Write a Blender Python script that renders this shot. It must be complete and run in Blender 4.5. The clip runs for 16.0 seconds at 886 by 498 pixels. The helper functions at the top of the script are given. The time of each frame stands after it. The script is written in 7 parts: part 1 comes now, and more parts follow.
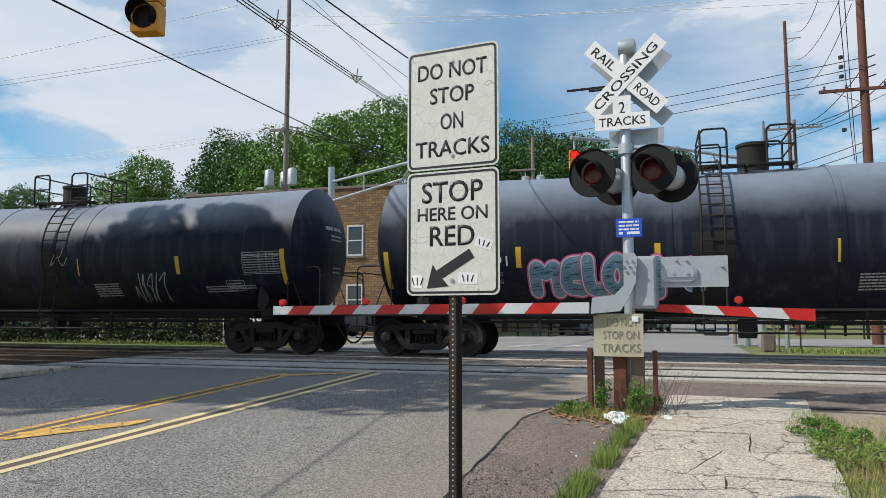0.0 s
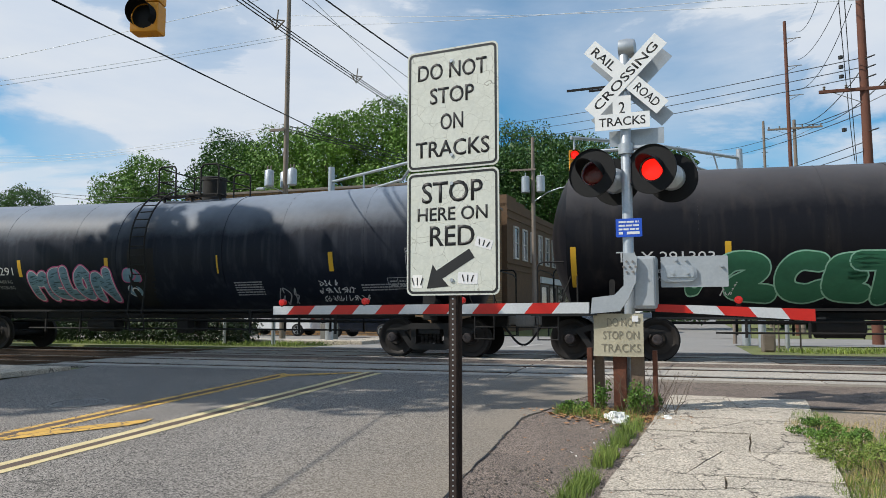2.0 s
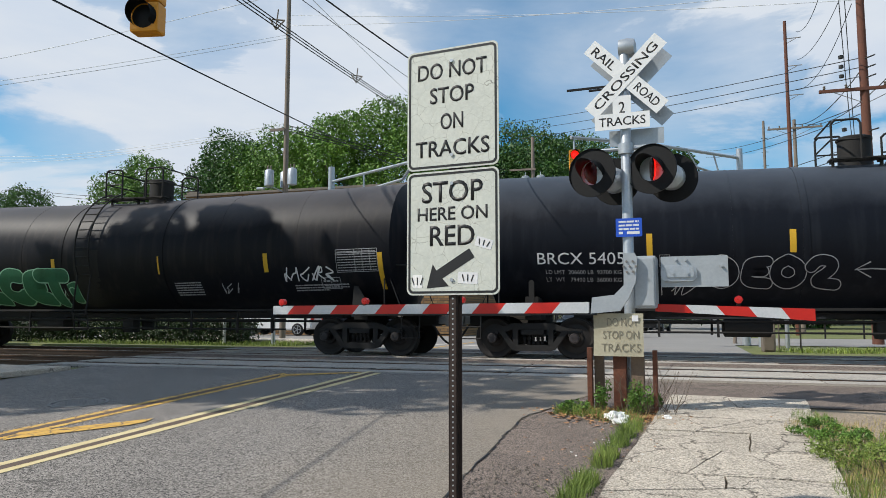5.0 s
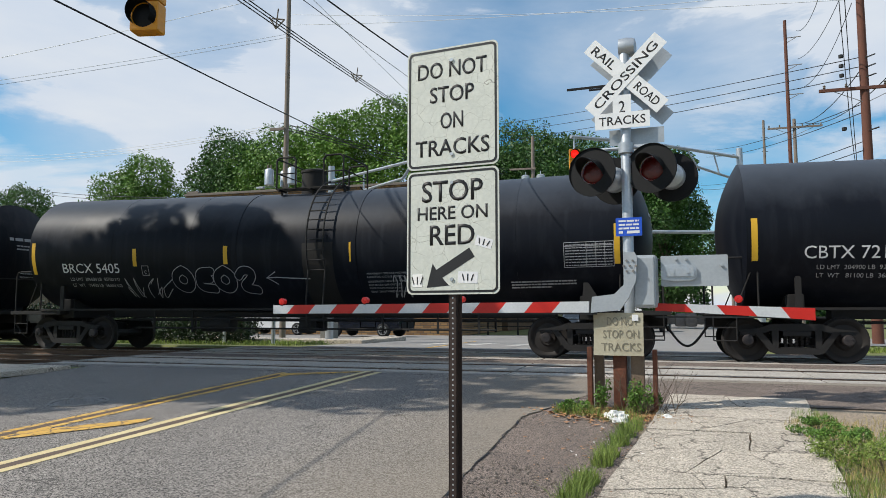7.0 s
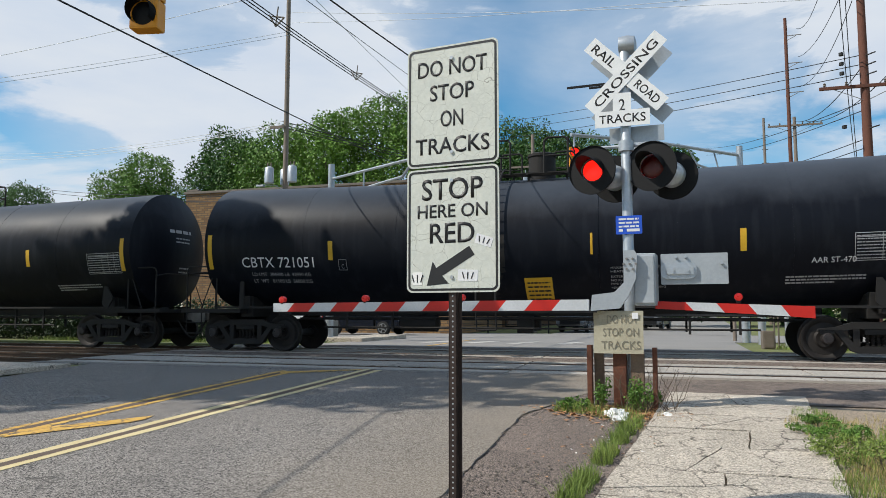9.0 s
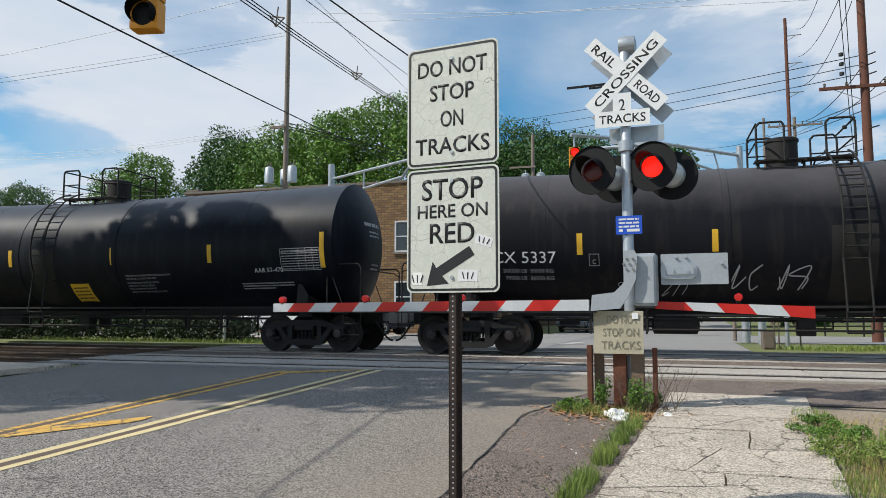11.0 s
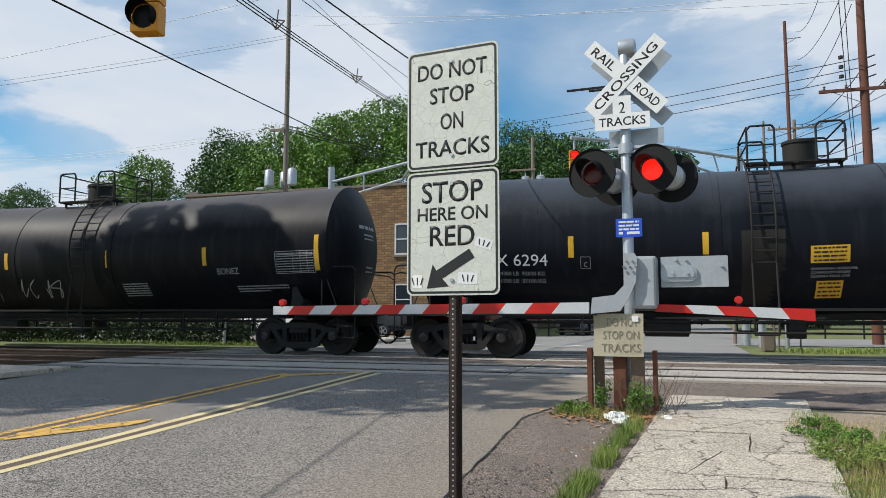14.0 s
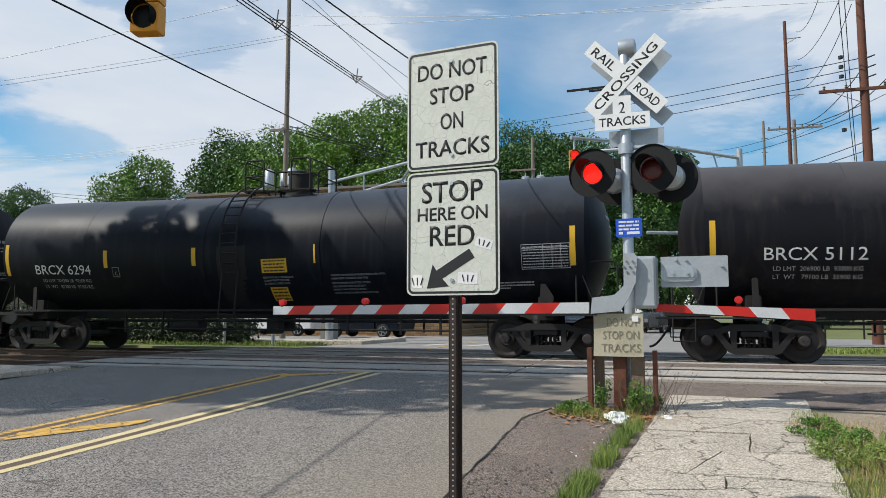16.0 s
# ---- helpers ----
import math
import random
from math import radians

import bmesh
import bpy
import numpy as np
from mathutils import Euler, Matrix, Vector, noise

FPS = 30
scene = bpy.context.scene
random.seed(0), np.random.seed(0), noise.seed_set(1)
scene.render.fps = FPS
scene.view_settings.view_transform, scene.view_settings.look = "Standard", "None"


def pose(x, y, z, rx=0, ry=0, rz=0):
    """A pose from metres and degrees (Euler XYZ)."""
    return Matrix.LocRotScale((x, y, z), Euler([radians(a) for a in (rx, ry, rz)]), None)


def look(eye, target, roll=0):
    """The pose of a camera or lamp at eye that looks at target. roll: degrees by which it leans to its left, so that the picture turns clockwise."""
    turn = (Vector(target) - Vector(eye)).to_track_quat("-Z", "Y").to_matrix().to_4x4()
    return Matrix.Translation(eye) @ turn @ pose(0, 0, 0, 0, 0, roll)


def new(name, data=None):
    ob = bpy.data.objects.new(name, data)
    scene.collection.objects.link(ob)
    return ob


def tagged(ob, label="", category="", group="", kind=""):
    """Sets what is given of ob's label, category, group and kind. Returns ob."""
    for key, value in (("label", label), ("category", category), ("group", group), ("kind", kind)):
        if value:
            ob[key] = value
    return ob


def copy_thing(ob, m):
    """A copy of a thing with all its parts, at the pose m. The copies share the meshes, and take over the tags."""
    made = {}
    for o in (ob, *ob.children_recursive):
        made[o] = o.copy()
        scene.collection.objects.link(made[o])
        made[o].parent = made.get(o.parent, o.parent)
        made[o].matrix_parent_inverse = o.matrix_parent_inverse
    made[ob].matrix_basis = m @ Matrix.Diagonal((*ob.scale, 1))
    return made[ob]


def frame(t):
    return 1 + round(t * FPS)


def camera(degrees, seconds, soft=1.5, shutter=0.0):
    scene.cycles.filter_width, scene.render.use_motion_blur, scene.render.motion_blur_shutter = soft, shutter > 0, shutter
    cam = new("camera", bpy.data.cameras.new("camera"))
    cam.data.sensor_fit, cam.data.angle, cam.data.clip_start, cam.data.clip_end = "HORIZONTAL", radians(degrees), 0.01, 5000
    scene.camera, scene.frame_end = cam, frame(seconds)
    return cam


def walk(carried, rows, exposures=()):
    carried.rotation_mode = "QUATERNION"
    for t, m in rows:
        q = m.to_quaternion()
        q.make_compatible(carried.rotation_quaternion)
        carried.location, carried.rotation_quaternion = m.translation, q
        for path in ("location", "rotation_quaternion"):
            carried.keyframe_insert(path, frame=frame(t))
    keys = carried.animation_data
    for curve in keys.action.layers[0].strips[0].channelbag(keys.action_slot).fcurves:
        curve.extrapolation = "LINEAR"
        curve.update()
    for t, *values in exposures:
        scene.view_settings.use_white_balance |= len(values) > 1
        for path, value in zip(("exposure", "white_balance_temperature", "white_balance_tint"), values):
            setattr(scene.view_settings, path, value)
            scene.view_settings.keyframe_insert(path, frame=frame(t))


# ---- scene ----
cam = camera(64.2, 16.0, soft=0.6)
YAW, EYE = 16.7, (0.0, 0.0, 1.04)
TILTS = [(0, 95.17), (4.2, 95.17), (6.5, 95.10), (7.5, 95.09), (8.0, 95.03), (8.5, 94.95), (9.0, 94.94), (10.2, 94.93),
         (11.5, 94.97), (12.0, 94.98), (12.5, 95.03), (13.0, 95.12), (13.5, 95.17), (16, 95.17)]
walk(cam, [(t, pose(*EYE, a, 0, YAW)) for t, a in TILTS])
scene.view_settings.exposure = 0.0

# ---- light ----
SUN_TRAVEL = Vector((0.84, 0.46, -1.0)).normalized()
sun_data = bpy.data.lights.new("sun", "SUN")
sun_data.energy, sun_data.angle, sun_data.color = 4.5, radians(0.6), (1.0, 0.95, 0.86)
sun = new("sun", sun_data)
sun.matrix_world = look((0, 0, 60), Vector((0, 0, 60)) + SUN_TRAVEL)

world = bpy.data.worlds.new("sky")
scene.world = world
world.use_nodes = True
wn, wl = world.node_tree.nodes, world.node_tree.links
wn.clear()
sky = wn.new("ShaderNodeTexSky")
sky.sky_type, sky.sun_disc = "NISHITA", False
sky.sun_elevation = math.asin(-SUN_TRAVEL.z)
sky.sun_rotation = math.atan2(-SUN_TRAVEL.x, -SUN_TRAVEL.y)
sky.air_density, sky.dust_density, sky.ozone_density = 1.0, 0.3, 1.6
coord = wn.new("ShaderNodeTexCoord")
flat = wn.new("ShaderNodeMapping")
flat.inputs["Scale"].default_value = (1.0, 1.0, 3.4)
wl.new(coord.outputs["Generated"], flat.inputs["Vector"])
cloud_big = wn.new("ShaderNodeTexNoise")
cloud_big.inputs["Scale"].default_value, cloud_big.inputs["Detail"].default_value, cloud_big.inputs["Roughness"].default_value = 2.6, 9, 0.58
cloud_big.inputs["Distortion"].default_value = 0.35
wl.new(flat.outputs[0], cloud_big.inputs["Vector"])
ramp = wn.new("ShaderNodeValToRGB")
ramp.color_ramp.elements[0].position, ramp.color_ramp.elements[1].position = 0.415, 0.56
ramp.color_ramp.elements[0].color = (0.04, 0.04, 0.04, 1)
wl.new(cloud_big.outputs["Fac"], ramp.inputs["Fac"])
tone_noise = wn.new("ShaderNodeTexNoise")
tone_noise.inputs["Scale"].default_value, tone_noise.inputs["Detail"].default_value = 5.0, 6
wl.new(flat.outputs[0], tone_noise.inputs["Vector"])
tone = wn.new("ShaderNodeValToRGB")
tone.color_ramp.elements[0].position, tone.color_ramp.elements[1].position = 0.35, 0.68
tone.color_ramp.elements[0].color, tone.color_ramp.elements[1].color = (4.1, 4.65, 5.45, 1), (4.8, 5.15, 5.6, 1)
wl.new(tone_noise.outputs["Fac"], tone.inputs["Fac"])
mix = wn.new("ShaderNodeMix")
mix.data_type = "RGBA"
cover = ramp.outputs["Color"]
for way, wide, gain in (((-0.13, 0.955, 0.245), 0.02, -0.85), ((0.08, 0.958, 0.24), 0.02, -0.7), ((-0.409, 0.867, 0.285), 0.004, -0.5), ((-0.692, 0.689, 0.215), 0.006, -0.45),
                        ((-0.555, 0.751, 0.357), 0.05, 0.8), ((-0.35, 0.86, 0.37), 0.02, 0.6), ((0.0, 0.92, 0.39), 0.035, 0.62), ((0.22, 0.9, 0.36), 0.02, 0.35)):
    dot = wn.new("ShaderNodeVectorMath")
    dot.operation = "DOT_PRODUCT"
    dot.inputs[1].default_value = Vector(way).normalized()
    wl.new(coord.outputs["Generated"], dot.inputs[0])
    near = wn.new("ShaderNodeMapRange")
    near.interpolation_type = "SMOOTHSTEP"
    near.inputs["From Min"].default_value, near.inputs["From Max"].default_value = 1 - wide, 1.0
    wl.new(dot.outputs["Value"], near.inputs["Value"])
    lump = wn.new("ShaderNodeMath")
    lump.operation = "MULTIPLY"
    wl.new(near.outputs[0], lump.inputs[0])
    wl.new(cloud_big.outputs["Fac"], lump.inputs[1])
    put = wn.new("ShaderNodeMath")
    put.operation, put.use_clamp = "MULTIPLY_ADD", True
    put.inputs[1].default_value = gain * 2
    wl.new(lump.outputs[0], put.inputs[0])
    wl.new(cover, put.inputs[2])
    cover = put.outputs[0]
deep = wn.new("ShaderNodeHueSaturation")
deep.inputs["Saturation"].default_value, deep.inputs["Value"].default_value = 1.55, 0.85
deep.inputs["Hue"].default_value = 0.488
wl.new(sky.outputs["Color"], deep.inputs["Color"])
wl.new(cover, mix.inputs["Factor"])
wl.new(deep.outputs["Color"], mix.inputs["A"])
wl.new(tone.outputs["Color"], mix.inputs["B"])
back = wn.new("ShaderNodeBackground")
back.inputs["Strength"].default_value = 0.15
wl.new(mix.outputs["Result"], back.inputs["Color"])
out = wn.new("ShaderNodeOutputWorld")
wl.new(back.outputs[0], out.inputs["Surface"])


# ---- materials ----
def lin(h):
    """Linear colour from a hex string."""
    v = [int(h[i:i + 2], 16) / 255 for i in (0, 2, 4)]
    return tuple(a / 12.92 if a <= 0.04045 else ((a + 0.055) / 1.055) ** 2.4 for a in v) + (1,)


def material(name, a, b, rough=0.7, metal=0.0, scale=3.0, fine=60.0, bump=0.1, amount=0.5, glow=None, cracks=None, per_object=0.0, per_island=0.0, streaks=None, spec=0.5, speck=None, upward=None, stain=None):
    """A surface: colours a and b mixed at a coarse and a fine scale, with relief; cracks = (scale, width, colour); streaks = (colour, share)."""
    m = bpy.data.materials.new(name)
    m.use_nodes = True
    n, l = m.node_tree.nodes, m.node_tree.links
    bs = n["Principled BSDF"]
    tc = n.new("ShaderNodeTexCoord")
    big, small = n.new("ShaderNodeTexNoise"), n.new("ShaderNodeTexNoise")
    for node, s, d in ((big, scale, 5), (small, fine, 4)):
        node.inputs["Scale"].default_value, node.inputs["Detail"].default_value = s, d
        node.inputs["Roughness"].default_value = 0.62
        l.new(tc.outputs["Object"], node.inputs["Vector"])
    add = n.new("ShaderNodeMath")
    add.operation = "MULTIPLY_ADD"
    add.inputs[1].default_value = 0.45
    l.new(small.outputs["Fac"], add.inputs[0])
    scaled = n.new("ShaderNodeMath")
    scaled.operation = "MULTIPLY"
    scaled.inputs[1].default_value = 0.55
    l.new(big.outputs["Fac"], scaled.inputs[0])
    l.new(scaled.outputs[0], add.inputs[2])
    spread = n.new("ShaderNodeMapRange")
    spread.inputs["From Min"].default_value, spread.inputs["From Max"].default_value = 0.5 - 0.5 * (1.02 - amount), 0.5 + 0.5 * (1.02 - amount)
    l.new(add.outputs[0], spread.inputs["Value"])
    mixer = n.new("ShaderNodeMix")
    mixer.data_type = "RGBA"
    mixer.inputs["A"].default_value, mixer.inputs["B"].default_value = a, b
    l.new(spread.outputs[0], mixer.inputs["Factor"])
    colour = mixer.outputs["Result"]
    height = add.outputs[0]
    if speck:
        vs = n.new("ShaderNodeTexVoronoi")
        vs.inputs["Scale"].default_value = speck[0]
        l.new(tc.outputs["Object"], vs.inputs["Vector"])
        bw = n.new("ShaderNodeSeparateColor")
        l.new(vs.outputs["Color"], bw.inputs[0])
        sv = n.new("ShaderNodeMapRange")
        sv.inputs["To Min"].default_value, sv.inputs["To Max"].default_value = 1 - speck[1], 1 + speck[1]
        l.new(bw.outputs[0], sv.inputs["Value"])
        shs = n.new("ShaderNodeHueSaturation")
        l.new(sv.outputs[0], shs.inputs["Value"])
        l.new(colour, shs.inputs["Color"])
        colour = shs.outputs["Color"]
    if stain:
        sp = n.new("ShaderNodeSeparateXYZ")
        l.new(tc.outputs["Object"], sp.inputs[0])
        sa = n.new("ShaderNodeMath")
        sa.operation = "MULTIPLY_ADD"
        sa.inputs[1].default_value = 2.2
        l.new(big.outputs["Fac"], sa.inputs[0])
        l.new(sp.outputs["X"], sa.inputs[2])
        sr = n.new("ShaderNodeMapRange")
        sr.inputs["From Min"].default_value, sr.inputs["From Max"].default_value, sr.inputs["To Max"].default_value = stain[0] + 1.1, stain[1] + 1.1, stain[3]
        l.new(sa.outputs[0], sr.inputs["Value"])
        sx2 = n.new("ShaderNodeMix")
        sx2.data_type = "RGBA"
        sx2.inputs["B"].default_value = stain[2]
        l.new(sr.outputs[0], sx2.inputs["Factor"])
        l.new(colour, sx2.inputs["A"])
        colour = sx2.outputs["Result"]
    # blends towards another colour the more a face points up, broken by noise
    if upward:
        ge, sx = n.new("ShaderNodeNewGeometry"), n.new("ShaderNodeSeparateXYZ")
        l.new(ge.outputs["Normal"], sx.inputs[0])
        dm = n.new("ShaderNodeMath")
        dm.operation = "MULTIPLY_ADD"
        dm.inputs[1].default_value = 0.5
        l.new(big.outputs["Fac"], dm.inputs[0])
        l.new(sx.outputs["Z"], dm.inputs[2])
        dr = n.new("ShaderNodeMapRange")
        dr.inputs["From Min"].default_value, dr.inputs["From Max"].default_value, dr.inputs["To Max"].default_value = upward[2], upward[3], upward[1]
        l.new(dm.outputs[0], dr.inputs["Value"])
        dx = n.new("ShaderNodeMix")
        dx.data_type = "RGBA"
        dx.inputs["B"].default_value = upward[0]
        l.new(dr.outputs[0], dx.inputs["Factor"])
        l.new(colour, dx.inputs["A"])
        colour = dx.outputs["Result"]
    if streaks:
        mp = n.new("ShaderNodeMapping")
        mp.inputs["Scale"].default_value = (3.2, 3.2, 0.16)
        l.new(tc.outputs["Object"], mp.inputs["Vector"])
        st = n.new("ShaderNodeTexNoise")
        st.inputs["Scale"].default_value, st.inputs["Detail"].default_value = 1.6, 6
        l.new(mp.outputs[0], st.inputs["Vector"])
        rg = n.new("ShaderNodeMapRange")
        rg.inputs["From Min"].default_value, rg.inputs["From Max"].default_value, rg.inputs["To Max"].default_value = 0.5, 0.75, streaks[1]
        l.new(st.outputs["Fac"], rg.inputs["Value"])
        sm = n.new("ShaderNodeMix")
        sm.data_type = "RGBA"
        sm.inputs["B"].default_value = streaks[0]
        l.new(rg.outputs[0], sm.inputs["Factor"])
        l.new(colour, sm.inputs["A"])
        colour = sm.outputs["Result"]
    if cracks:
        warp = n.new("ShaderNodeVectorMath")
        warp.operation = "MULTIPLY_ADD"
        warp.inputs[1].default_value = (0.9 / cracks[0],) * 3
        l.new(big.outputs["Color"], warp.inputs[0])
        l.new(tc.outputs["Object"], warp.inputs[2])
        vo = n.new("ShaderNodeTexVoronoi")
        vo.feature = "DISTANCE_TO_EDGE"
        vo.inputs["Scale"].default_value = cracks[0]
        l.new(warp.outputs[0], vo.inputs["Vector"])
        lt = n.new("ShaderNodeMapRange")
        lt.inputs["From Max"].default_value = cracks[1]
        lt.inputs["To Min"].default_value, lt.inputs["To Max"].default_value = 1.0, 0.0
        l.new(vo.outputs["Distance"], lt.inputs["Value"])
        gate = n.new("ShaderNodeMath")
        gate.operation = "MULTIPLY"
        gr = n.new("ShaderNodeMapRange")
        gr.inputs["From Min"].default_value, gr.inputs["From Max"].default_value = cracks[3:] if len(cracks) > 3 else (0.42, 0.58)
        l.new(big.outputs["Fac"], gr.inputs["Value"])
        l.new(lt.outputs[0], gate.inputs[0])
        l.new(gr.outputs[0], gate.inputs[1])
        cm = n.new("ShaderNodeMix")
        cm.data_type = "RGBA"
        cm.inputs["B"].default_value = cracks[2]
        l.new(gate.outputs[0], cm.inputs["Factor"])
        l.new(colour, cm.inputs["A"])
        colour = cm.outputs["Result"]
    if per_object or per_island:
        info = n.new("ShaderNodeObjectInfo") if per_object else n.new("ShaderNodeNewGeometry")
        src = info.outputs["Random"] if per_object else info.outputs["Random Per Island"]
        mr = n.new("ShaderNodeMapRange")
        d = per_object or per_island
        mr.inputs["To Min"].default_value, mr.inputs["To Max"].default_value = 1 - d, 1 + d
        l.new(src, mr.inputs["Value"])
        hs = n.new("ShaderNodeHueSaturation")
        l.new(mr.outputs[0], hs.inputs["Value"])
        l.new(colour, hs.inputs["Color"])
        colour = hs.outputs["Color"]
    l.new(colour, bs.inputs["Base Color"])
    bs.inputs["Metallic"].default_value = metal
    bs.inputs["Specular IOR Level"].default_value = spec
    rr = n.new("ShaderNodeMapRange")
    rr.inputs["To Min"].default_value, rr.inputs["To Max"].default_value = max(0.03, rough - 0.12), min(1, rough + 0.1)
    l.new(big.outputs["Fac"], rr.inputs["Value"])
    l.new(rr.outputs[0], bs.inputs["Roughness"])
    if bump:
        bp = n.new("ShaderNodeBump")
        bp.inputs["Strength"].default_value, bp.inputs["Distance"].default_value = bump, 0.02
        l.new(height, bp.inputs["Height"])
        l.new(bp.outputs[0], bs.inputs["Normal"])
    if glow:
        bs.inputs["Emission Color"].default_value, bs.inputs["Emission Strength"].default_value = glow[0], glow[1]
    return m


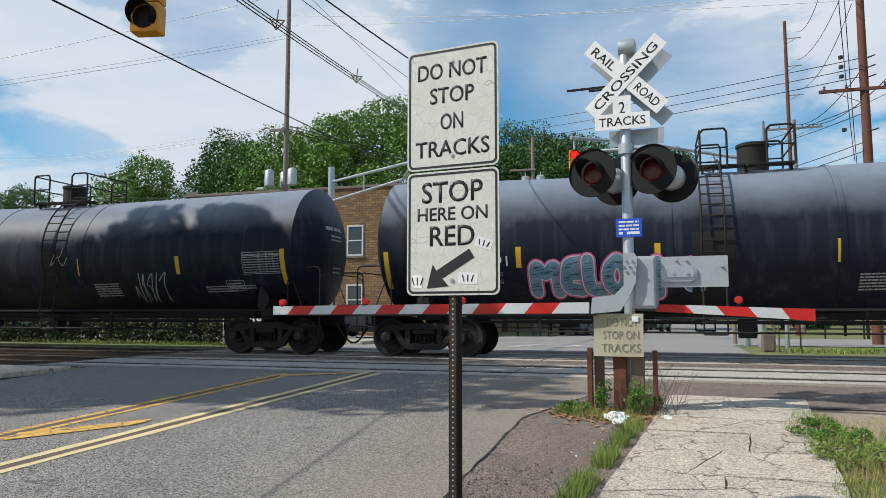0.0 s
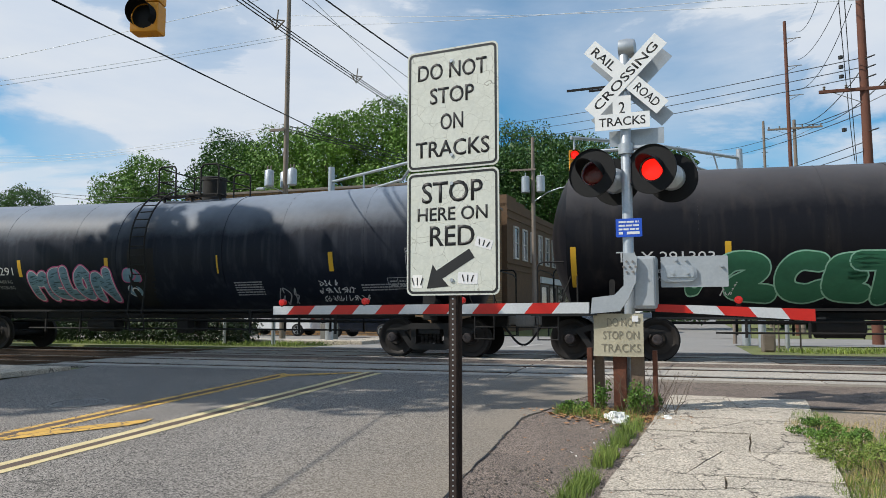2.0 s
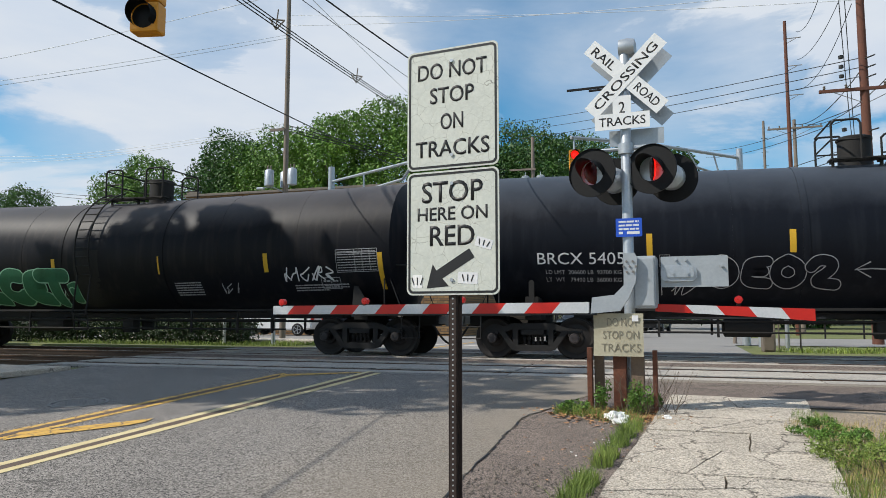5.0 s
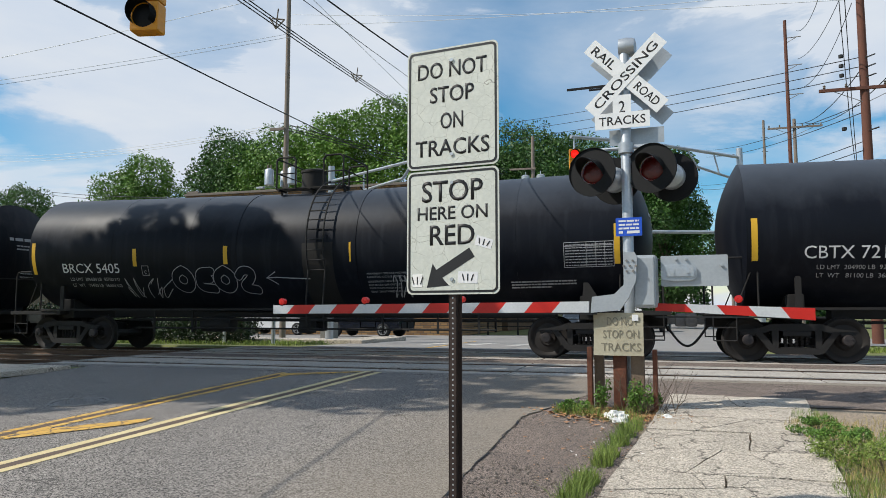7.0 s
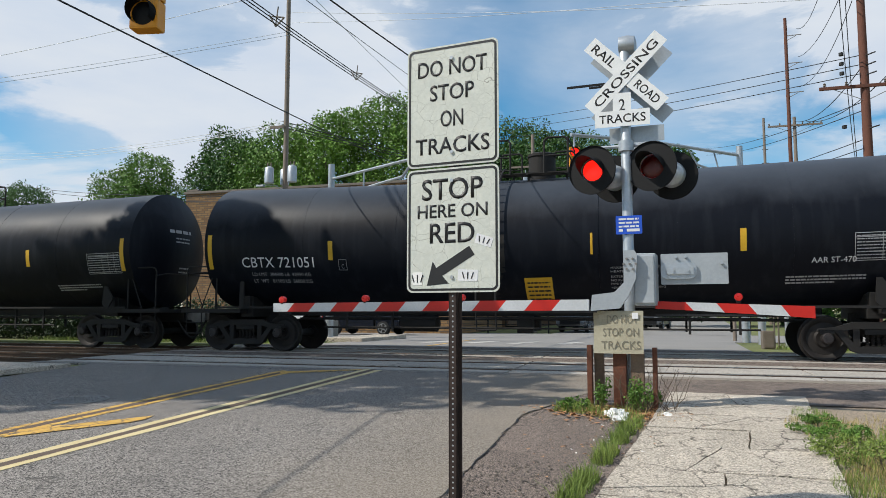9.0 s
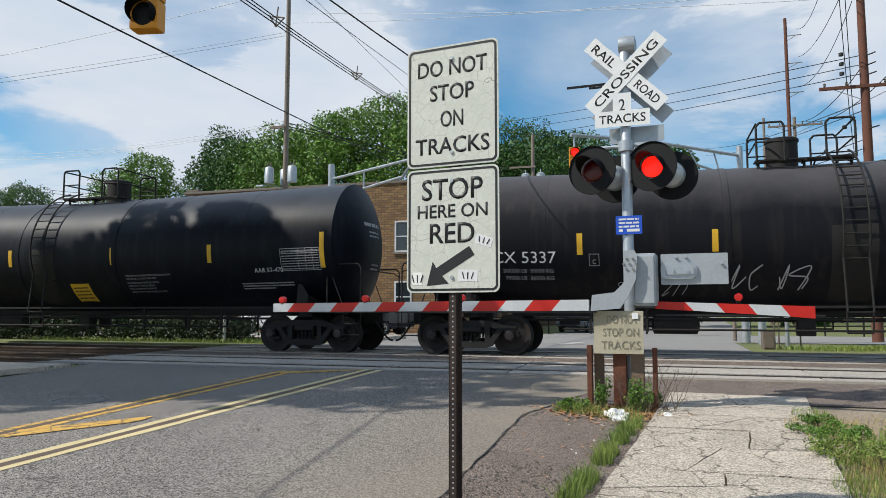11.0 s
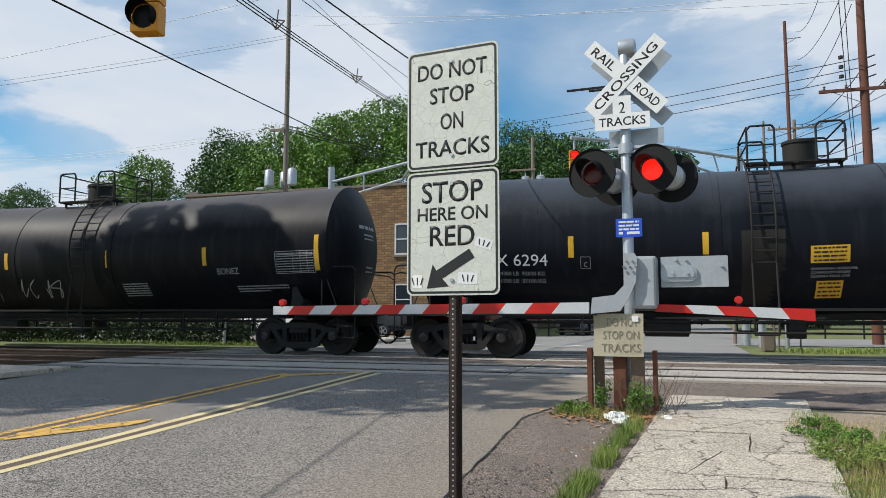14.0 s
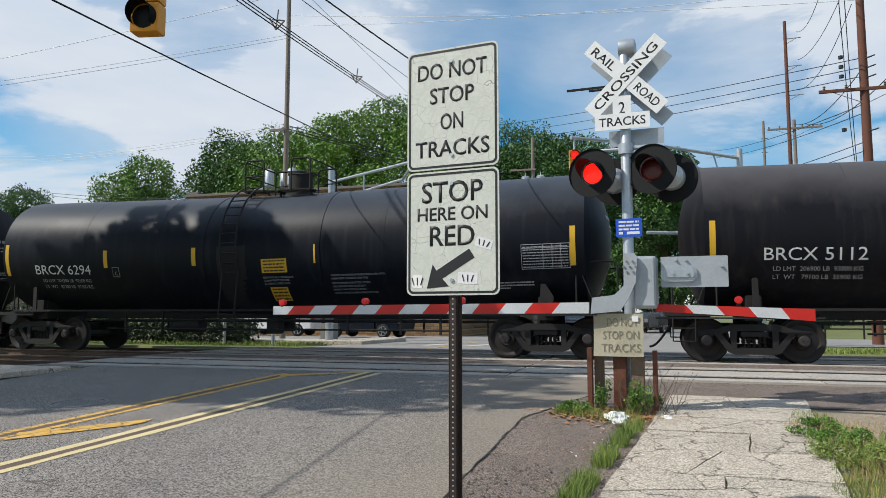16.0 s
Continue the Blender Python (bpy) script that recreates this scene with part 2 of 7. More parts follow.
M = {
    "asphalt": material("asphalt", lin("5b5753"), lin("8c8680"), 0.9, 0, 0.5, 90, 0.6, 0.45, cracks=(0.3, 0.006, lin("35332f")), speck=(95, 1.0), stain=(-3.4, -1.5, lin("857a6b"), 0.6)),
    "old_asphalt": material("old_asphalt", lin("574d46"), lin("80736a"), 0.92, 0, 1.2, 70, 0.8, 0.5, cracks=(0.9, 0.02, lin("2b2826")), speck=(130, 1.0)),
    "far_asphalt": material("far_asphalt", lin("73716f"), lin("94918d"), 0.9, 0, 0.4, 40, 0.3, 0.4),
    "concrete": material("concrete", lin("968d80"), lin("c0b6a8"), 0.88, 0, 2.0, 60, 0.6, 0.5, cracks=(1.7, 0.02, lin("352f27"), 0.38, 0.48), per_object=0.07, speck=(100, 0.6)),
    "panel": material("panel", lin("8f8a83"), lin("b2aba2"), 0.85, 0, 1.5, 45, 0.4, 0.5, per_object=0.1, speck=(60, 0.3)),
    "rubber": material("rubber", lin("25221f"), lin("3a3632"), 0.8, 0, 3, 40, 0.4, 0.5),
    "sealed": material("sealed", lin("4a3d35"), lin("6a5a4e"), 0.9, 0, 3, 40, 0.4, 0.5),
    "dirt": material("dirt", lin("6e6252"), lin("a29380"), 0.95, 0, 1.4, 40, 0.8, 0.6, speck=(90, 0.5)),
    "ground": material("ground", lin("4d5a2c"), lin("7a7a4a"), 0.95, 0, 0.6, 14, 0.8, 0.6),
    "ballast": material("ballast", lin("4d4843"), lin("857c72"), 0.95, 0, 6, 30, 1.0, 0.7),
    "rail": material("rail", lin("4a3a30"), lin("6d5a4c"), 0.6, 0.6, 4, 60, 0.3),
    "railtop": material("railtop", lin("8f8f90"), lin("a8a8a8"), 0.3, 1.0, 4, 60, 0.05),
    "tie": material("tie", lin("3b322b"), lin("5c5047"), 0.9, 0, 5, 40, 0.6, per_object=0.15),
    # tank paints, each paler on faces that point up
    "tank_grey": material("tank_grey", lin("161a24"), lin("232834"), 0.5, 0, 0.9, 12, 0.02, 0.35, streaks=(lin("60656c"), 0.2), spec=0.14, upward=(lin("95a0b0"), 0.6, 0.45, 1.1)),
    "tank_black": material("tank_black", lin("0c0f16"), lin("141821"), 0.48, 0, 0.9, 12, 0.02, 0.35, streaks=(lin("42454b"), 0.16), spec=0.14, upward=(lin("727b88"), 0.30, 0.52, 1.2)),
    "tank_warm": material("tank_warm", lin("101116"), lin("191a20"), 0.5, 0, 0.9, 12, 0.02, 0.35, streaks=(lin("4e4640"), 0.2), spec=0.14, upward=(lin("7d7a7c"), 0.36, 0.52, 1.2)),
    "under": material("under", lin("0b0b0c"), lin("201d1b"), 0.8, 0, 4, 40, 0.3, 0.5),
    "wheel": material("wheel", lin("151312"), lin("2a2523"), 0.7, 0.2, 5, 40, 0.2),
    "tread": material("tread", lin("77716c"), lin("9a948e"), 0.35, 1.0, 5, 40, 0.05),
    "bearing": material("bearing", lin("1d1c22"), lin("38302c"), 0.6, 0, 9, 50, 0.2, per_object=0.5),
    "decal_yellow": material("decal_yellow", lin("c99a1c"), lin("dcae2e"), 0.5, 0, 6, 60, 0.02),
    "decal_white": material("decal_white", lin("c4c4c6"), lin("e4e4e4"), 0.6, 0, 6, 60, 0.02),
    "decal_grey": material("decal_grey", lin("8e8e92"), lin("aeaeb0"), 0.6, 0, 6, 60, 0.02),
    "sign_white": material("sign_white", lin("b4b7ae"), lin("d2d4ca"), 0.45, 0, 5, 40, 0.15, 0.5, cracks=(11.0, 0.02, lin("7d7c72"), 0.4, 0.62)),
    "sign_clean": material("sign_clean", lin("d6d8da"), lin("ebebea"), 0.4, 0, 5, 40, 0.03),
    "sign_back": material("sign_back", lin("9aa0a6"), lin("b4b9bd"), 0.45, 0.6, 5, 40, 0.05),
    "sign_black": material("sign_black", lin("101012"), lin("1d1d1f"), 0.5, 0, 8, 60, 0.05),
    "sign_faded": material("sign_faded", lin("8c8672"), lin("aea892"), 0.7, 0, 3, 30, 0.15),
    "faded_letters": material("faded_letters", lin("7b7666"), lin("6a6658"), 0.7, 0, 3, 30, 0.1),
    "gate_white": material("gate_white", lin("a8acb0"), lin("cdd0d2"), 0.45, 0, 3, 40, 0.05),
    "gate_red": material("gate_red", lin("ac1208"), lin("c42010"), 0.45, 0, 3, 40, 0.05),
    "galvanised": material("galvanised", lin("9aa1a8"), lin("b9bfc4"), 0.45, 0.55, 6, 30, 0.05, 0.6),
    "box_tan": material("box_tan", lin("8f8778"), lin("aaa191"), 0.6, 0, 3, 30, 0.05),
    "box_grey": material("box_grey", lin("8e959b"), lin("a9afb4"), 0.5, 0.1, 3, 30, 0.05),
    "steel_post": material("steel_post", lin("2c2523"), lin("4a3d37"), 0.6, 0.5, 6, 50, 0.2),
    "rust": material("rust", lin("4a2d22"), lin("7a4c38"), 0.85, 0.2, 6, 40, 0.5, 0.6),
    "old_wood": material("old_wood", lin("5c4c40"), lin("85725f"), 0.9, 0, 5, 50, 0.6, 0.6),
    "pole_wood": material("pole_wood", lin("6a6058"), lin("8a7f74"), 0.9, 0, 3, 30, 0.4, 0.5),
    "pole_red": material("pole_red", lin("4d2d24"), lin("704736"), 0.85, 0, 3, 30, 0.4, 0.5),
    "lamp_black": material("lamp_black", lin("0d0e10"), lin("191a1c"), 0.7, 0, 6, 50, 0.05, spec=0.25),
    "lens_dark": material("lens_dark", lin("3a0606"), lin("5c0c0a"), 0.25, 0, 30, 120, 0.3),
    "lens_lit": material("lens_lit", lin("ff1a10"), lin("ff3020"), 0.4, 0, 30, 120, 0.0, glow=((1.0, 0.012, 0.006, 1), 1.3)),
    "arm_light": material("arm_light", lin("8a0c0c"), lin("b81812"), 0.3, 0, 20, 90, 0.0, glow=((1.0, 0.03, 0.02, 1), 0.12)),
    "signal_yellow": material("signal_yellow", lin("c07a08"), lin("d89414"), 0.5, 0, 5, 40, 0.05),
    "blue_sign": material("blue_sign", lin("1446b0"), lin("1d55c8"), 0.45, 0, 5, 40, 0.02),
    "yellow_paint": material("yellow_paint", lin("b88a2c"), lin("d6b062"), 0.8, 0, 2.5, 60, 0.4, 0.6, cracks=(5.0, 0.06, lin("5a5248"), 0.3, 0.45)),
    "pale_paint": material("pale_paint", lin("bda978"), lin("d9cba0"), 0.8, 0, 2.5, 60, 0.4, 0.6),
    "white_paint": material("white_paint", lin("a5a29c"), lin("c4c1bb"), 0.85, 0, 2.5, 60, 0.4, 0.6),
    "brick": material("brick", lin("8a6a48"), lin("a98a62"), 0.9, 0, 3, 40, 0.3, 0.5, per_object=0.2),
    "brick_brown": material("brick_brown", lin("4e3b2b"), lin("6e563f"), 0.9, 0, 4, 30, 0.35, 0.6),
    "mortar": material("mortar", lin("7d7264"), lin("94897a"), 0.95, 0, 3, 40, 0.3),
    "coping": material("coping", lin("5a524a"), lin("7d746a"), 0.8, 0, 3, 30, 0.2),
    "leaf_dark": material("leaf_dark", lin("16240e"), lin("2c461c"), 0.6, 0, 0.8, 6, 0, 0.6, per_island=0.4),
    "leaf_a": material("leaf_a", lin("35551a"), lin("6a8f33"), 0.6, 0, 0.35, 3, 0, 0.6, per_island=0.35),
    "leaf_b": material("leaf_b", lin("1f3a11"), lin("477026"), 0.6, 0, 0.35, 3, 0, 0.6, per_island=0.35),
    "leaf_c": material("leaf_c", lin("36591a"), lin("72982f"), 0.6, 0, 0.35, 3, 0, 0.6, per_island=0.35),
    "bark": material("bark", lin("4b4036"), lin("6a5c4e"), 0.95, 0, 4, 30, 0.6),
    "grass": material("grass", lin("4f6a24"), lin("8a9848"), 0.7, 0, 1.5, 8, 0, 0.6, per_island=0.35),
    "dry_grass": material("dry_grass", lin("8a7d4c"), lin("b8a772"), 0.8, 0, 1.5, 8, 0, 0.6, per_island=0.3),
    "glass": material("glass", lin("20262b"), lin("2c343a"), 0.08, 0, 3, 20, 0, spec=0.8),
    "car_dark": material("car_dark", lin("11151f"), lin("1a2030"), 0.2, 0.3, 3, 40, 0, spec=0.7),
    "car_white": material("car_white", lin("d8d8d8"), lin("e6e6e6"), 0.25, 0, 3, 40, 0, spec=0.6),
    "car_grey": material("car_grey", lin("5c6064"), lin("6c7074"), 0.25, 0.4, 3, 40, 0, spec=0.6),
    "tyre": material("tyre", lin("161616"), lin("262626"), 0.85, 0, 6, 60, 0.2),
    "alloy": material("alloy", lin("a5a8ab"), lin("c2c4c6"), 0.3, 0.9, 6, 60, 0),
    "wire": material("wire", lin("141414"), lin("232323"), 0.7, 0, 5, 50, 0),
    "wire_pale": material("wire_pale", lin("c4c8cc"), lin("dadde0"), 0.5, 0.0, 5, 50, 0),
    "litter": material("litter", lin("d8d6d2"), lin("efeeea"), 0.7, 0, 9, 60, 0.2),
    "leaf_litter": material("leaf_litter", lin("7d5238"), lin("c09468"), 0.9, 0, 9, 60, 0.2, per_island=0.4),
    "iron": material("iron", lin("6a6866"), lin("908d8a"), 0.7, 0.3, 8, 60, 0.3),
    "paint_pink": material("paint_pink", lin("c2447e"), lin("d86a9a"), 0.6, 0, 4, 40, 0),
    "paint_teal": material("paint_teal", lin("557a90"), lin("86a4b6"), 0.6, 0, 2, 10, 0, 0.7),
    "paint_deep": material("paint_deep", lin("2d4652"), lin("41606c"), 0.6, 0, 4, 40, 0),
    "paint_green": material("paint_green", lin("1f5a40"), lin("2f7353"), 0.6, 0, 2, 10, 0, 0.5),
    "paint_mint": material("paint_mint", lin("7fb59a"), lin("9fcab2"), 0.6, 0, 2, 10, 0, 0.5),
    "roof": material("roof", lin("5e5d5c"), lin("75736f"), 0.9, 0, 2, 30, 0.2),
}


# ---- builders ----
def cube(bm, c, s, turn=None, bevel=0.0):
    m = Matrix.Translation(c) @ (turn.to_4x4() if turn else Matrix()) @ Matrix.Diagonal((*s, 1))
    got = bmesh.ops.create_cube(bm, size=1, matrix=m)
    if bevel:
        edges = list({e for v in got["verts"] for e in v.link_edges})
        bmesh.ops.bevel(bm, geom=edges, offset=bevel, segments=2, profile=0.7, affect="EDGES")


def rod(bm, a, b, r, r2=None, seg=10, caps=True):
    a, b = Vector(a), Vector(b)
    d = b - a
    m = Matrix.Translation((a + b) / 2) @ d.to_track_quat("Z", "Y").to_matrix().to_4x4()
    bmesh.ops.create_cone(bm, cap_ends=caps, segments=seg, radius1=r, radius2=r if r2 is None else r2, depth=d.length, matrix=m)


def tube(bm, pts, r, seg=8):
    for a, b in zip(pts, pts[1:]):
        rod(bm, a, b, r, seg=seg)


def lathe(bm, profile, seg=32, axis="X", centre=(0, 0, 0)):
    """A body of revolution; profile = (along, radius) pairs."""
    c, rings = Vector(centre), []
    for a, r in profile:
        ring = []
        for i in range(seg):
            w = 2 * math.pi * i / seg
            p = (a, r * math.cos(w), r * math.sin(w)) if axis == "X" else ((r * math.cos(w), a, r * math.sin(w)) if axis == "Y" else (r * math.cos(w), r * math.sin(w), a))
            ring.append(bm.verts.new(c + Vector(p)))
        rings.append(ring)
    for p, q in zip(rings, rings[1:]):
        for i in range(seg):
            bm.faces.new((p[i], p[(i + 1) % seg], q[(i + 1) % seg], q[i]))
    bm.faces.new(rings[0])
    bm.faces.new(rings[-1])
    bmesh.ops.recalc_face_normals(bm, faces=bm.faces)


def slab(bm, pts, y0, y1):
    """A plate: outline pts in x, z, from y0 to y1."""
    a = [bm.verts.new((x, y0, z)) for x, z in pts]
    b = [bm.verts.new((x, y1, z)) for x, z in pts]
    n = len(pts)
    bm.faces.new(a)
    bm.faces.new(b)
    for i in range(n):
        bm.faces.new((a[i], a[(i + 1) % n], b[(i + 1) % n], b[i]))
    bmesh.ops.recalc_face_normals(bm, faces=bm.faces)


def rounded(w, h, r, n=5, cx=0.0, cz=0.0):
    pts = []
    for sx, sz, a0 in ((1, 1, 0), (-1, 1, 90), (-1, -1, 180), (1, -1, 270)):
        for i in range(n + 1):
            a = radians(a0 + 90 * i / n)
            pts.append((cx + sx * (w / 2 - r) + r * math.cos(a), cz + sz * (h / 2 - r) + r * math.sin(a)))
    return pts


def ring_plate(bm, outer, inner, y0, y1):
    n = len(outer)
    o0 = [bm.verts.new((x, y0, z)) for x, z in outer]
    i0 = [bm.verts.new((x, y0, z)) for x, z in inner]
    o1 = [bm.verts.new((x, y1, z)) for x, z in outer]
    i1 = [bm.verts.new((x, y1, z)) for x, z in inner]
    for k in range(n):
        j = (k + 1) % n
        for q in ((o0[k], o0[j], i0[j], i0[k]), (o1[k], i1[k], i1[j], o1[j]), (o0[k], o1[k], o1[j], o0[j]), (i0[k], i0[j], i1[j], i1[k])):
            bm.faces.new(q)
    bmesh.ops.recalc_face_normals(bm, faces=bm.faces)


def lettering(text, width, height, thick=0.0, bold=0.0):
    """The text as a mesh in x, z, fitted to that width and height about the origin, its face towards -y."""
    cu = bpy.data.curves.new("letters", "FONT")
    cu.body, cu.align_x, cu.resolution_u, cu.offset = text, "CENTER", 3, bold
    ob = bpy.data.objects.new("letters", cu)
    me = bpy.data.meshes.new_from_object(ob)
    bpy.data.objects.remove(ob)
    bm = bmesh.new()
    bm.from_mesh(me)
    bpy.data.meshes.remove(me)
    xs, ys = [v.co.x for v in bm.verts], [v.co.y for v in bm.verts]
    x0, x1, y0, y1 = min(xs), max(xs), min(ys), max(ys)
    for v in bm.verts:
        v.co = Vector(((v.co.x - (x0 + x1) / 2) * width / (x1 - x0), 0, (v.co.y - (y0 + y1) / 2) * height / (y1 - y0)))
    if thick:
        got = bmesh.ops.extrude_face_region(bm, geom=list(bm.faces))
        for e in got["geom"]:
            if isinstance(e, bmesh.types.BMVert):
                e.co.y -= thick
    bmesh.ops.recalc_face_normals(bm, faces=bm.faces)
    return bm


def mesh_of(name, bm, mat, smooth=False):
    me = bpy.data.meshes.new(name)
    bm.to_mesh(me)
    bm.free()
    me.materials.append(mat)
    if smooth:
        me.polygons.foreach_set("use_smooth", [True] * len(me.polygons))
        me.set_sharp_from_angle(angle=radians(40))
    return me


def part(name, bm, mat, parent=None, label="", smooth=False, at=None):
    ob = new(name, mesh_of(name, bm, M[mat], smooth))
    ob.parent = parent
    if at is not None:
        ob.matrix_basis = at
    return tagged(ob, label)


def piece(name, me, parent, at):
    ob = new(name, me)
    ob.parent = parent
    ob.matrix_basis = at
    return ob


def thing(name, at, label, category, group="", kind=""):
    ob = new(name)
    ob.matrix_basis = at
    return tagged(ob, label, category, group, kind)


def B():
    return bmesh.new()


def raw_mesh(name, verts, faces, mat):
    me = bpy.data.meshes.new(name)
    me.from_pydata(verts, [], faces)
    me.materials.append(M[mat])
    me.update()
    return me


# ---- ground, roads, tracks ----
NEAR_TRACK, FAR_TRACK = 13.15, 17.0


def lie(y):
    """Height of the road surface at the distance y: it climbs to the crossing and falls gently behind it."""
    if y < 11.6:
        return -0.038 * (11.6 - y)
    return 0.0 if y < 19.5 else -0.016 * (min(y, 42) - 19.5)


def sheet(name, outline_x, ys, mat, lift=0.0, label="", low=None, cuts=1, parent=None):
    """A strip of surface that follows the road's lie; outline_x(y) gives its two edges."""
    verts, faces = [], []
    for y in ys:
        a, b = outline_x(y)
        for i in range(cuts + 1):
            z = low(y) if low else lie(y)
            verts.append((a + (b - a) * i / cuts, y, z + lift))
    w = cuts + 1
    for r in range(len(ys) - 1):
        for i in range(cuts):
            faces.append((r * w + i, r * w + i + 1, (r + 1) * w + i + 1, (r + 1) * w + i))
    ob = new(name, raw_mesh(name, verts, faces, mat))
    ob.parent = parent
    return tagged(ob, label, "" if parent else name.split("_")[0], kind="" if parent else "structure")


def bed(y):
    return -0.19 if 11.7 < y < 19.4 else lie(y) - 0.03


sheet("ground", lambda y: (-900, 900), [-300, 0, 11.55, 11.75, 19.35, 19.5, 42, 150, 900], "ground", 0, "green and brown grassy ground beside the railway", bed, 8)
sheet("road_main", lambda y: (-10.6, -1.47 if y < 8 else -1.47 + (y - 8) * 0.32), [-60, 5, 8, 10, 11.4], "asphalt", 0.0, "worn grey asphalt road with patches and cracks", None, 6)
sheet("road_shoulder", lambda y: (-1.47 if y < 8 else -1.47 + (y - 8) * 0.32, -0.2), [-60, 5, 8, 10, 11.4], "old_asphalt", -0.006, "rough brown-grey asphalt verge between road and footpath", None, 3)
sheet("pavement_apron", lambda y: (-0.2, 9.0), [9.4, 10.2, 11.4], "old_asphalt", -0.002, "patched asphalt beside the crossing", None, 3)
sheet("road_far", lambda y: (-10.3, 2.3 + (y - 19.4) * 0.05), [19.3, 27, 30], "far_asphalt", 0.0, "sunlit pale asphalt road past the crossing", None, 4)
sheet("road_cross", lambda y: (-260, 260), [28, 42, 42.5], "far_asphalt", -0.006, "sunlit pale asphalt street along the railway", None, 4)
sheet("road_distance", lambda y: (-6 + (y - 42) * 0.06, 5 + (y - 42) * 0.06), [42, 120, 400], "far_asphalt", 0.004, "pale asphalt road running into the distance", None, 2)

# crossing surface: concrete panels between and beside the rails
crossing = thing("crossing_deck", pose(0, 0, 0), "worn concrete panels of the level crossing", "crossing", kind="structure")
GAUGE = 0.755
STRIPS = []
for mid in (NEAR_TRACK, FAR_TRACK):
    STRIPS += [(mid - 0.55, mid + 0.55, "panel"), (mid - GAUGE - 0.62, mid - GAUGE - 0.16, "panel"), (mid + GAUGE + 0.16, mid + GAUGE + 0.62, "panel")]
    for s in (-1, 1):
        STRIPS += [(mid + s * GAUGE - 0.17, mid + s * GAUGE - 0.05, "rubber"), (mid + s * GAUGE + 0.05, mid + s * GAUGE + 0.155, "rubber")]
for y0, y1, surface in STRIPS:
    bm = B()
    cube(bm, (0, 0, -0.09), (2.385, y1 - y0 - 0.015, 0.18), bevel=0.008)
    me = mesh_of("deck_panel", bm, M[surface])
    for i in range(10):
        piece("deck_panel" if surface == "panel" else "rubber_strip", me, crossing, pose(-10.9 + i * 2.42, (y0 + y1) / 2, (-0.002 if surface == "panel" else -0.03) + random.uniform(-0.004, 0.004), random.uniform(-0.15, 0.15), 0, 0))
bm = B()
cube(bm, (0, (NEAR_TRACK + FAR_TRACK) / 2, -0.1), (24.4, FAR_TRACK - NEAR_TRACK - 2 * GAUGE - 1.24, 0.19))
part("asphalt_infill", bm, "old_asphalt", crossing)
bm = B()
cube(bm, (0, 11.58, -0.1), (24.4, 0.36, 0.19))
part("asphalt_infill", bm, "asphalt", crossing)
bm = B()
cube(bm, (0, 18.88, -0.1), (24.4, 0.95, 0.19))
part("asphalt_infill", bm, "old_asphalt", crossing)

RAIL = [(-0.075, -0.175), (0.075, -0.175), (0.075, -0.16), (0.012, -0.135), (0.01, -0.05), (0.036, -0.035), (0.036, 0.0), (-0.036, 0.0), (-0.036, -0.035), (-0.01, -0.05), (-0.012, -0.135), (-0.075, -0.16)]
for mid, shine in ((NEAR_TRACK, "rail"), (FAR_TRACK, "railtop")):
    track = thing("railway_track", pose(0, mid, 0), "steel rails on timber sleepers in grey ballast", "railway track", kind="structure")
    for side in (-1, 1):
        bm = B()
        for x0, x1 in ((-160, 3.15), (3.162, 160)):
            a = [bm.verts.new((x0, y + side * GAUGE, z)) for y, z in RAIL]
            b = [bm.verts.new((x1, y + side * GAUGE, z)) for y, z in RAIL]
            bm.faces.new(a), bm.faces.new(b)
            for i in range(len(RAIL)):
                bm.faces.new((a[i], a[(i + 1) % 12], b[(i + 1) % 12], b[i]))
        bmesh.ops.recalc_face_normals(bm, faces=bm.faces)
        rail = part("rail", bm, "rail", track)
        bm = B()
        cube(bm, (0, side * GAUGE, 0.002), (320, 0.05, 0.004))
        part("running_surface", bm, "railtop", rail)
    bm = B()
    cube(bm, (0, 0, -0.26), (0.23, 2.6, 0.18), bevel=0.01)
    me = mesh_of("sleeper", bm, M["tie"])
    for i in range(44):
        for x in (-12.6 - i * 0.55, 13.2 + i * 0.55):
            piece("sleeper", me, track, pose(x, random.uniform(-0.03, 0.03), 0.01, 0, 0, random.uniform(-1, 1)))

rng = np.random.default_rng(4)


def stones(name, n, xr, yr, zf, size, mat, label):
    verts, faces = [], []
    base = [(1, 0, 0), (-1, 0, 0), (0, 1, 0), (0, -1, 0), (0, 0, 1), (0, 0, -1)]
    tri = [(0, 2, 4), (2, 1, 4), (1, 3, 4), (3, 0, 4), (2, 0, 5), (1, 2, 5), (3, 1, 5), (0, 3, 5)]
    for _ in range(n):
        x, y = rng.uniform(*xr), rng.uniform(*yr)
        s = size * rng.uniform(0.5, 1.3)
        k = len(verts)
        for b in base:
            verts.append((x + b[0] * s * rng.uniform(0.6, 1.2), y + b[1] * s * rng.uniform(0.6, 1.2), zf(x, y) + b[2] * s * rng.uniform(0.4, 0.9)))
        faces += [tuple(k + i for i in f) for f in tri]
    ob = new(name, raw_mesh(name, verts, faces, mat))
    return tagged(ob, label, name, kind="stuff")


stones("ballast", 9000, (-30, -11.8), (11.6, 19.4), lambda x, y: -0.17, 0.05, "ballast", "grey crushed stone ballast between the rails")
stones("ballast", 4500, (12.6, 24), (11.6, 19.4), lambda x, y: -0.17, 0.05, "ballast", "grey crushed stone ballast between the rails")

# ---- train ----
TANK_R, TANK_Z = 1.6, 2.74


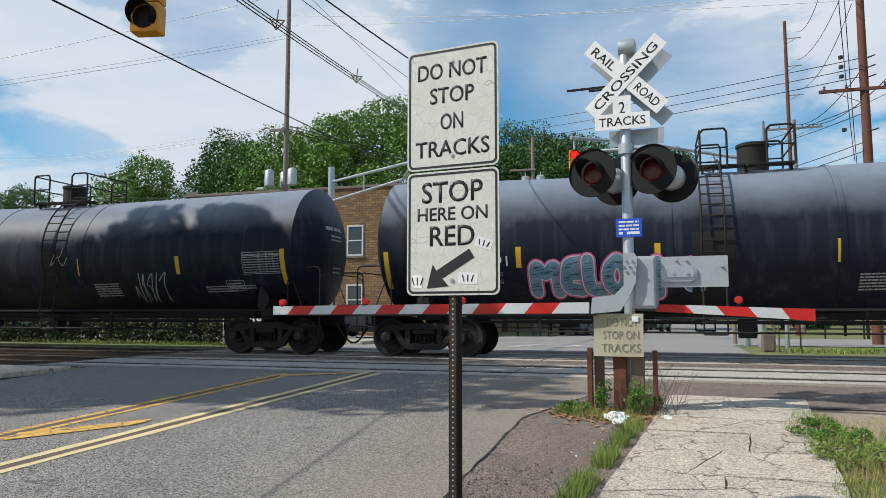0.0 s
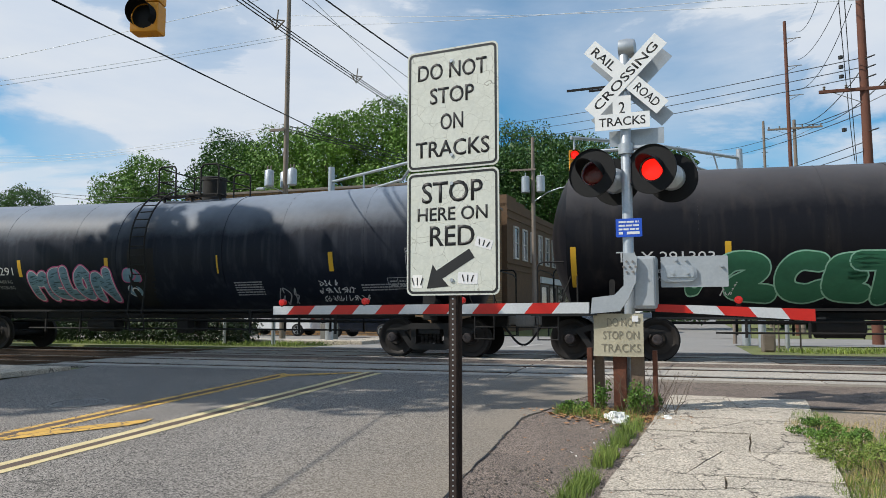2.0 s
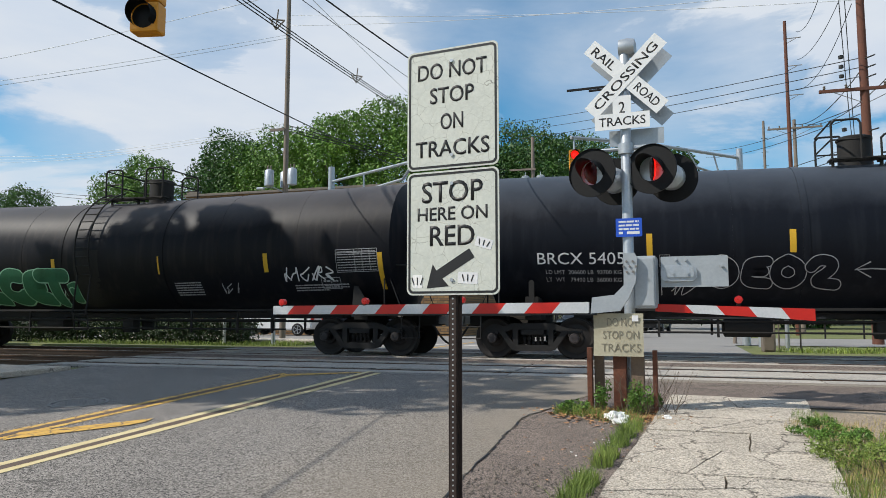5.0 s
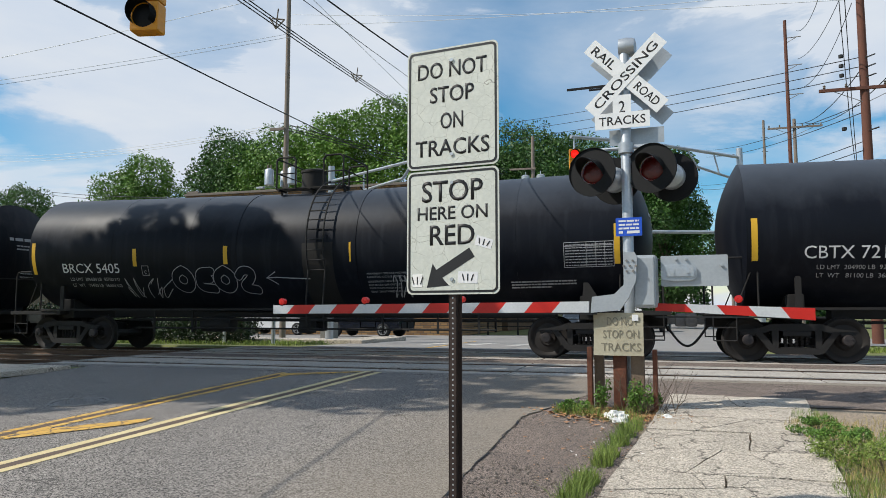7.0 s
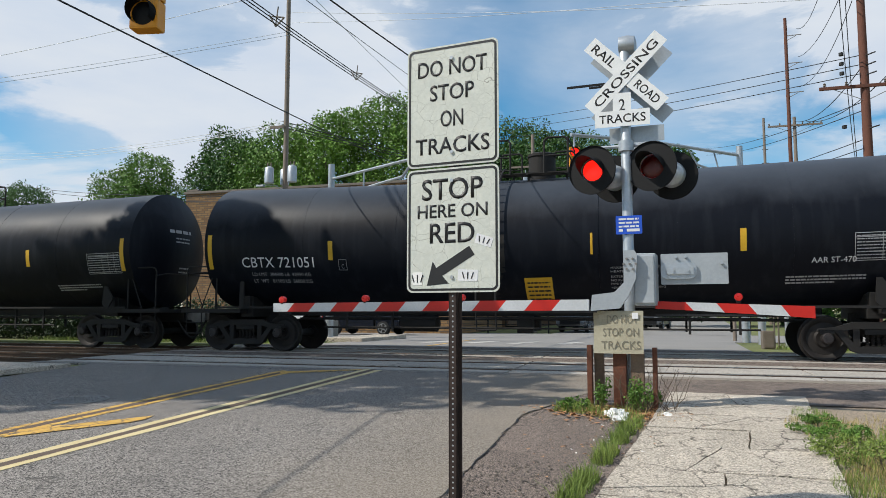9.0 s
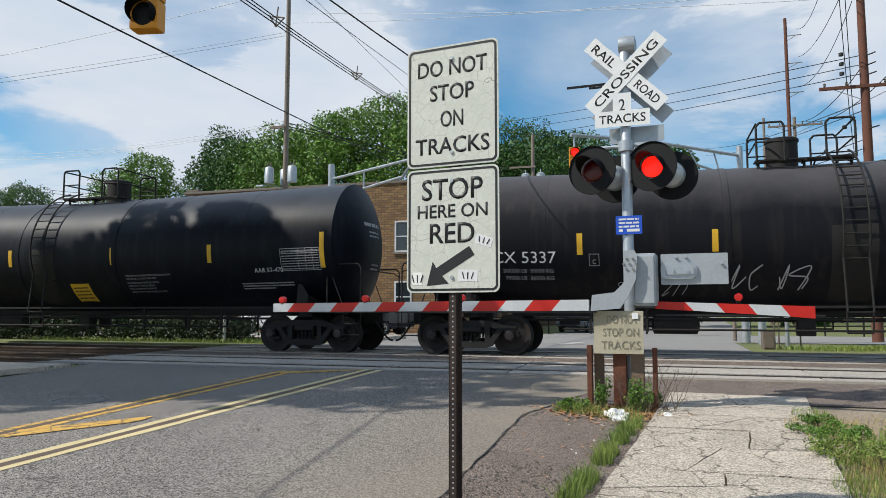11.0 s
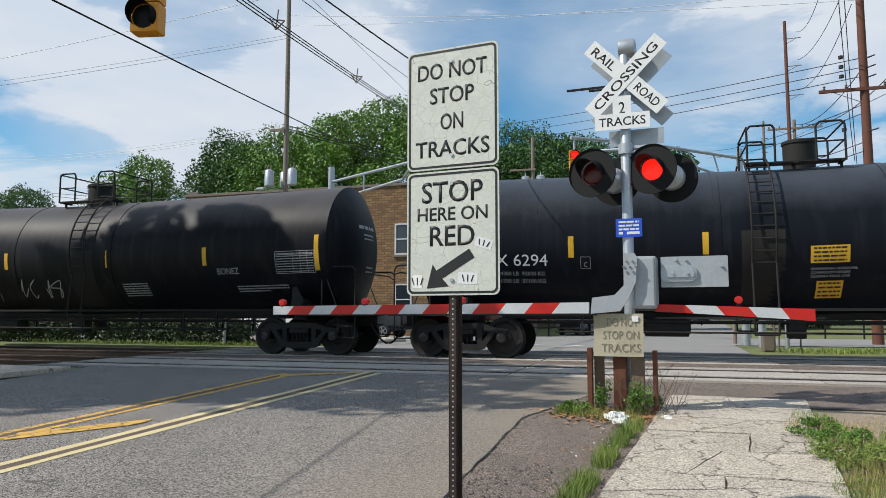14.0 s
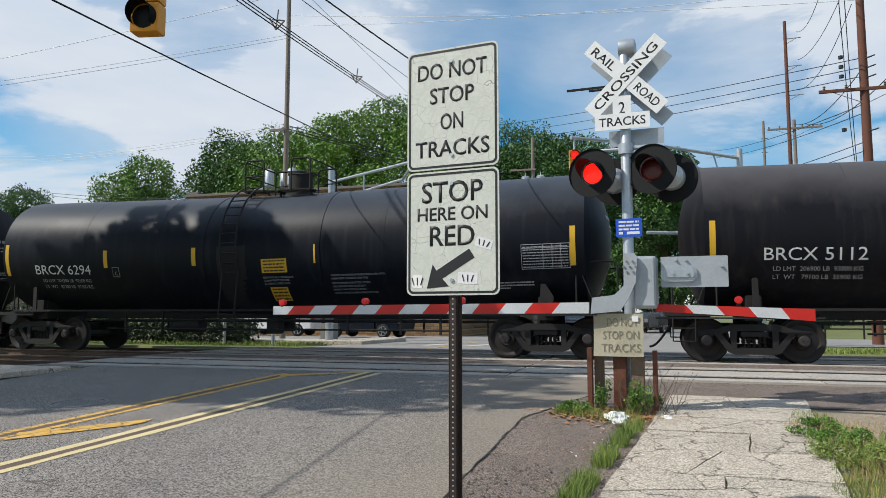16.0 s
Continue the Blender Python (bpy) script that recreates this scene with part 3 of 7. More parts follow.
def fall(x):
    """How much the two halves of the tank sink towards its middle."""
    return -0.015 - 0.135 * (1 - min(1.0, abs(x) / 8.05))



def wheelset(parent, x):
    ob = new("wheelset")
    ob.parent = parent
    bm = B()
    rod(bm, (0, -1.0, 0), (0, 1.0, 0), 0.085, seg=14)
    part("axle", bm, "wheel", ob, smooth=True)
    for s in (-1, 1):
        bm = B()
        prof = [(-0.06, 0.10), (-0.075, 0.16), (-0.03, 0.2), (-0.015, 0.33), (-0.07, 0.40), (-0.07, 0.448), (0.035, 0.46), (0.05, 0.485), (0.07, 0.485), (0.07, 0.40), (0.03, 0.33), (0.03, 0.18), (0.08, 0.15), (0.08, 0.1)]
        lathe(bm, [(-a * s, r) for a, r in prof], 40, "Y", (0, s * 0.78, 0))
        part("wheel", bm, "wheel", ob, smooth=True)
    return ob


def truck(parent, x, back):
    """A two-axle bogie with cast side frames, springs and bolster."""
    tr = part("bogie", frame_mesh(), "under", parent, at=pose(x, 0, 0), smooth=False)
    for s in (-1, 1):
        for i in range(5):
            bm = B()
            lathe(bm, [(0.33 + 0.0075 * j, 0.042 if j % 4 in (1, 2) else 0.026) for j in range(29)], 8, "Z", (-0.2 + i * 0.1, s * 1.02, 0))
            part("spring", bm, "wheel", tr)
        for dx in (-0.925, 0.925):
            bm = B()
            lathe(bm, [(0, 0.06), (0.0, 0.105), (-0.05, 0.115), (-0.10, 0.115), (-0.13, 0.095), (-0.135, 0.03)][::1], 20, "Y", (dx, -1.06, 0.47)) if s < 0 else lathe(bm, [(0, 0.06), (0.0, 0.105), (0.05, 0.115), (0.10, 0.115), (0.13, 0.095)], 20, "Y", (dx, 1.06, 0.47))
            for k in range(3):
                a = radians(120 * k + 30)
                rod(bm, (dx + 0.06 * math.cos(a), s * 1.19, 0.47 + 0.06 * math.sin(a)), (dx + 0.06 * math.cos(a), s * 1.215, 0.47 + 0.06 * math.sin(a)), 0.016, seg=6)
            part("bearing_cap", bm, "bearing", tr, smooth=True)
    return tr


def frame_mesh():
    bm = B()
    for s in (-1, 1):
        y0, y1 = s * 0.97, s * 1.11
        slab(bm, [(-1.10, 0.60), (-1.08, 0.66), (-0.75, 0.70), (-0.45, 0.80), (0.45, 0.80), (0.75, 0.70), (1.08, 0.66), (1.10, 0.60), (0.72, 0.58), (0.46, 0.66), (-0.46, 0.66), (-0.72, 0.58)], y0, y1)
        slab(bm, [(-0.34, 0.665), (-0.34, 0.32), (-0.46, 0.28), (-0.46, 0.665)], y0 + 0.006 * s, y1 - 0.006 * s)
        slab(bm, [(0.34, 0.665), (0.46, 0.665), (0.46, 0.28), (0.34, 0.32)], y0 + 0.006 * s, y1 - 0.006 * s)
        slab(bm, [(-0.80, 0.64), (-0.66, 0.64), (-0.40, 0.30), (-0.28, 0.32), (0.28, 0.32), (0.40, 0.30), (0.66, 0.64), (0.80, 0.64), (0.50, 0.22), (0.38, 0.18), (-0.38, 0.18), (-0.50, 0.22)], y0 - 0.006 * s, y1 + 0.006 * s)
        cube(bm, (0, s * 1.04, 0.60), (0.52, 0.2, 0.10), bevel=0.01)
        for dx in (-0.925, 0.925):
            cube(bm, (dx, s * 1.05, 0.59), (0.26, 0.2, 0.07), bevel=0.01)
    cube(bm, (0, 0, 0.62), (0.42, 2.0, 0.26), bevel=0.03)
    for dx in (-0.42, 0.42):
        cube(bm, (dx, 0, 0.42), (0.1, 1.7, 0.16), bevel=0.02)
    rod(bm, (0, 0, 0.7), (0, 0, 0.98), 0.3, seg=18)
    return bm


def on_tank(bm, cx, cz, lift=0.004):
    """Lay a flat mesh in x, z onto the near side of the tank, at the middle cx, cz."""
    zs = [v.co.z for v in bm.verts]
    z = math.floor(min(zs) / 0.08) * 0.08
    if max(zs) - min(zs) > 0.16:
        while z < max(zs):
            bmesh.ops.bisect_plane(bm, geom=list(bm.verts) + list(bm.edges) + list(bm.faces), plane_co=(0, 0, z), plane_no=(0, 0, 1))
            z += 0.08
    for v in bm.verts:
        h = cz + v.co.z - TANK_Z
        v.co = Vector((cx + v.co.x, -math.sqrt((TANK_R + lift) ** 2 - h * h), cz + v.co.z + fall(cx + v.co.x)))
    return bm


def patch(w, h):
    bm = B()
    bm.faces.new([bm.verts.new(p) for p in ((-w / 2, 0, -h / 2), (w / 2, 0, -h / 2), (w / 2, 0, h / 2), (-w / 2, 0, h / 2))])
    return bm


def bars(lines, seed):
    """Lines of small unreadable print as short bars: (x, z, width, height)."""
    r = random.Random(seed)
    bm = B()
    for x, z, w, h in lines:
        a = x
        while a < x + w:
            b = min(x + w, a + r.uniform(1.2, 4.0) * h)
            bm.faces.new([bm.verts.new(p) for p in ((a, 0, z), (b, 0, z), (b, 0, z + h), (a, 0, z + h))])
            a = b + h * 0.5
    return bm


def tank_car(mat, label, variant=0):
    car = thing("tank_car", pose(0, FAR_TRACK, 0), label, "tank car", "tank cars of the train")
    # shell with dished ends and weld rings
    bm = B()
    prof = [(-8.05 - 0.48 * (1 - (q / 8) ** 2), max(0.02, TANK_R * q / 8)) for q in range(9)]
    prof += [(-8.0, TANK_R), (-7.9, TANK_R), (-4.0, TANK_R)]
    prof += [(0, TANK_R)] + [(-x, r) for x, r in prof][::-1]
    lathe(bm, prof, 64, "X", (0, 0, TANK_Z))
    for v in bm.verts:
        v.co.z += fall(v.co.x)
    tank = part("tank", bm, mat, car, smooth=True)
    # jacket bands and weld seams
    for x, w, h in ((-1.55, 0.06, 0.012), (1.7, 0.06, 0.012), (-5.3, 0.014, 0.004), (-2.9, 0.014, 0.004), (3.4, 0.014, 0.004), (5.6, 0.014, 0.004)):
        bm = B()
        lathe(bm, [(x - w, TANK_R - 0.05), (x - w, TANK_R + h), (x + w, TANK_R + h), (x + w, TANK_R - 0.05)], 64, "X", (0, 0, TANK_Z + fall(x)))
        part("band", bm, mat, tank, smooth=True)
    # underframe
    for s in (-1, 1):
        bm = B()
        cube(bm, (s * 8.0, 0, 1.02), (1.75, 2.7, 0.10), bevel=0.01)
        cube(bm, (s * 8.35, 0, 0.88), (0.9, 0.5, 0.34), bevel=0.02)
        cube(bm, (s * 7.12, 0, 1.12), (0.36, 2.1, 0.5), bevel=0.02)
        part("end_platform", bm, "under", car)
        for y in (-1.33, 1.33):
            bm = B()
            slab(bm, [(-7.16, 1.06), (-7.04, 1.06), (-7.04, 1.72), (-7.07, 1.76), (-7.13, 1.76), (-7.16, 1.72)] if s < 0 else [(7.02, 1.2), (7.18, 1.06), (7.34, 1.3), (7.34, 1.4), (7.16, 1.68), (7.06, 1.68)], y - 0.02, y + 0.02)
            cube(bm, (s * 7.12, y * 0.8, 1.25), (0.3, 0.2, 0.3), bevel=0.02)
            part("saddle_bracket", bm, "under", car)
    bm = B()
    for y in (-1.36, 1.36):
        cube(bm, (0, y, 1.105), (15.6, 0.05, 0.05))
    cube(bm, (0, 0, 1.0), (12.6, 0.5, 0.22), bevel=0.03)
    for x in (-4.4, -3.2, 2.2, 3.6, 4.6):
        cube(bm, (x, -0.9, 0.80), (0.05, 0.05, 0.56))
        cube(bm, (x, 0.9, 0.80), (0.05, 0.05, 0.56))
    for z in (0.62, 0.86):
        rod(bm, (-5.0, -0.9, z), (5.0, -0.9, z), 0.022, seg=8)
    part("side_sill", bm, "under", car)
    bm = B()
    lathe(bm, [(-0.5, 0.1), (-0.45, 0.2), (0.45, 0.2), (0.5, 0.1)], 20, "X", (-2.6, -0.6, 0.72))
    cube(bm, (0, -0.55, 0.7), (0.35, 0.3, 0.4), bevel=0.04)
    rod(bm, (0.1, 0, 0.55), (0.1, 0, 1.2), 0.17, seg=18)
    rod(bm, (-6.0, -0.3, 0.82), (6.0, -0.3, 0.82), 0.03, seg=8)
    part("brake_gear", bm, "under", car, smooth=True)
    # couplers and hoses
    for s in (-1, 1):
        bm = B()
        cube(bm, (s * 8.85, 0, 0.86), (0.55, 0.18, 0.2), bevel=0.03)
        cube(bm, (s * 9.1, 0.03 * s, 0.86), (0.26, 0.34, 0.3), bevel=0.06)
        part("coupler", bm, "iron", car)
        bm = B()
        pts = [(s * 8.75, -0.45, 0.75)]
        for i in range(1, 9):
            f = i / 8
            pts.append((s * (8.75 + 0.46 * f), -0.45 + 0.05 * f, 0.75 - 0.46 * math.sin(math.pi * f * 0.5) ** 1.2))
        tube(bm, pts, 0.026)
        part("air_hose", bm, "under", car, smooth=True)
        # corner steps and rails
        x = s * 8.72
        for y in (-1.33, 1.33):
            bm = B()
            tube(bm, [(x - s * 0.45, y, 1.0), (x - s * 0.45, y, 0.45), (x, y, 0.45), (x, y, 1.0)], 0.014)
            tube(bm, [(x - s * 0.45, y, 0.72), (x, y, 0.72)], 0.014)
            part("corner_step", bm, "under", car, smooth=True)
            bm = B()
            tube(bm, [(x, y, 1.05), (x, y, 2.06), (x - s * 0.05, y, 2.14), (x - s * 0.12, y, 2.16), (x - s * 0.78, y, 2.16), (x - s * 0.86, y, 2.12), (x - s * 0.88, y, 2.04), (x - s * 0.88, y, 1.05)], 0.02)
            tube(bm, [(x - s * 0.42, y, 1.05), (x - s * 0.84, y, 2.09)], 0.014)
            part("grab_iron", bm, "under", car, smooth=True)
        bm = B()
        tube(bm, [(x, -1.3, 1.95), (x, -0.9, 2.02), (x, 0.9, 2.02), (x, 1.3, 1.95)], 0.016)
        part("handrail", bm, "under", car, smooth=True)
    # platform, housing and railing at the top
    top = TANK_Z + TANK_R + fall(0) + 0.02
    for y in (-0.58, 0.58):
        bm = B()
        for k in range(4):
            cube(bm, (0.1, y + (k - 1.5) * 0.1, top + 0.03), (1.95, 0.07, 0.03))
        for x in (-0.8, 0.1, 1.0):
            cube(bm, (x, y, top + 0.0), (0.05, 0.42, 0.04))
            cube(bm, (x, y, top - 0.1), (0.05, 0.05, 0.24))
        part("walkway", bm, "under", car)
    bm = B()
    lathe(bm, [(top - 0.05, 0.33), (top + 0.56, 0.33), (top + 0.56, 0.355), (top + 0.62, 0.355), (top + 0.65, 0.28)], 28, "Z", (0.1, 0.1, 0))
    part("valve_housing", bm, "under", car, smooth=True)
    for y in (-0.78, 0.78):
        bm = B()
        tube(bm, [(-0.85, y, top + 0.0), (-0.85, y, top + 0.76), (-0.78, y, top + 0.84), (-0.35, y, top + 0.84), (-0.3, y, top + 0.76), (-0.3, y, top + 0.0)], 0.024)
        tube(bm, [(0.5, y, top + 0.0), (0.5, y, top + 0.76), (0.58, y, top + 0.84), (0.98, y, top + 0.84), (1.05, y, top + 0.76), (1.05, y, top + 0.0)], 0.024)
        tube(bm, [(-0.85, y, top + 0.42), (-0.3, y, top + 0.42)], 0.018)
        tube(bm, [(0.5, y, top + 0.42), (1.05, y, top + 0.42)], 0.018)
        part("railing", bm, "under", car, smooth=True)
    for x in (-0.85, 1.05):
        bm = B()
        tube(bm, [(x, -0.78, top + 0.82), (x, 0.78, top + 0.82)], 0.02)
        tube(bm, [(x, -0.78, top + 0.44), (x, 0.78, top + 0.44)], 0.018)
        part("railing", bm, "under", car, smooth=True)
    # ladder that follows the shell
    for s in (-1, 1):
        bm = B()
        path = []
        for i in range(13):
            a = radians(75 - i * 8.2)
            path.append((s * (TANK_R + 0.14) * math.cos(a), TANK_Z + (TANK_R + 0.14) * math.sin(a)))
        path.append((s * (TANK_R + 0.12), 1.0))
        for x in (0.55, 1.0):
            tube(bm, [(x, y, z) for y, z in path], 0.022)
        for y, z in path[1:]:
            rod(bm, (0.55, y, z), (1.0, y, z), 0.016, seg=6)
        cube(bm, (0.775, s * 1.55, 0.85), (0.5, 0.22, 0.03))
        tube(bm, [(0.55, s * 1.66, 1.0), (0.55, s * 1.62, 0.6), (1.0, s * 1.62, 0.6), (1.0, s * 1.66, 1.0)], 0.018)
        ladder = part("ladder", bm, "under", car, smooth=True)
        if s < 0:
            part("ladder_recess", on_tank(patch(0.82, 1.5), 0.775, 2.1, 0.005), "under", ladder, "dark recess behind the ladder")
    # print: tables and lines
    bm = bars([(-0.5, 0.2 - 0.062 * i, 1.0, 0.022) for i in range(8)], 5)
    for z in (0.26, 0.18, -0.27):
        w = 1.06
        bm.faces.new([bm.verts.new(p) for p in ((-w / 2, 0, z), (w / 2, 0, z), (w / 2, 0, z + 0.014), (-w / 2, 0, z + 0.014))])
    for x in (-0.53, -0.05, 0.15, 0.34, 0.53):
        bm.faces.new([bm.verts.new(p) for p in ((x - 0.006, 0, -0.27), (x + 0.006, 0, -0.27), (x + 0.006, 0, 0.27), (x - 0.006, 0, 0.27))])
    part("test_table", on_tank(bm, 7.2, 2.31), "decal_grey", car)
    for cx, cz, rows, w, h, seed in ((5.9, 1.75, 3, 0.9, 0.03, 9), (6.6, 1.75, 2, 0.6, 0.03, 4)):
        part("small_print", on_tank(bars([(-w / 2, -0.1 * h / 0.055 * i * 1.1, w, h) for i in range(rows)], seed), cx, cz), "decal_grey", car)
    for s in (-1, 1):
        tr = truck(car, s * 7.12, s)
        for dx in (-0.925, 0.925):
            wheelset(tr, dx).matrix_basis = pose(dx, 0, 0.457)
    return car


def words(car, text, cx, cz, w, h, mat="decal_white", name="lettering", bold=0.0, lift=0.006):
    return part(name, on_tank(lettering(text, w, h, bold=bold), cx, cz, lift), mat, car)


def travel(t):
    """How far the train has come."""
    return 7.1938568 * t - 0.081071307 * t ** 2 + 0.0030171206 * t ** 3 - 0.000047514110 * t ** 4


CAR_PITCH, FIRST_CAR = 18.43, 1.87 - 18.43
LADDER_LEFT = (1, 2, 4, 6, 7)
SLACK = (0, 0, 0, 0.02, 0, 0.06, 0.08, 0.2)
base_cars = {}
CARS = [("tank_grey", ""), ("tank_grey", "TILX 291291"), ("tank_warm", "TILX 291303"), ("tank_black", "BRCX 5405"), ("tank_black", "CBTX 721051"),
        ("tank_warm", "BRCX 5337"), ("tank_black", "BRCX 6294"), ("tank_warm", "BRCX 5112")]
TONE = {"tank_grey": "weathered dark grey railway tank car with white stencilling", "tank_black": "black railway tank car with yellow stripes and white stencilling", "tank_warm": "brownish-black railway tank car with worn paint"}
train = []
for k, (mat, mark) in enumerate(CARS):
    if mat not in base_cars:
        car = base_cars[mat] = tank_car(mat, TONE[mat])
    else:
        car = copy_thing(base_cars[mat], pose(0, FAR_TRACK, 0))
    car.location.x = FIRST_CAR + k * CAR_PITCH + SLACK[k]
    train.append(car)
# the ladder and valve housing sit on either side of the middle
for k, car in enumerate(train):
    left = k in LADDER_LEFT
    for ob in car.children:
        if ob.name.startswith("ladder"):
            ob.location.x = -1.48 if left else -0.02
        if ob.name.startswith("valve_housing"):
            ob.location.x = 0.22 if left else -0.32
# marks go on after all copies are made
for k, car in enumerate(train):
    mid, end = (2.34, 2.2 if k == 0 else 2.05) if k < 3 else (2.54, 2.52)
    lean = -0.16 if k < 3 else 0.05
    for x, h, z in ((-7.9, 0.86, end), (7.8, 0.86, end), (-4.6 + lean, 0.46, mid), (-1.8, 0.46, mid + 0.05), (1.65, 0.46, mid + 0.05), (4.6 + abs(lean), 0.46, mid)):
        part("reflective_stripe", on_tank(patch(0.12, h), x, z), "decal_yellow", car)
WEIGHTS = {"TILX 291291": ("208300 LB  94450 KG", "77700 LB  35250 KG"), "TILX 291303": ("208500 LB  94550 KG", "77500 LB  35150 KG"), "BRCX 5405": ("206600 LB  93700 KG", "79400 LB  36000 KG"),
           "CBTX 721051": ("204900 LB  92950 KG", "81100 LB  36800 KG"), "BRCX 5337": ("206500 LB  93650 KG", "79500 LB  36050 KG"), "BRCX 6294": ("204300 LB  92600 KG", "81700 LB  37100 KG"), "BRCX 5112": ("206900 LB  93800 KG", "79100 LB  35900 KG")}
for car, (mat, mark) in zip(train, CARS):
    if mark:
        words(car, mark, -6.0, 2.26, 1.86 if len(mark) < 10 else 1.98, 0.25 if "TILX" not in mark else 0.22)
        for z, head, text in ((1.97, "LD LMT  ", WEIGHTS[mark][0]), (1.81, "LT  WT   ", WEIGHTS[mark][1])):
            words(car, head + text, -5.95, z, 1.62, 0.085, "decal_grey", "weight_line")


def motions():
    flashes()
    step = 0.1
    times = [i * step for i in range(161)]
    for k, car in enumerate(train):
        x = FIRST_CAR + k * CAR_PITCH + SLACK[k]
        walk(car, [(t, pose(x - travel(t), FAR_TRACK, 0)) for t in [i * 0.5 for i in range(33)]])
        for ob in car.children_recursive:
            if ob.name.startswith("wheelset"):
                a, dx = 40 * k + 70 * ob.location.x, ob.location.x
                walk(ob, [(t, pose(dx, 0, 0.457, 0, a - math.degrees(travel(t) / 0.457), 0)) for t in times])

# ---- signs beside the road ----
SIGN_W, SIGN_H = 0.62, 0.775


def road_sign(parent, z, words_on):
    bm = B()
    slab(bm, rounded(SIGN_W, SIGN_H, 0.04, 6, 0, z), -0.002, 0.002)
    plate = part("plate", bm, "sign_white", parent, "cracked white reflective sign face")
    bm = B()
    ring_plate(bm, rounded(SIGN_W - 0.022, SIGN_H - 0.022, 0.034, 6, 0, z), rounded(SIGN_W - 0.05, SIGN_H - 0.05, 0.024, 6, 0, z), -0.0035, -0.002)
    part("border", bm, "sign_black", plate)
    for text, cz, w, h in words_on:
        part("word", lettering(text, w, h, 0.001, 0.012), "sign_black", plate, at=pose(0, -0.0025, z + cz))
    return plate


stop_sign = thing("road_sign", pose(-1.19, 4.16, 0, 0, 0, -7.5), "two cracked white traffic signs on a dark punched steel post", "road sign")
bm = B()
for x in (-0.022, 0.022):
    cube(bm, (x, 0.03, 1.2), (0.004, 0.04, 2.98))
cube(bm, (0, 0.012, 1.2), (0.048, 0.004, 2.98))
for x in (-0.034, 0.034):
    cube(bm, (x, 0.05, 1.2), (0.02, 0.004, 2.98))
part("post", bm, "steel_post", stop_sign, "dark rusty punched steel post")
bm = B()
for i in range(48):
    rod(bm, (0, 0.012, -0.3 + i * 0.05 * 0.62), (0, 0.0095, -0.3 + i * 0.05 * 0.62), 0.0055, seg=8)
part("punched_holes", bm, "sign_back", stop_sign)
upper = road_sign(stop_sign, 2.322, [("DO NOT", 0.245, 0.47, 0.105), ("STOP", 0.085, 0.30, 0.105), ("ON", -0.085, 0.155, 0.105), ("TRACKS", -0.255, 0.50, 0.105)])
lower = road_sign(stop_sign, 1.535, [("STOP", 0.255, 0.41, 0.135), ("HERE ON", 0.118, 0.47, 0.085), ("RED", -0.02, 0.30, 0.125)])
bm = B()
slab(bm, [(-0.17, -0.345), (-0.13, -0.195), (-0.105, -0.235), (0.115, -0.105), (0.15, -0.16), (-0.065, -0.285), (-0.02, -0.345 + 0.012)], -0.0035, -0.0025)
part("arrow", bm, "sign_black", lower, at=pose(0, 0, 1.535))
for x, z, w, h, a, m in ((0.21, -0.075, 0.11, 0.06, 18, "decal_white"), (-0.235, -0.30, 0.07, 0.08, 0, "litter"), (0.105, -0.285, 0.13, 0.07, 3, "decal_white")):
    bm = B()
    slab(bm, rounded(w, h, 0.006, 2), -0.0036, -0.0026)
    st = part("sticker", bm, m, lower, at=pose(x, 0, 1.535 + z, 0, a, 0))
    for j in range(3):
        bm = B()
        cube(bm, (-0.03 + 0.03 * j, -0.0045, 0), (0.007, 0.0015, h * 0.6), turn=Matrix.Rotation(0.3 * (j - 1), 3, "Y"))
        part("mark", bm, "sign_black", st)
for z in (2.62, 2.02, 1.84, 1.24):
    bm = B()
    rod(bm, (0, -0.002, z), (0, -0.011, z), 0.012, seg=6)
    part("bolt", bm, "galvanised", stop_sign)

# ---- crossing signal with gate ----
MX, MY = -0.30, 8.88
mast = thing("crossing_signal", pose(MX, MY, 0, 0, 0, -4), "grey railroad crossing mast with crossbuck, red flashers and lowered gate", "crossing signal")
bm = B()
lathe(bm, [(-0.12, 0.065), (4.35, 0.065), (4.38, 0.05)], 20, "Z")
part("mast", bm, "galvanised", mast, smooth=True)
for sgn, y, m, back in ((1, -0.085, "sign_clean", 1), (1, 0.10, "sign_back", -1)):
    for a, text in ((45, "RAILROAD"), (-45, "CROSSING")):
        bm = B()
        yy = y - (0.006 if a < 0 else 0)
        slab(bm, rounded(1.22, 0.205, 0.006, 2), -0.0015, 0.0015)
        blade = part("crossbuck_blade", bm, m, mast, "white crossbuck blade with black letters" if back > 0 else "bare metal back of a crossbuck blade", at=pose(0.02 if back > 0 else 0.07, yy, 3.95 if back > 0 else 3.84, 0, a, 0))
        if back > 0:
            halves = (("RAIL", -0.36), ("ROAD", 0.36)) if a > 0 else (("CROSSING", 0.0),)
            for txt, cx in halves:
                part("word", lettering(txt, 0.36 if a > 0 else 1.04, 0.11, 0.001, 0.01), "sign_black", blade, at=pose(cx, -0.0016, 0))
for cz, w, h, txt, tw, th in ((3.56, 0.22, 0.30, "2", 0.075, 0.15), (3.39, 0.66, 0.20, "TRACKS", 0.56, 0.11)):
    bm = B()
    slab(bm, rounded(w, h, 0.006, 2), -0.0015, 0.0015)
    pl = part("track_count_plate", bm, "sign_clean", mast, at=pose(-0.03, -0.09 - (0.006 if w > 0.5 else 0), cz))
    part("word", lettering(txt, tw, th, 0.001, 0.01), "sign_black", pl, at=pose(0, -0.0016, 0))
bm = B()
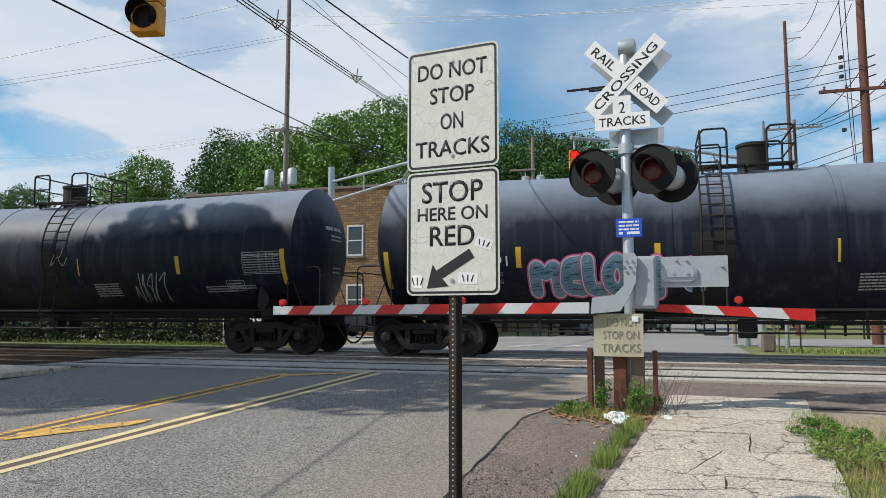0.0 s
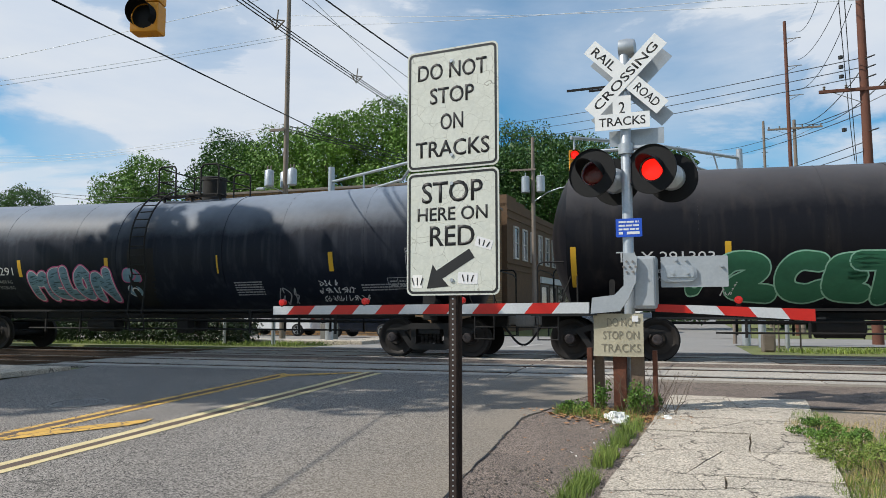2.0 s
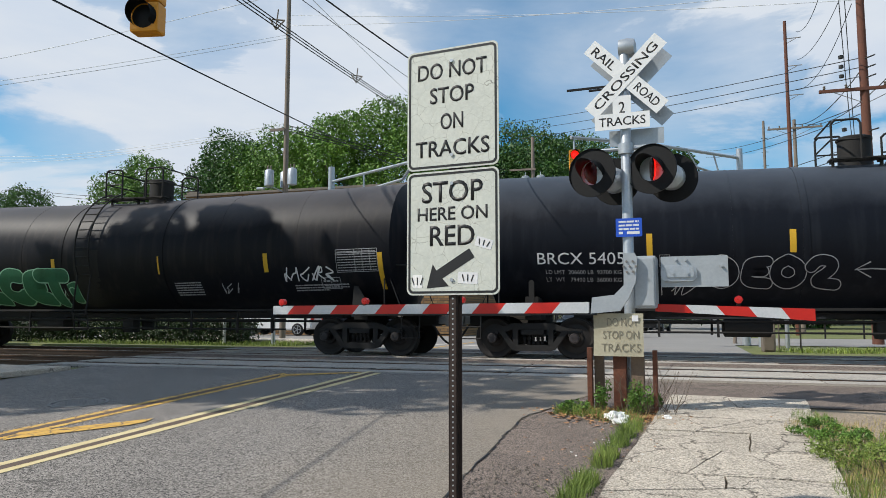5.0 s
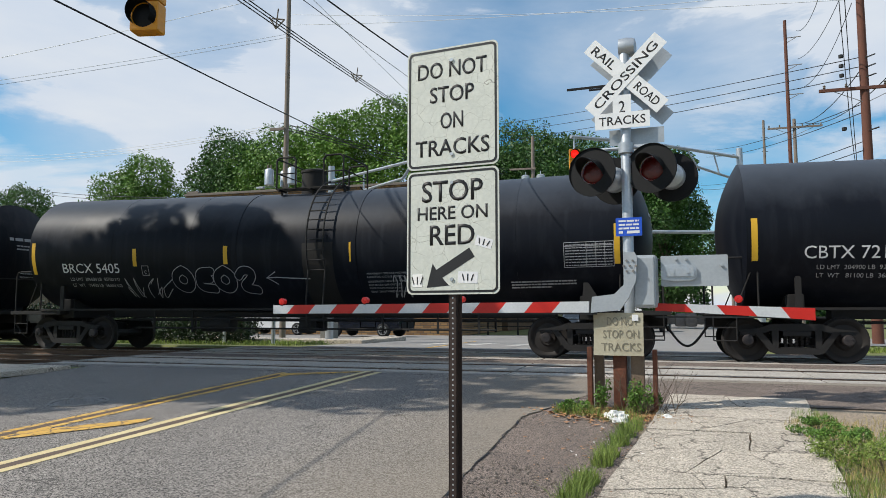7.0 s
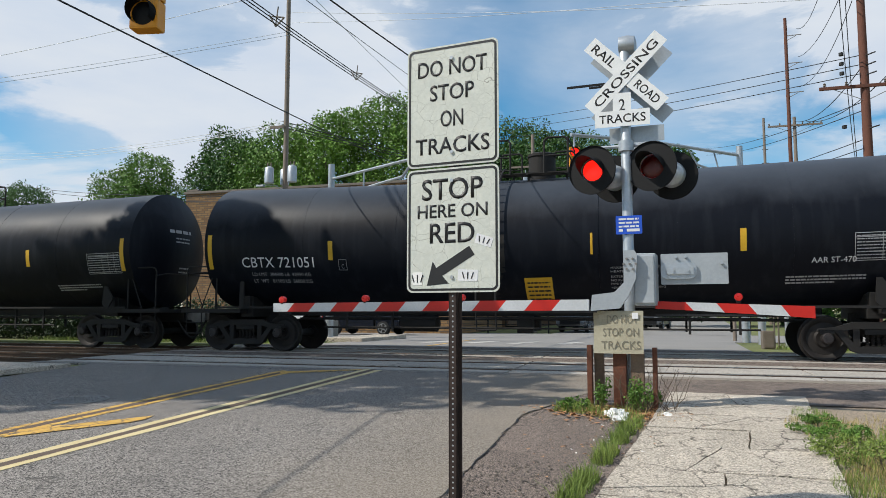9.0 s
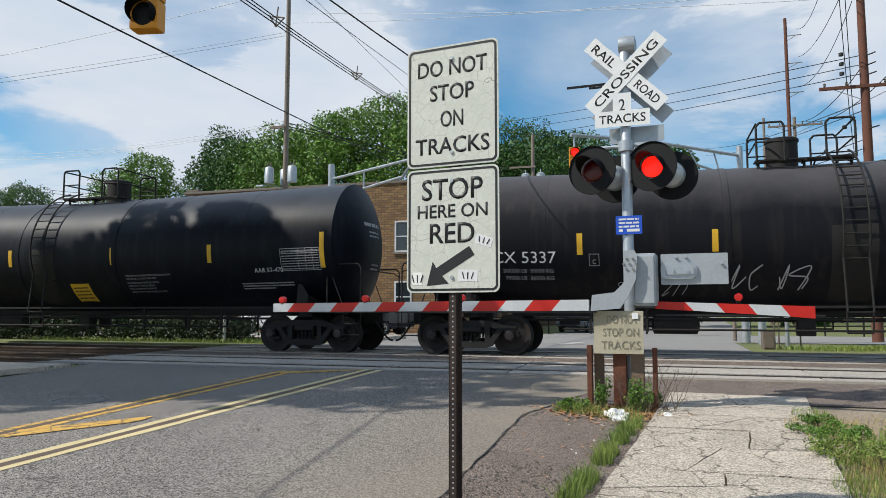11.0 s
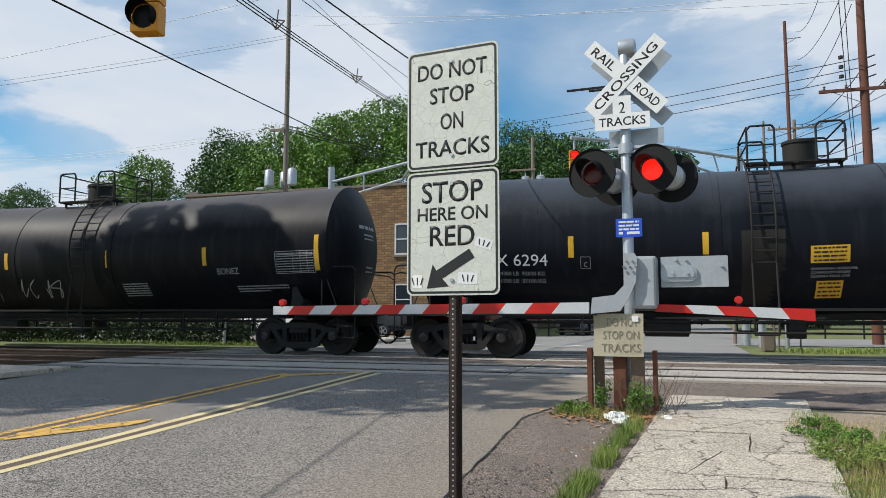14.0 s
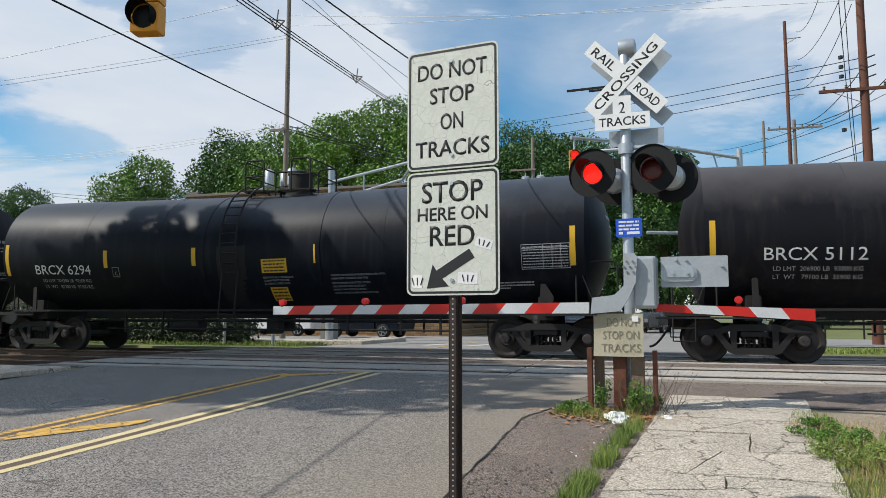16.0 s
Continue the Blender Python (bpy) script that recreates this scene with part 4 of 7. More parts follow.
slab(bm, rounded(0.66, 0.20, 0.006, 2), -0.0015, 0.0015)
part("track_count_back", bm, "sign_back", mast, at=pose(0.12, 0.1, 3.22))
# bell
bm = B()
lathe(bm, [(-0.11, 0.06), (-0.1, 0.115), (0.0, 0.125), (0.09, 0.11), (0.11, 0.05)], 22, "X", (0.04, 0.02, 4.34))
rod(bm, (0, 0, 4.3), (0, 0, 4.42), 0.04)
part("bell", bm, "sign_back", mast, smooth=True)
bm = B()
cube(bm, (-0.42, 0.05, 3.89), (0.62, 0.012, 0.03))
cube(bm, (-0.3, 0.06, 3.86), (0.3, 0.03, 0.02))
part("edge_on_bar", bm, "lamp_black", mast)
# flasher arm and lamps
bm = B()
tube(bm, [(-0.5, 0, 2.98), (-0.3, 0, 3.06), (0.3, 0, 3.06), (0.5, 0, 2.98)], 0.022)
rod(bm, (0, 0, 2.99), (0, 0, 3.12), 0.095, seg=16)
part("lamp_bracket", bm, "galvanised", mast, smooth=True)
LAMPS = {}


def flasher(x, y, z, turn, key):
    head = part("flasher", disc_mesh(), "lamp_black", mast, "round black backboard with hooded red lamp", at=pose(x, y, z, 0, 0, turn), smooth=True)
    bm = B()
    lathe(bm, [(0.02, 0.1), (0.02, 0.165), (0.14, 0.155), (0.19, 0.10), (0.2, 0.02)], 24, "Y")
    part("lamp_housing", bm, "galvanised", head, smooth=True)
    bm = B()
    n = 20
    rows = []
    for i in range(n + 1):
        w = radians(-12 + 204 * i / n)
        deep = 0.04 + 0.30 * max(0.0, math.sin(w)) ** 0.8
        rows.append([(0.158 * math.cos(w), -0.03, 0.158 * math.sin(w)), (0.15 * math.cos(w), -0.03 - deep, 0.15 * math.sin(w) - 0.02), (0.146 * math.cos(w), -0.03 - deep, 0.146 * math.sin(w) - 0.02), (0.152 * math.cos(w), -0.03, 0.152 * math.sin(w))])
    vs = [[bm.verts.new(p) for p in r] for r in rows]
    for p, q in zip(vs, vs[1:]):
        for i in range(4):
            bm.faces.new((p[i], p[(i + 1) % 4], q[(i + 1) % 4], q[i]))
    bm.faces.new(vs[0]), bm.faces.new(vs[-1])
    bmesh.ops.recalc_face_normals(bm, faces=bm.faces)
    part("hood", bm, "lamp_black", head, smooth=True)
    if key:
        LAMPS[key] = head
    return head


def disc_mesh():
    bm = B()
    n = 36
    outer = [(0.305 * math.cos(2 * math.pi * i / n), 0.305 * math.sin(2 * math.pi * i / n)) for i in range(n)]
    inner = [(0.15 * math.cos(2 * math.pi * i / n), 0.15 * math.sin(2 * math.pi * i / n)) for i in range(n)]
    ring_plate(bm, outer, inner, -0.03, -0.022)
    ring_plate(bm, outer, [(x * 0.985, z * 0.985) for x, z in outer], -0.05, -0.022)
    return bm


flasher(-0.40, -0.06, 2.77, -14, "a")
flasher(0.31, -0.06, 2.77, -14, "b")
flasher(-0.18, 0.32, 2.72, 174, "")
flasher(0.52, 0.32, 2.72, 174, "")
# small plates and boxes
bm = B()
slab(bm, rounded(0.31, 0.225, 0.012, 3), -0.002, 0.002)
blue = part("notice_plate", bm, "blue_sign", mast, "blue emergency notice plate", at=pose(0.02, -0.08, 2.07))
bm = bars([(-0.12, 0.06, 0.24, 0.022), (-0.12, 0.015, 0.24, 0.022), (-0.12, -0.03, 0.24, 0.022), (-0.12, -0.08, 0.06, 0.03)], 2)
cube(bm, (0.05, 0, -0.065), (0.15, 0.001, 0.034))
part("print", bm, "decal_white", blue, at=pose(0, -0.004, 0))
bm = B()
cube(bm, (0.20, -0.02, 1.40), (0.26, 0.42, 0.62), bevel=0.03)
cube(bm, (0.20, -0.24, 1.40), (0.22, 0.03, 0.56), bevel=0.01)
part("gate_mechanism", bm, "box_grey", mast)
bm = B()
slab(bm, [(-0.02, 1.74), (0.10, 1.74), (0.13, 1.68), (0.11, 1.40), (0.02, 1.20), (-0.08, 1.06), (-0.42, 1.03), (-0.40, 1.22), (-0.14, 1.25), (-0.03, 1.36)], -0.33, -0.27)
arm_hub = part("gate_arm_bracket", bm, "box_grey", mast, "grey cast gate arm bracket with bolts")
for i in range(7):
    bm = B()
    w = radians(i * 60)
    r = 0.07 if i < 6 else 0
    rod(bm, (0.045 + r * math.cos(w), -0.33, 1.58 + r * math.sin(w)), (0.045 + r * math.cos(w), -0.345, 1.58 + r * math.sin(w)), 0.014, seg=6)
    part("bolt", bm, "iron", arm_hub)
bm = B()
slab(bm, rounded(0.74, 0.36, 0.012, 3, 0.75, 1.52), -0.12, -0.09)
cw = part("counterweight", bm, "box_grey", mast, "flat grey counterweight plate")
bm = B()
slab(bm, rounded(0.40, 0.19, 0.07, 4, 0.58, 1.50), -0.15, -0.12)
part("weight", bm, "galvanised", cw)
bm = B()
slab(bm, rounded(0.30, 0.09, 0.02, 3, 0.60, 1.50), -0.17, -0.15)
part("clamp_plate", bm, "galvanised", cw)
for x, z in ((0.52, 1.5), (0.68, 1.5), (0.55, 1.66), (0.66, 1.66), (1.05, 1.58)):
    bm = B()
    rod(bm, (x, -0.12, z), (x, -0.15 if z > 1.55 else -0.185, z), 0.016, seg=8)
    part("bolt", bm, "galvanised", cw)


def gate_arm(x0, x1, z0, z1, y, w0, w1, first_red, share):
    n = max(1, round(abs(x1 - x0) / 0.34))
    lean = 0.09 if x1 > x0 else -0.11
    arm = new("gate_arm")
    arm.parent = mast
    tagged(arm, "red and white striped gate arm, lowered")
    step = (x1 - x0) / n
    for i in range(n):
        a, b = x0 + step * i, x0 + step * (i + 1)
        za, zb = z0 + (z1 - z0) * i / n, z0 + (z1 - z0) * (i + 1) / n
        wa, wb = w0 + (w1 - w0) * i / n, w0 + (w1 - w0) * (i + 1) / n
        k = lean * (-1 if i else 0)
        k2 = lean * (-1 if i < n - 1 else 0)
        bm = B()
        slab(bm, [(a, za + wa / 2), (b, zb + wb / 2), (b - k2, zb - wb / 2), (a - k, za - wa / 2)], y - 0.025, y + 0.025)
        part("stripe_panel", bm, "gate_red" if (i + first_red) % 2 == 0 else "gate_white", arm)
    return arm


gate_arm(-0.44, -4.86, 1.10, 1.075, -0.30, 0.132, 0.118, 1, 0.5)
gate_arm(0.30, 2.0, 1.10, 1.015, -0.02, 0.09, 0.135, 0, 0.5)
bm = B()
cube(bm, (-2.6, -0.30, 1.02), (4.5, 0.03, 0.02))
cube(bm, (1.2, -0.02, 0.98), (1.8, 0.03, 0.02))
part("arm_rail", bm, "sign_black", mast)
for x, z, y in ((-4.72, 1.155, -0.3), (-3.42, 1.165, -0.3), (-2.05, 1.17, -0.3), (1.22, 1.16, -0.02)):
    bm = B()
    lathe(bm, [(-0.04, 0.02), (-0.035, 0.045), (0.035, 0.045), (0.04, 0.02)], 16, "Y", (x, y, z + 0.03))
    lamp = part("arm_lamp", bm, "arm_light", mast, "small red gate lamp", smooth=True)
    bm = B()
    cube(bm, (x, y, z - 0.02), (0.05, 0.05, 0.04), bevel=0.006)
    part("lamp_base", bm, "lamp_black", lamp)
# guard posts and the old notice
guard = thing("guard_posts", pose(MX - 0.06, MY - 0.12, 0, 0, 0, -6), "rusty steel and weathered timber posts round the mast foot", "guard post")
for x, y, w, m, h in ((-0.42, 0.0, 0.06, "rust", 0.62), (-0.33, 0.12, 0.11, "old_wood", 0.58), (-0.06, -0.02, 0.15, "rust", 0.55), (0.14, 0.02, 0.15, "old_wood", 0.55), (0.34, 0.0, 0.05, "rust", 0.60)):
    bm = B()
    cube(bm, (x, y, h / 2 - 0.1), (w, 0.09, h + 0.2), bevel=0.008)
    part("post", bm, m, guard)
old_sign = thing("notice_board", pose(-0.43, 8.62, 0.78, -6, 0, -4), "faded buckled metal sign with worn-off letters", "sign")
bm = B()
grid = bmesh.ops.create_grid(bm, x_segments=10, y_segments=8, size=0.5, matrix=Matrix.Rotation(math.pi / 2, 4, "X"))


def buckle(x, z):
    return 0.05 * max(0, -x - 0.1) * (z + 0.5) - 0.03 * math.sin(3 * x + 2 * z) - 0.06 * max(0, -x + z - 0.45)


for v in bm.verts:
    x, z = v.co.x, v.co.z
    v.co = Vector((x * 0.58, buckle(x, z), z * 0.50))
bmesh.ops.solidify(bm, geom=list(bm.faces), thickness=0.003)
face = part("plate", bm, "sign_faded", old_sign, smooth=True)
for txt, z, w, x in (("DO NOT", 0.15, 0.36, 0.05), ("STOP ON", 0.0, 0.42, 0.03), ("TRACKS", -0.15, 0.46, 0.03)):
    lb = lettering(txt, w, 0.095)
    for v in lb.verts:
        v.co = Vector((v.co.x + x, buckle((v.co.x + x) / 0.58, (v.co.z + z) / 0.5) - 0.006, v.co.z + z))
    part("word", lb, "faded_letters", face)
bm = B()
slab(bm, rounded(0.07, 0.07, 0.004, 2, 0.2, 0.19), -0.045, -0.043)
part("sticker", bm, "decal_white", face)


# ---- trees ----
def crown(name, blobs, n, leaf, mat, seed):
    """Leaf clumps: many small bent leaves scattered through the blobs (x, y, z, rx, ry, rz), denser at the rim."""
    r = np.random.default_rng(seed)
    vol = np.array([b[3] * b[4] * b[5] for b in blobs]) ** 0.7
    pick = r.choice(len(blobs), n, p=vol / vol.sum())
    bl = np.array(blobs)[pick]
    d = r.normal(size=(n, 3))
    d /= np.linalg.norm(d, axis=1)[:, None]
    rad = r.uniform(0.35, 1.0, n) ** 0.5
    lump = 1 + 0.22 * np.sin(5 * d[:, 0] + bl[:, 0]) * np.cos(4 * d[:, 1] + bl[:, 2]) + r.normal(0, 0.03, n)
    p = bl[:, :3] + d * bl[:, 3:6] * (rad * lump)[:, None]
    t1 = r.normal(size=(n, 3)) + d * 0.4
    t1 /= np.linalg.norm(t1, axis=1)[:, None]
    t2 = np.cross(t1, r.normal(size=(n, 3)))
    t2 /= np.linalg.norm(t2, axis=1)[:, None]
    s = leaf * r.uniform(0.5, 1.35, n)[:, None]
    v = np.stack([p - t1 * s, p + t2 * s * 0.5, p + t1 * s, p - t2 * s * 0.5], axis=1).reshape(-1, 3)
    f = np.arange(4 * n).reshape(-1, 4)
    return raw_mesh(name, v.tolist(), f.tolist(), mat)


def tree(x, y, height, width, seed, mat="leaf_a", base=0.25, n=9000, leaf=0.32, label="leafy green deciduous tree in full foliage", ground_z=None):
    r = random.Random(seed)
    gz = lie(y) - 0.05 if ground_z is None else ground_z
    ob = thing("tree", pose(x, y, gz), label, "tree", "trees behind the crossing")
    bm = B()
    rod(bm, (0, 0, 0), (0.1, 0.05, height * 0.45), 0.03 * height * 0.55, 0.02 * height * 0.6, seg=10)
    blobs = []
    for i in range(15):
        a, q = i * 2.4 + r.uniform(-0.4, 0.4), (i + 0.5) / 15
        rr = width * 0.5 * math.sin(math.pi * (0.15 + 0.8 * q)) * 0.72
        c = (rr * math.cos(a), rr * math.sin(a), height * (base + (0.93 - base) * q))
        size = width * r.uniform(0.17, 0.26)
        blobs.append((*c, size, size, size * r.uniform(0.7, 1.0)))
        rod(bm, (0.05, 0.02, height * 0.4 * min(1, q + 0.35)), c, 0.007 * height, 0.002 * height, seg=6)
    blobs.append((0, 0, height * 0.62, width * 0.32, width * 0.32, height * 0.26))
    part("trunk", bm, "bark", ob, smooth=True)
    piece("crown", crown("crown", blobs, n, leaf, mat, seed), ob, Matrix())
    return ob


for i, (x, y, h, w, m) in enumerate([(-52.5, 62.5, 17.8, 13, "leaf_a"), (-40.5, 61, 19, 12, "leaf_b"), (-34.5, 60, 19.0, 12, "leaf_a"), (-28.5, 59, 20.6, 12, "leaf_c"), (-22.5, 61, 21.6, 13, "leaf_c"), (-46.5, 70, 17, 10, "leaf_b"),
                                     (-78, 71, 17.5, 13, "leaf_b"), (-68, 74, 15.5, 9, "leaf_b"), (-14.5, 74, 21.8, 15, "leaf_b"), (-7, 76, 21, 14, "leaf_b"), (-20, 76, 20, 14, "leaf_b"), (-10.5, 72, 20.5, 13, "leaf_b"), (-17.5, 71, 19.5, 12, "leaf_b"), (0.85, 63, 16.4, 8.8, "leaf_b"), (-1, 80, 18, 11, "leaf_b")]):
    far = 1.28 if y > 70 and -21 < x < 0 else 1.0
    tree(x * far, y * far, (h - 1.4) * far + 1.4, w * far, 20 + i, m, 0.12 if m == "leaf_b" else 0.22, 42000, 0.15 * far)
# the trees across the road whose shade falls on the crossing
tree(-15.2, 6.4, 14.5, 8.8, 5, "leaf_a", 0.52, 6800, 0.28, "tall leafy tree beside the road", -0.3)


def tall_tree(x, y, height, blobs, seed, mat, n, leaf, label):
    """A slim tree with a high crown; blobs are given about the crown's middle, at its height."""
    ob = thing("tree", pose(x, y, -0.3), label, "tree", "trees behind the crossing")
    bm = B()
    rod(bm, (0, 0, 0), (0, 0, height), 0.22, 0.1, seg=10)
    high = [(bx, by, height + bz, r, r, r * 0.9) for bx, by, bz, r in blobs]
    for b in high:
        rod(bm, (0, 0, height - 2.2), b[:3], 0.06, 0.02, seg=5)
    part("trunk", bm, "bark", ob, smooth=True)
    piece("crown", crown("crown", high, n, leaf, mat, seed), ob, Matrix())


SHADE = []
for sx, sy, sz, r in ((-13.15, 15.55, 3.45, 0.5), (-12.5, 15.9, 3.9, 0.62), (-11.95, 15.75, 3.75, 0.42), (-10.5, 15.8, 3.8, 0.5), (-9.75, 15.75, 3.72, 0.6), (-9.15, 15.6, 3.45, 0.6), (-11.2, 15.5, 2.95, 0.55),
                      (-15.75, 15.4, 2.75, 0.3), (-15.05, 15.4, 2.55, 0.34), (-14.35, 15.4, 2.75, 0.34), (-12.9, 15.4, 3.1, 0.8), (-9.9, 15.4, 3.0, 0.8), (-13.6, 15.4, 2.4, 0.8), (-12.2, 15.4, 2.5, 0.9), (-10.8, 15.4, 2.4, 0.9),
                      (-9.2, 15.4, 2.5, 0.8), (-14.9, 15.4, 1.9, 0.8), (-13.4, 15.4, 1.5, 0.9), (-11.8, 15.4, 1.5, 0.9), (-10.2, 15.4, 1.5, 0.9), (-8.7, 15.4, 1.7, 0.8), (-13.0, 13.4, 0.5, 0.8), (-11.8, 13.5, 0.5, 0.8), (-10.5, 13.6, 0.5, 0.8), (-12.4, 12.5, 0.5, 0.8), (-11.2, 12.6, 0.5, 0.7),
                      (-13.75, 15.45, 3.05, 0.2), (-12.85, 15.95, 3.9, 0.22), (-12.1, 16.0, 4.0, 0.2), (-10.95, 15.7, 3.65, 0.2), (-10.1, 15.85, 3.9, 0.22), (-9.35, 15.7, 3.7, 0.22), (-8.75, 15.5, 3.15, 0.28)):
    q = Vector((sx, sy, sz)) - SUN_TRAVEL * 15.5 + Vector((-0.633, -0.347, -0.692)) * r
    SHADE.append((q.x + 21.2, q.y - 10.4, q.z - 12.6, r))
for gx in (-13.8, -12.6, -11.4, -10.2, -9.0):
    for gy in (12.3, 13.4, 14.5):
        q = Vector((gx, gy, 0)) - SUN_TRAVEL * 17.2
        SHADE.append((q.x + 21.2, q.y - 10.4, q.z - 12.6, 0.7))
tall_tree(-21.2, 10.4, 12.9, SHADE, 6, "leaf_a", 36000, 0.11, "tall leafy tree beside the road")

# ---- brick building ----
building = thing("brick_building", pose(-30, 40, -0.36), "two-storey tan brick building with a flat parapet roof", "building")
bm = B()
cube(bm, (9.5, 6, 4.56), (19, 12, 9.12))
part("wall", bm, "mortar", building)
bm = B()
cube(bm, (9.5, 6, 9.2), (19.2, 12.2, 0.16), bevel=0.03)
part("coping", bm, "coping", building)

# ---- utility poles ----
def pole(x, y, h, r, mat, label, lean=(0, 0)):
    ob = thing("utility_pole", pose(x, y, lie(y) - 0.1, lean[0], lean[1], 0), label, "utility pole", "utility poles")
    bm = B()
    rod(bm, (0, 0, 0), (0, 0, h), r, r * 0.65, seg=14)
    part("shaft", bm, mat, ob, smooth=True)
    return ob


pole_left = pole(-15.15, 26.85, 16, 0.135, "pole_wood", "grey-brown wooden utility pole with transformers")
pole_r1 = pole(8.6, 49.5, 20.6, 0.15, "pole_red", "tall reddish-brown wooden utility pole")
pole_r2 = pole(8.35, 31.7, 17, 0.21, "pole_red", "reddish-brown wooden utility pole with a crossarm")
pole_r3 = pole(9.93, 55.2, 15.4, 0.17, "pole_wood", "grey wooden utility pole with a crossarm")
pole_r4 = pole(10.9, 76.3, 20.8, 0.18, "pole_wood", "grey wooden utility pole")

# ---- road markings, iron, kerbs ----
def stripe(name, x0, y0, x1, y1, w, mat, label, n=24, wob=0.012, seed=1):
    """A worn painted line on the road from x0, y0 to x1, y1, w wide across the road."""
    r = random.Random(seed)
    verts, faces = [], []
    ys = sorted({y0 + (y1 - y0) * i / n for i in range(n + 1)} | ({11.6} if y0 < 11.6 < y1 else set()))
    for y in ys:
        x = x0 + (x1 - x0) * (y - y0) / (y1 - y0)
        for s in (-0.5, 0.5):
            verts.append((x + s * w + r.uniform(-wob, wob), y, lie(y) + 0.005))
    faces = [(2 * i, 2 * i + 1, 2 * i + 3, 2 * i + 2) for i in range(len(ys) - 1)]
    return tagged(new(name, raw_mesh(name, verts, faces, mat)), label, "road marking", "painted road markings", "structure")


DOUBLE = "worn yellow painted centre line on the asphalt"
stripe("road_marking", -5.72, 1.0, -4.86, 11.75, 0.115, "pale_paint", DOUBLE, seed=1)
stripe("road_marking", -5.50, 1.0, -4.62, 11.55, 0.115, "pale_paint", DOUBLE, seed=2)
for xa, xb, yb in ((-5.61, -4.74, 11.6), (-6.75, -6.15, 11.0)):
    stripe("road_patch", xa, 1.0, xb, yb, 0.13, "sealed", "brown sealed joint between the painted lines", seed=5)
stripe("road_marking", -6.86, 1.0, -6.26, 11.15, 0.11, "yellow_paint", DOUBLE, seed=3)
stripe("road_marking", -6.64, 1.0, -6.04, 10.85, 0.11, "yellow_paint", DOUBLE, seed=4)


def band(pts, mat, label):
    verts = [(x, y, lie(y) + 0.009) for x, y in pts]
    return tagged(new("road_marking", raw_mesh("road_marking", verts, [tuple(range(len(pts)))], mat)), label, "road marking", "painted road markings", "structure")


band([(-6.22, 11.0), (-4.93, 11.58), (-4.95, 11.45), (-6.1, 10.75)], "yellow_paint", "yellow painted bar closing the median by the rails")
band([(-6.25, 5.6), (-5.55, 6.55), (-5.5, 6.75), (-5.56, 6.95), (-5.8, 6.65), (-6.42, 5.95)], "yellow_paint", "flaking yellow painted hatch bar in the median")
band([(-6.5, 3.0), (-5.65, 4.2), (-5.62, 4.75), (-6.6, 3.6)], "yellow_paint", "flaking yellow painted hatch bar in the median")
stripe("road_marking", -6.4, 19.6, -6.9, 27.5, 0.12, "yellow_paint", DOUBLE, seed=6)
for i in range(5):
    stripe("road_marking", -7.5 + i * 1.5, 22.6 + i * 0.1, -7.1 + i * 1.5, 25.2 + i * 0.1, 0.45, "white_paint", "faded white crosswalk bar", 8, seed=10 + i)

manhole = thing("manhole_cover", pose(-7.33, 7.69, lie(7.69) + 0.006, math.degrees(math.atan(0.038)), 0, 0), "round ribbed iron manhole cover set in the asphalt", "manhole cover")
bm = B()
lathe(bm, [(-0.02, 0.28), (-0.02, 0.30), (0.002, 0.30), (0.002, 0.28)], 32, "Z")
lathe(bm, [(-0.02, 0.37), (0.004, 0.37), (0.004, 0.33), (-0.02, 0.33)], 32, "Z")
part("frame_ring", bm, "iron", manhole)
bm = B()
lathe(bm, [(-0.02, 0.28), (-0.004, 0.28)], 32, "Z")
for i in range(-5, 6):
    for j in range(-5, 6):
        if i * i + j * j < 27:
            cube(bm, (i * 0.048, j * 0.048, 0.0), (0.03, 0.03, 0.01))
part("lid", bm, "iron", manhole)

# footpath of broken concrete slabs
path_base = sheet("pavement_base", lambda y: (-0.55 + (y - 5.2) * 0.12, 5.2), [-12, 5, 9.0, 9.6], "dirt", -0.018, "bare sandy soil under and beside the footpath", None, 2)
footpath = thing("pavement_slabs", pose(0, 0, 0), "cracked pale concrete footpath slabs with weedy joints", "pavement", kind="structure")
prand = random.Random(11)


def split(poly, p, d):
    """Cut a convex outline along the line through p in the direction d."""
    n = (-d[1], d[0])
    side = [(q[0] - p[0]) * n[0] + (q[1] - p[1]) * n[1] for q in poly]
    a, b = [], []
    for i, q in enumerate(poly):
        j = (i + 1) % len(poly)
        (a if side[i] >= 0 else b).append(q)
        if side[i] * side[j] < 0:
            t = side[i] / (side[i] - side[j])
            c = (q[0] + (poly[j][0] - q[0]) * t, q[1] + (poly[j][1] - q[1]) * t)
            a.append(c), b.append(c)
    return [k for k in (a, b) if len(k) > 2]


def ragged(poly, r):
    """The outline with uneven edges."""
    pts = []
    for i, p in enumerate(poly):
        q = poly[(i + 1) % len(poly)]
        l = math.hypot(q[0] - p[0], q[1] - p[1])
        n = max(1, int(l / 0.09))
        for k in range(n):
            t = k / n
            wob = 0.007 if 0 < k else 0
            key = round((p[0] + q[0]) * 50) + round((p[1] + q[1]) * 70) + min(k, n - k) * 13
            h = math.sin(key * 12.9898) * wob
            dx, dy = (q[1] - p[1]) / max(l, 1e-6), -(q[0] - p[0]) / max(l, 1e-6)
            s = 1 if (p[0], p[1]) < (q[0], q[1]) else -1
            pts.append((p[0] + (q[0] - p[0]) * t + dx * h * s, p[1] + (q[1] - p[1]) * t + dy * h * s))
    return pts


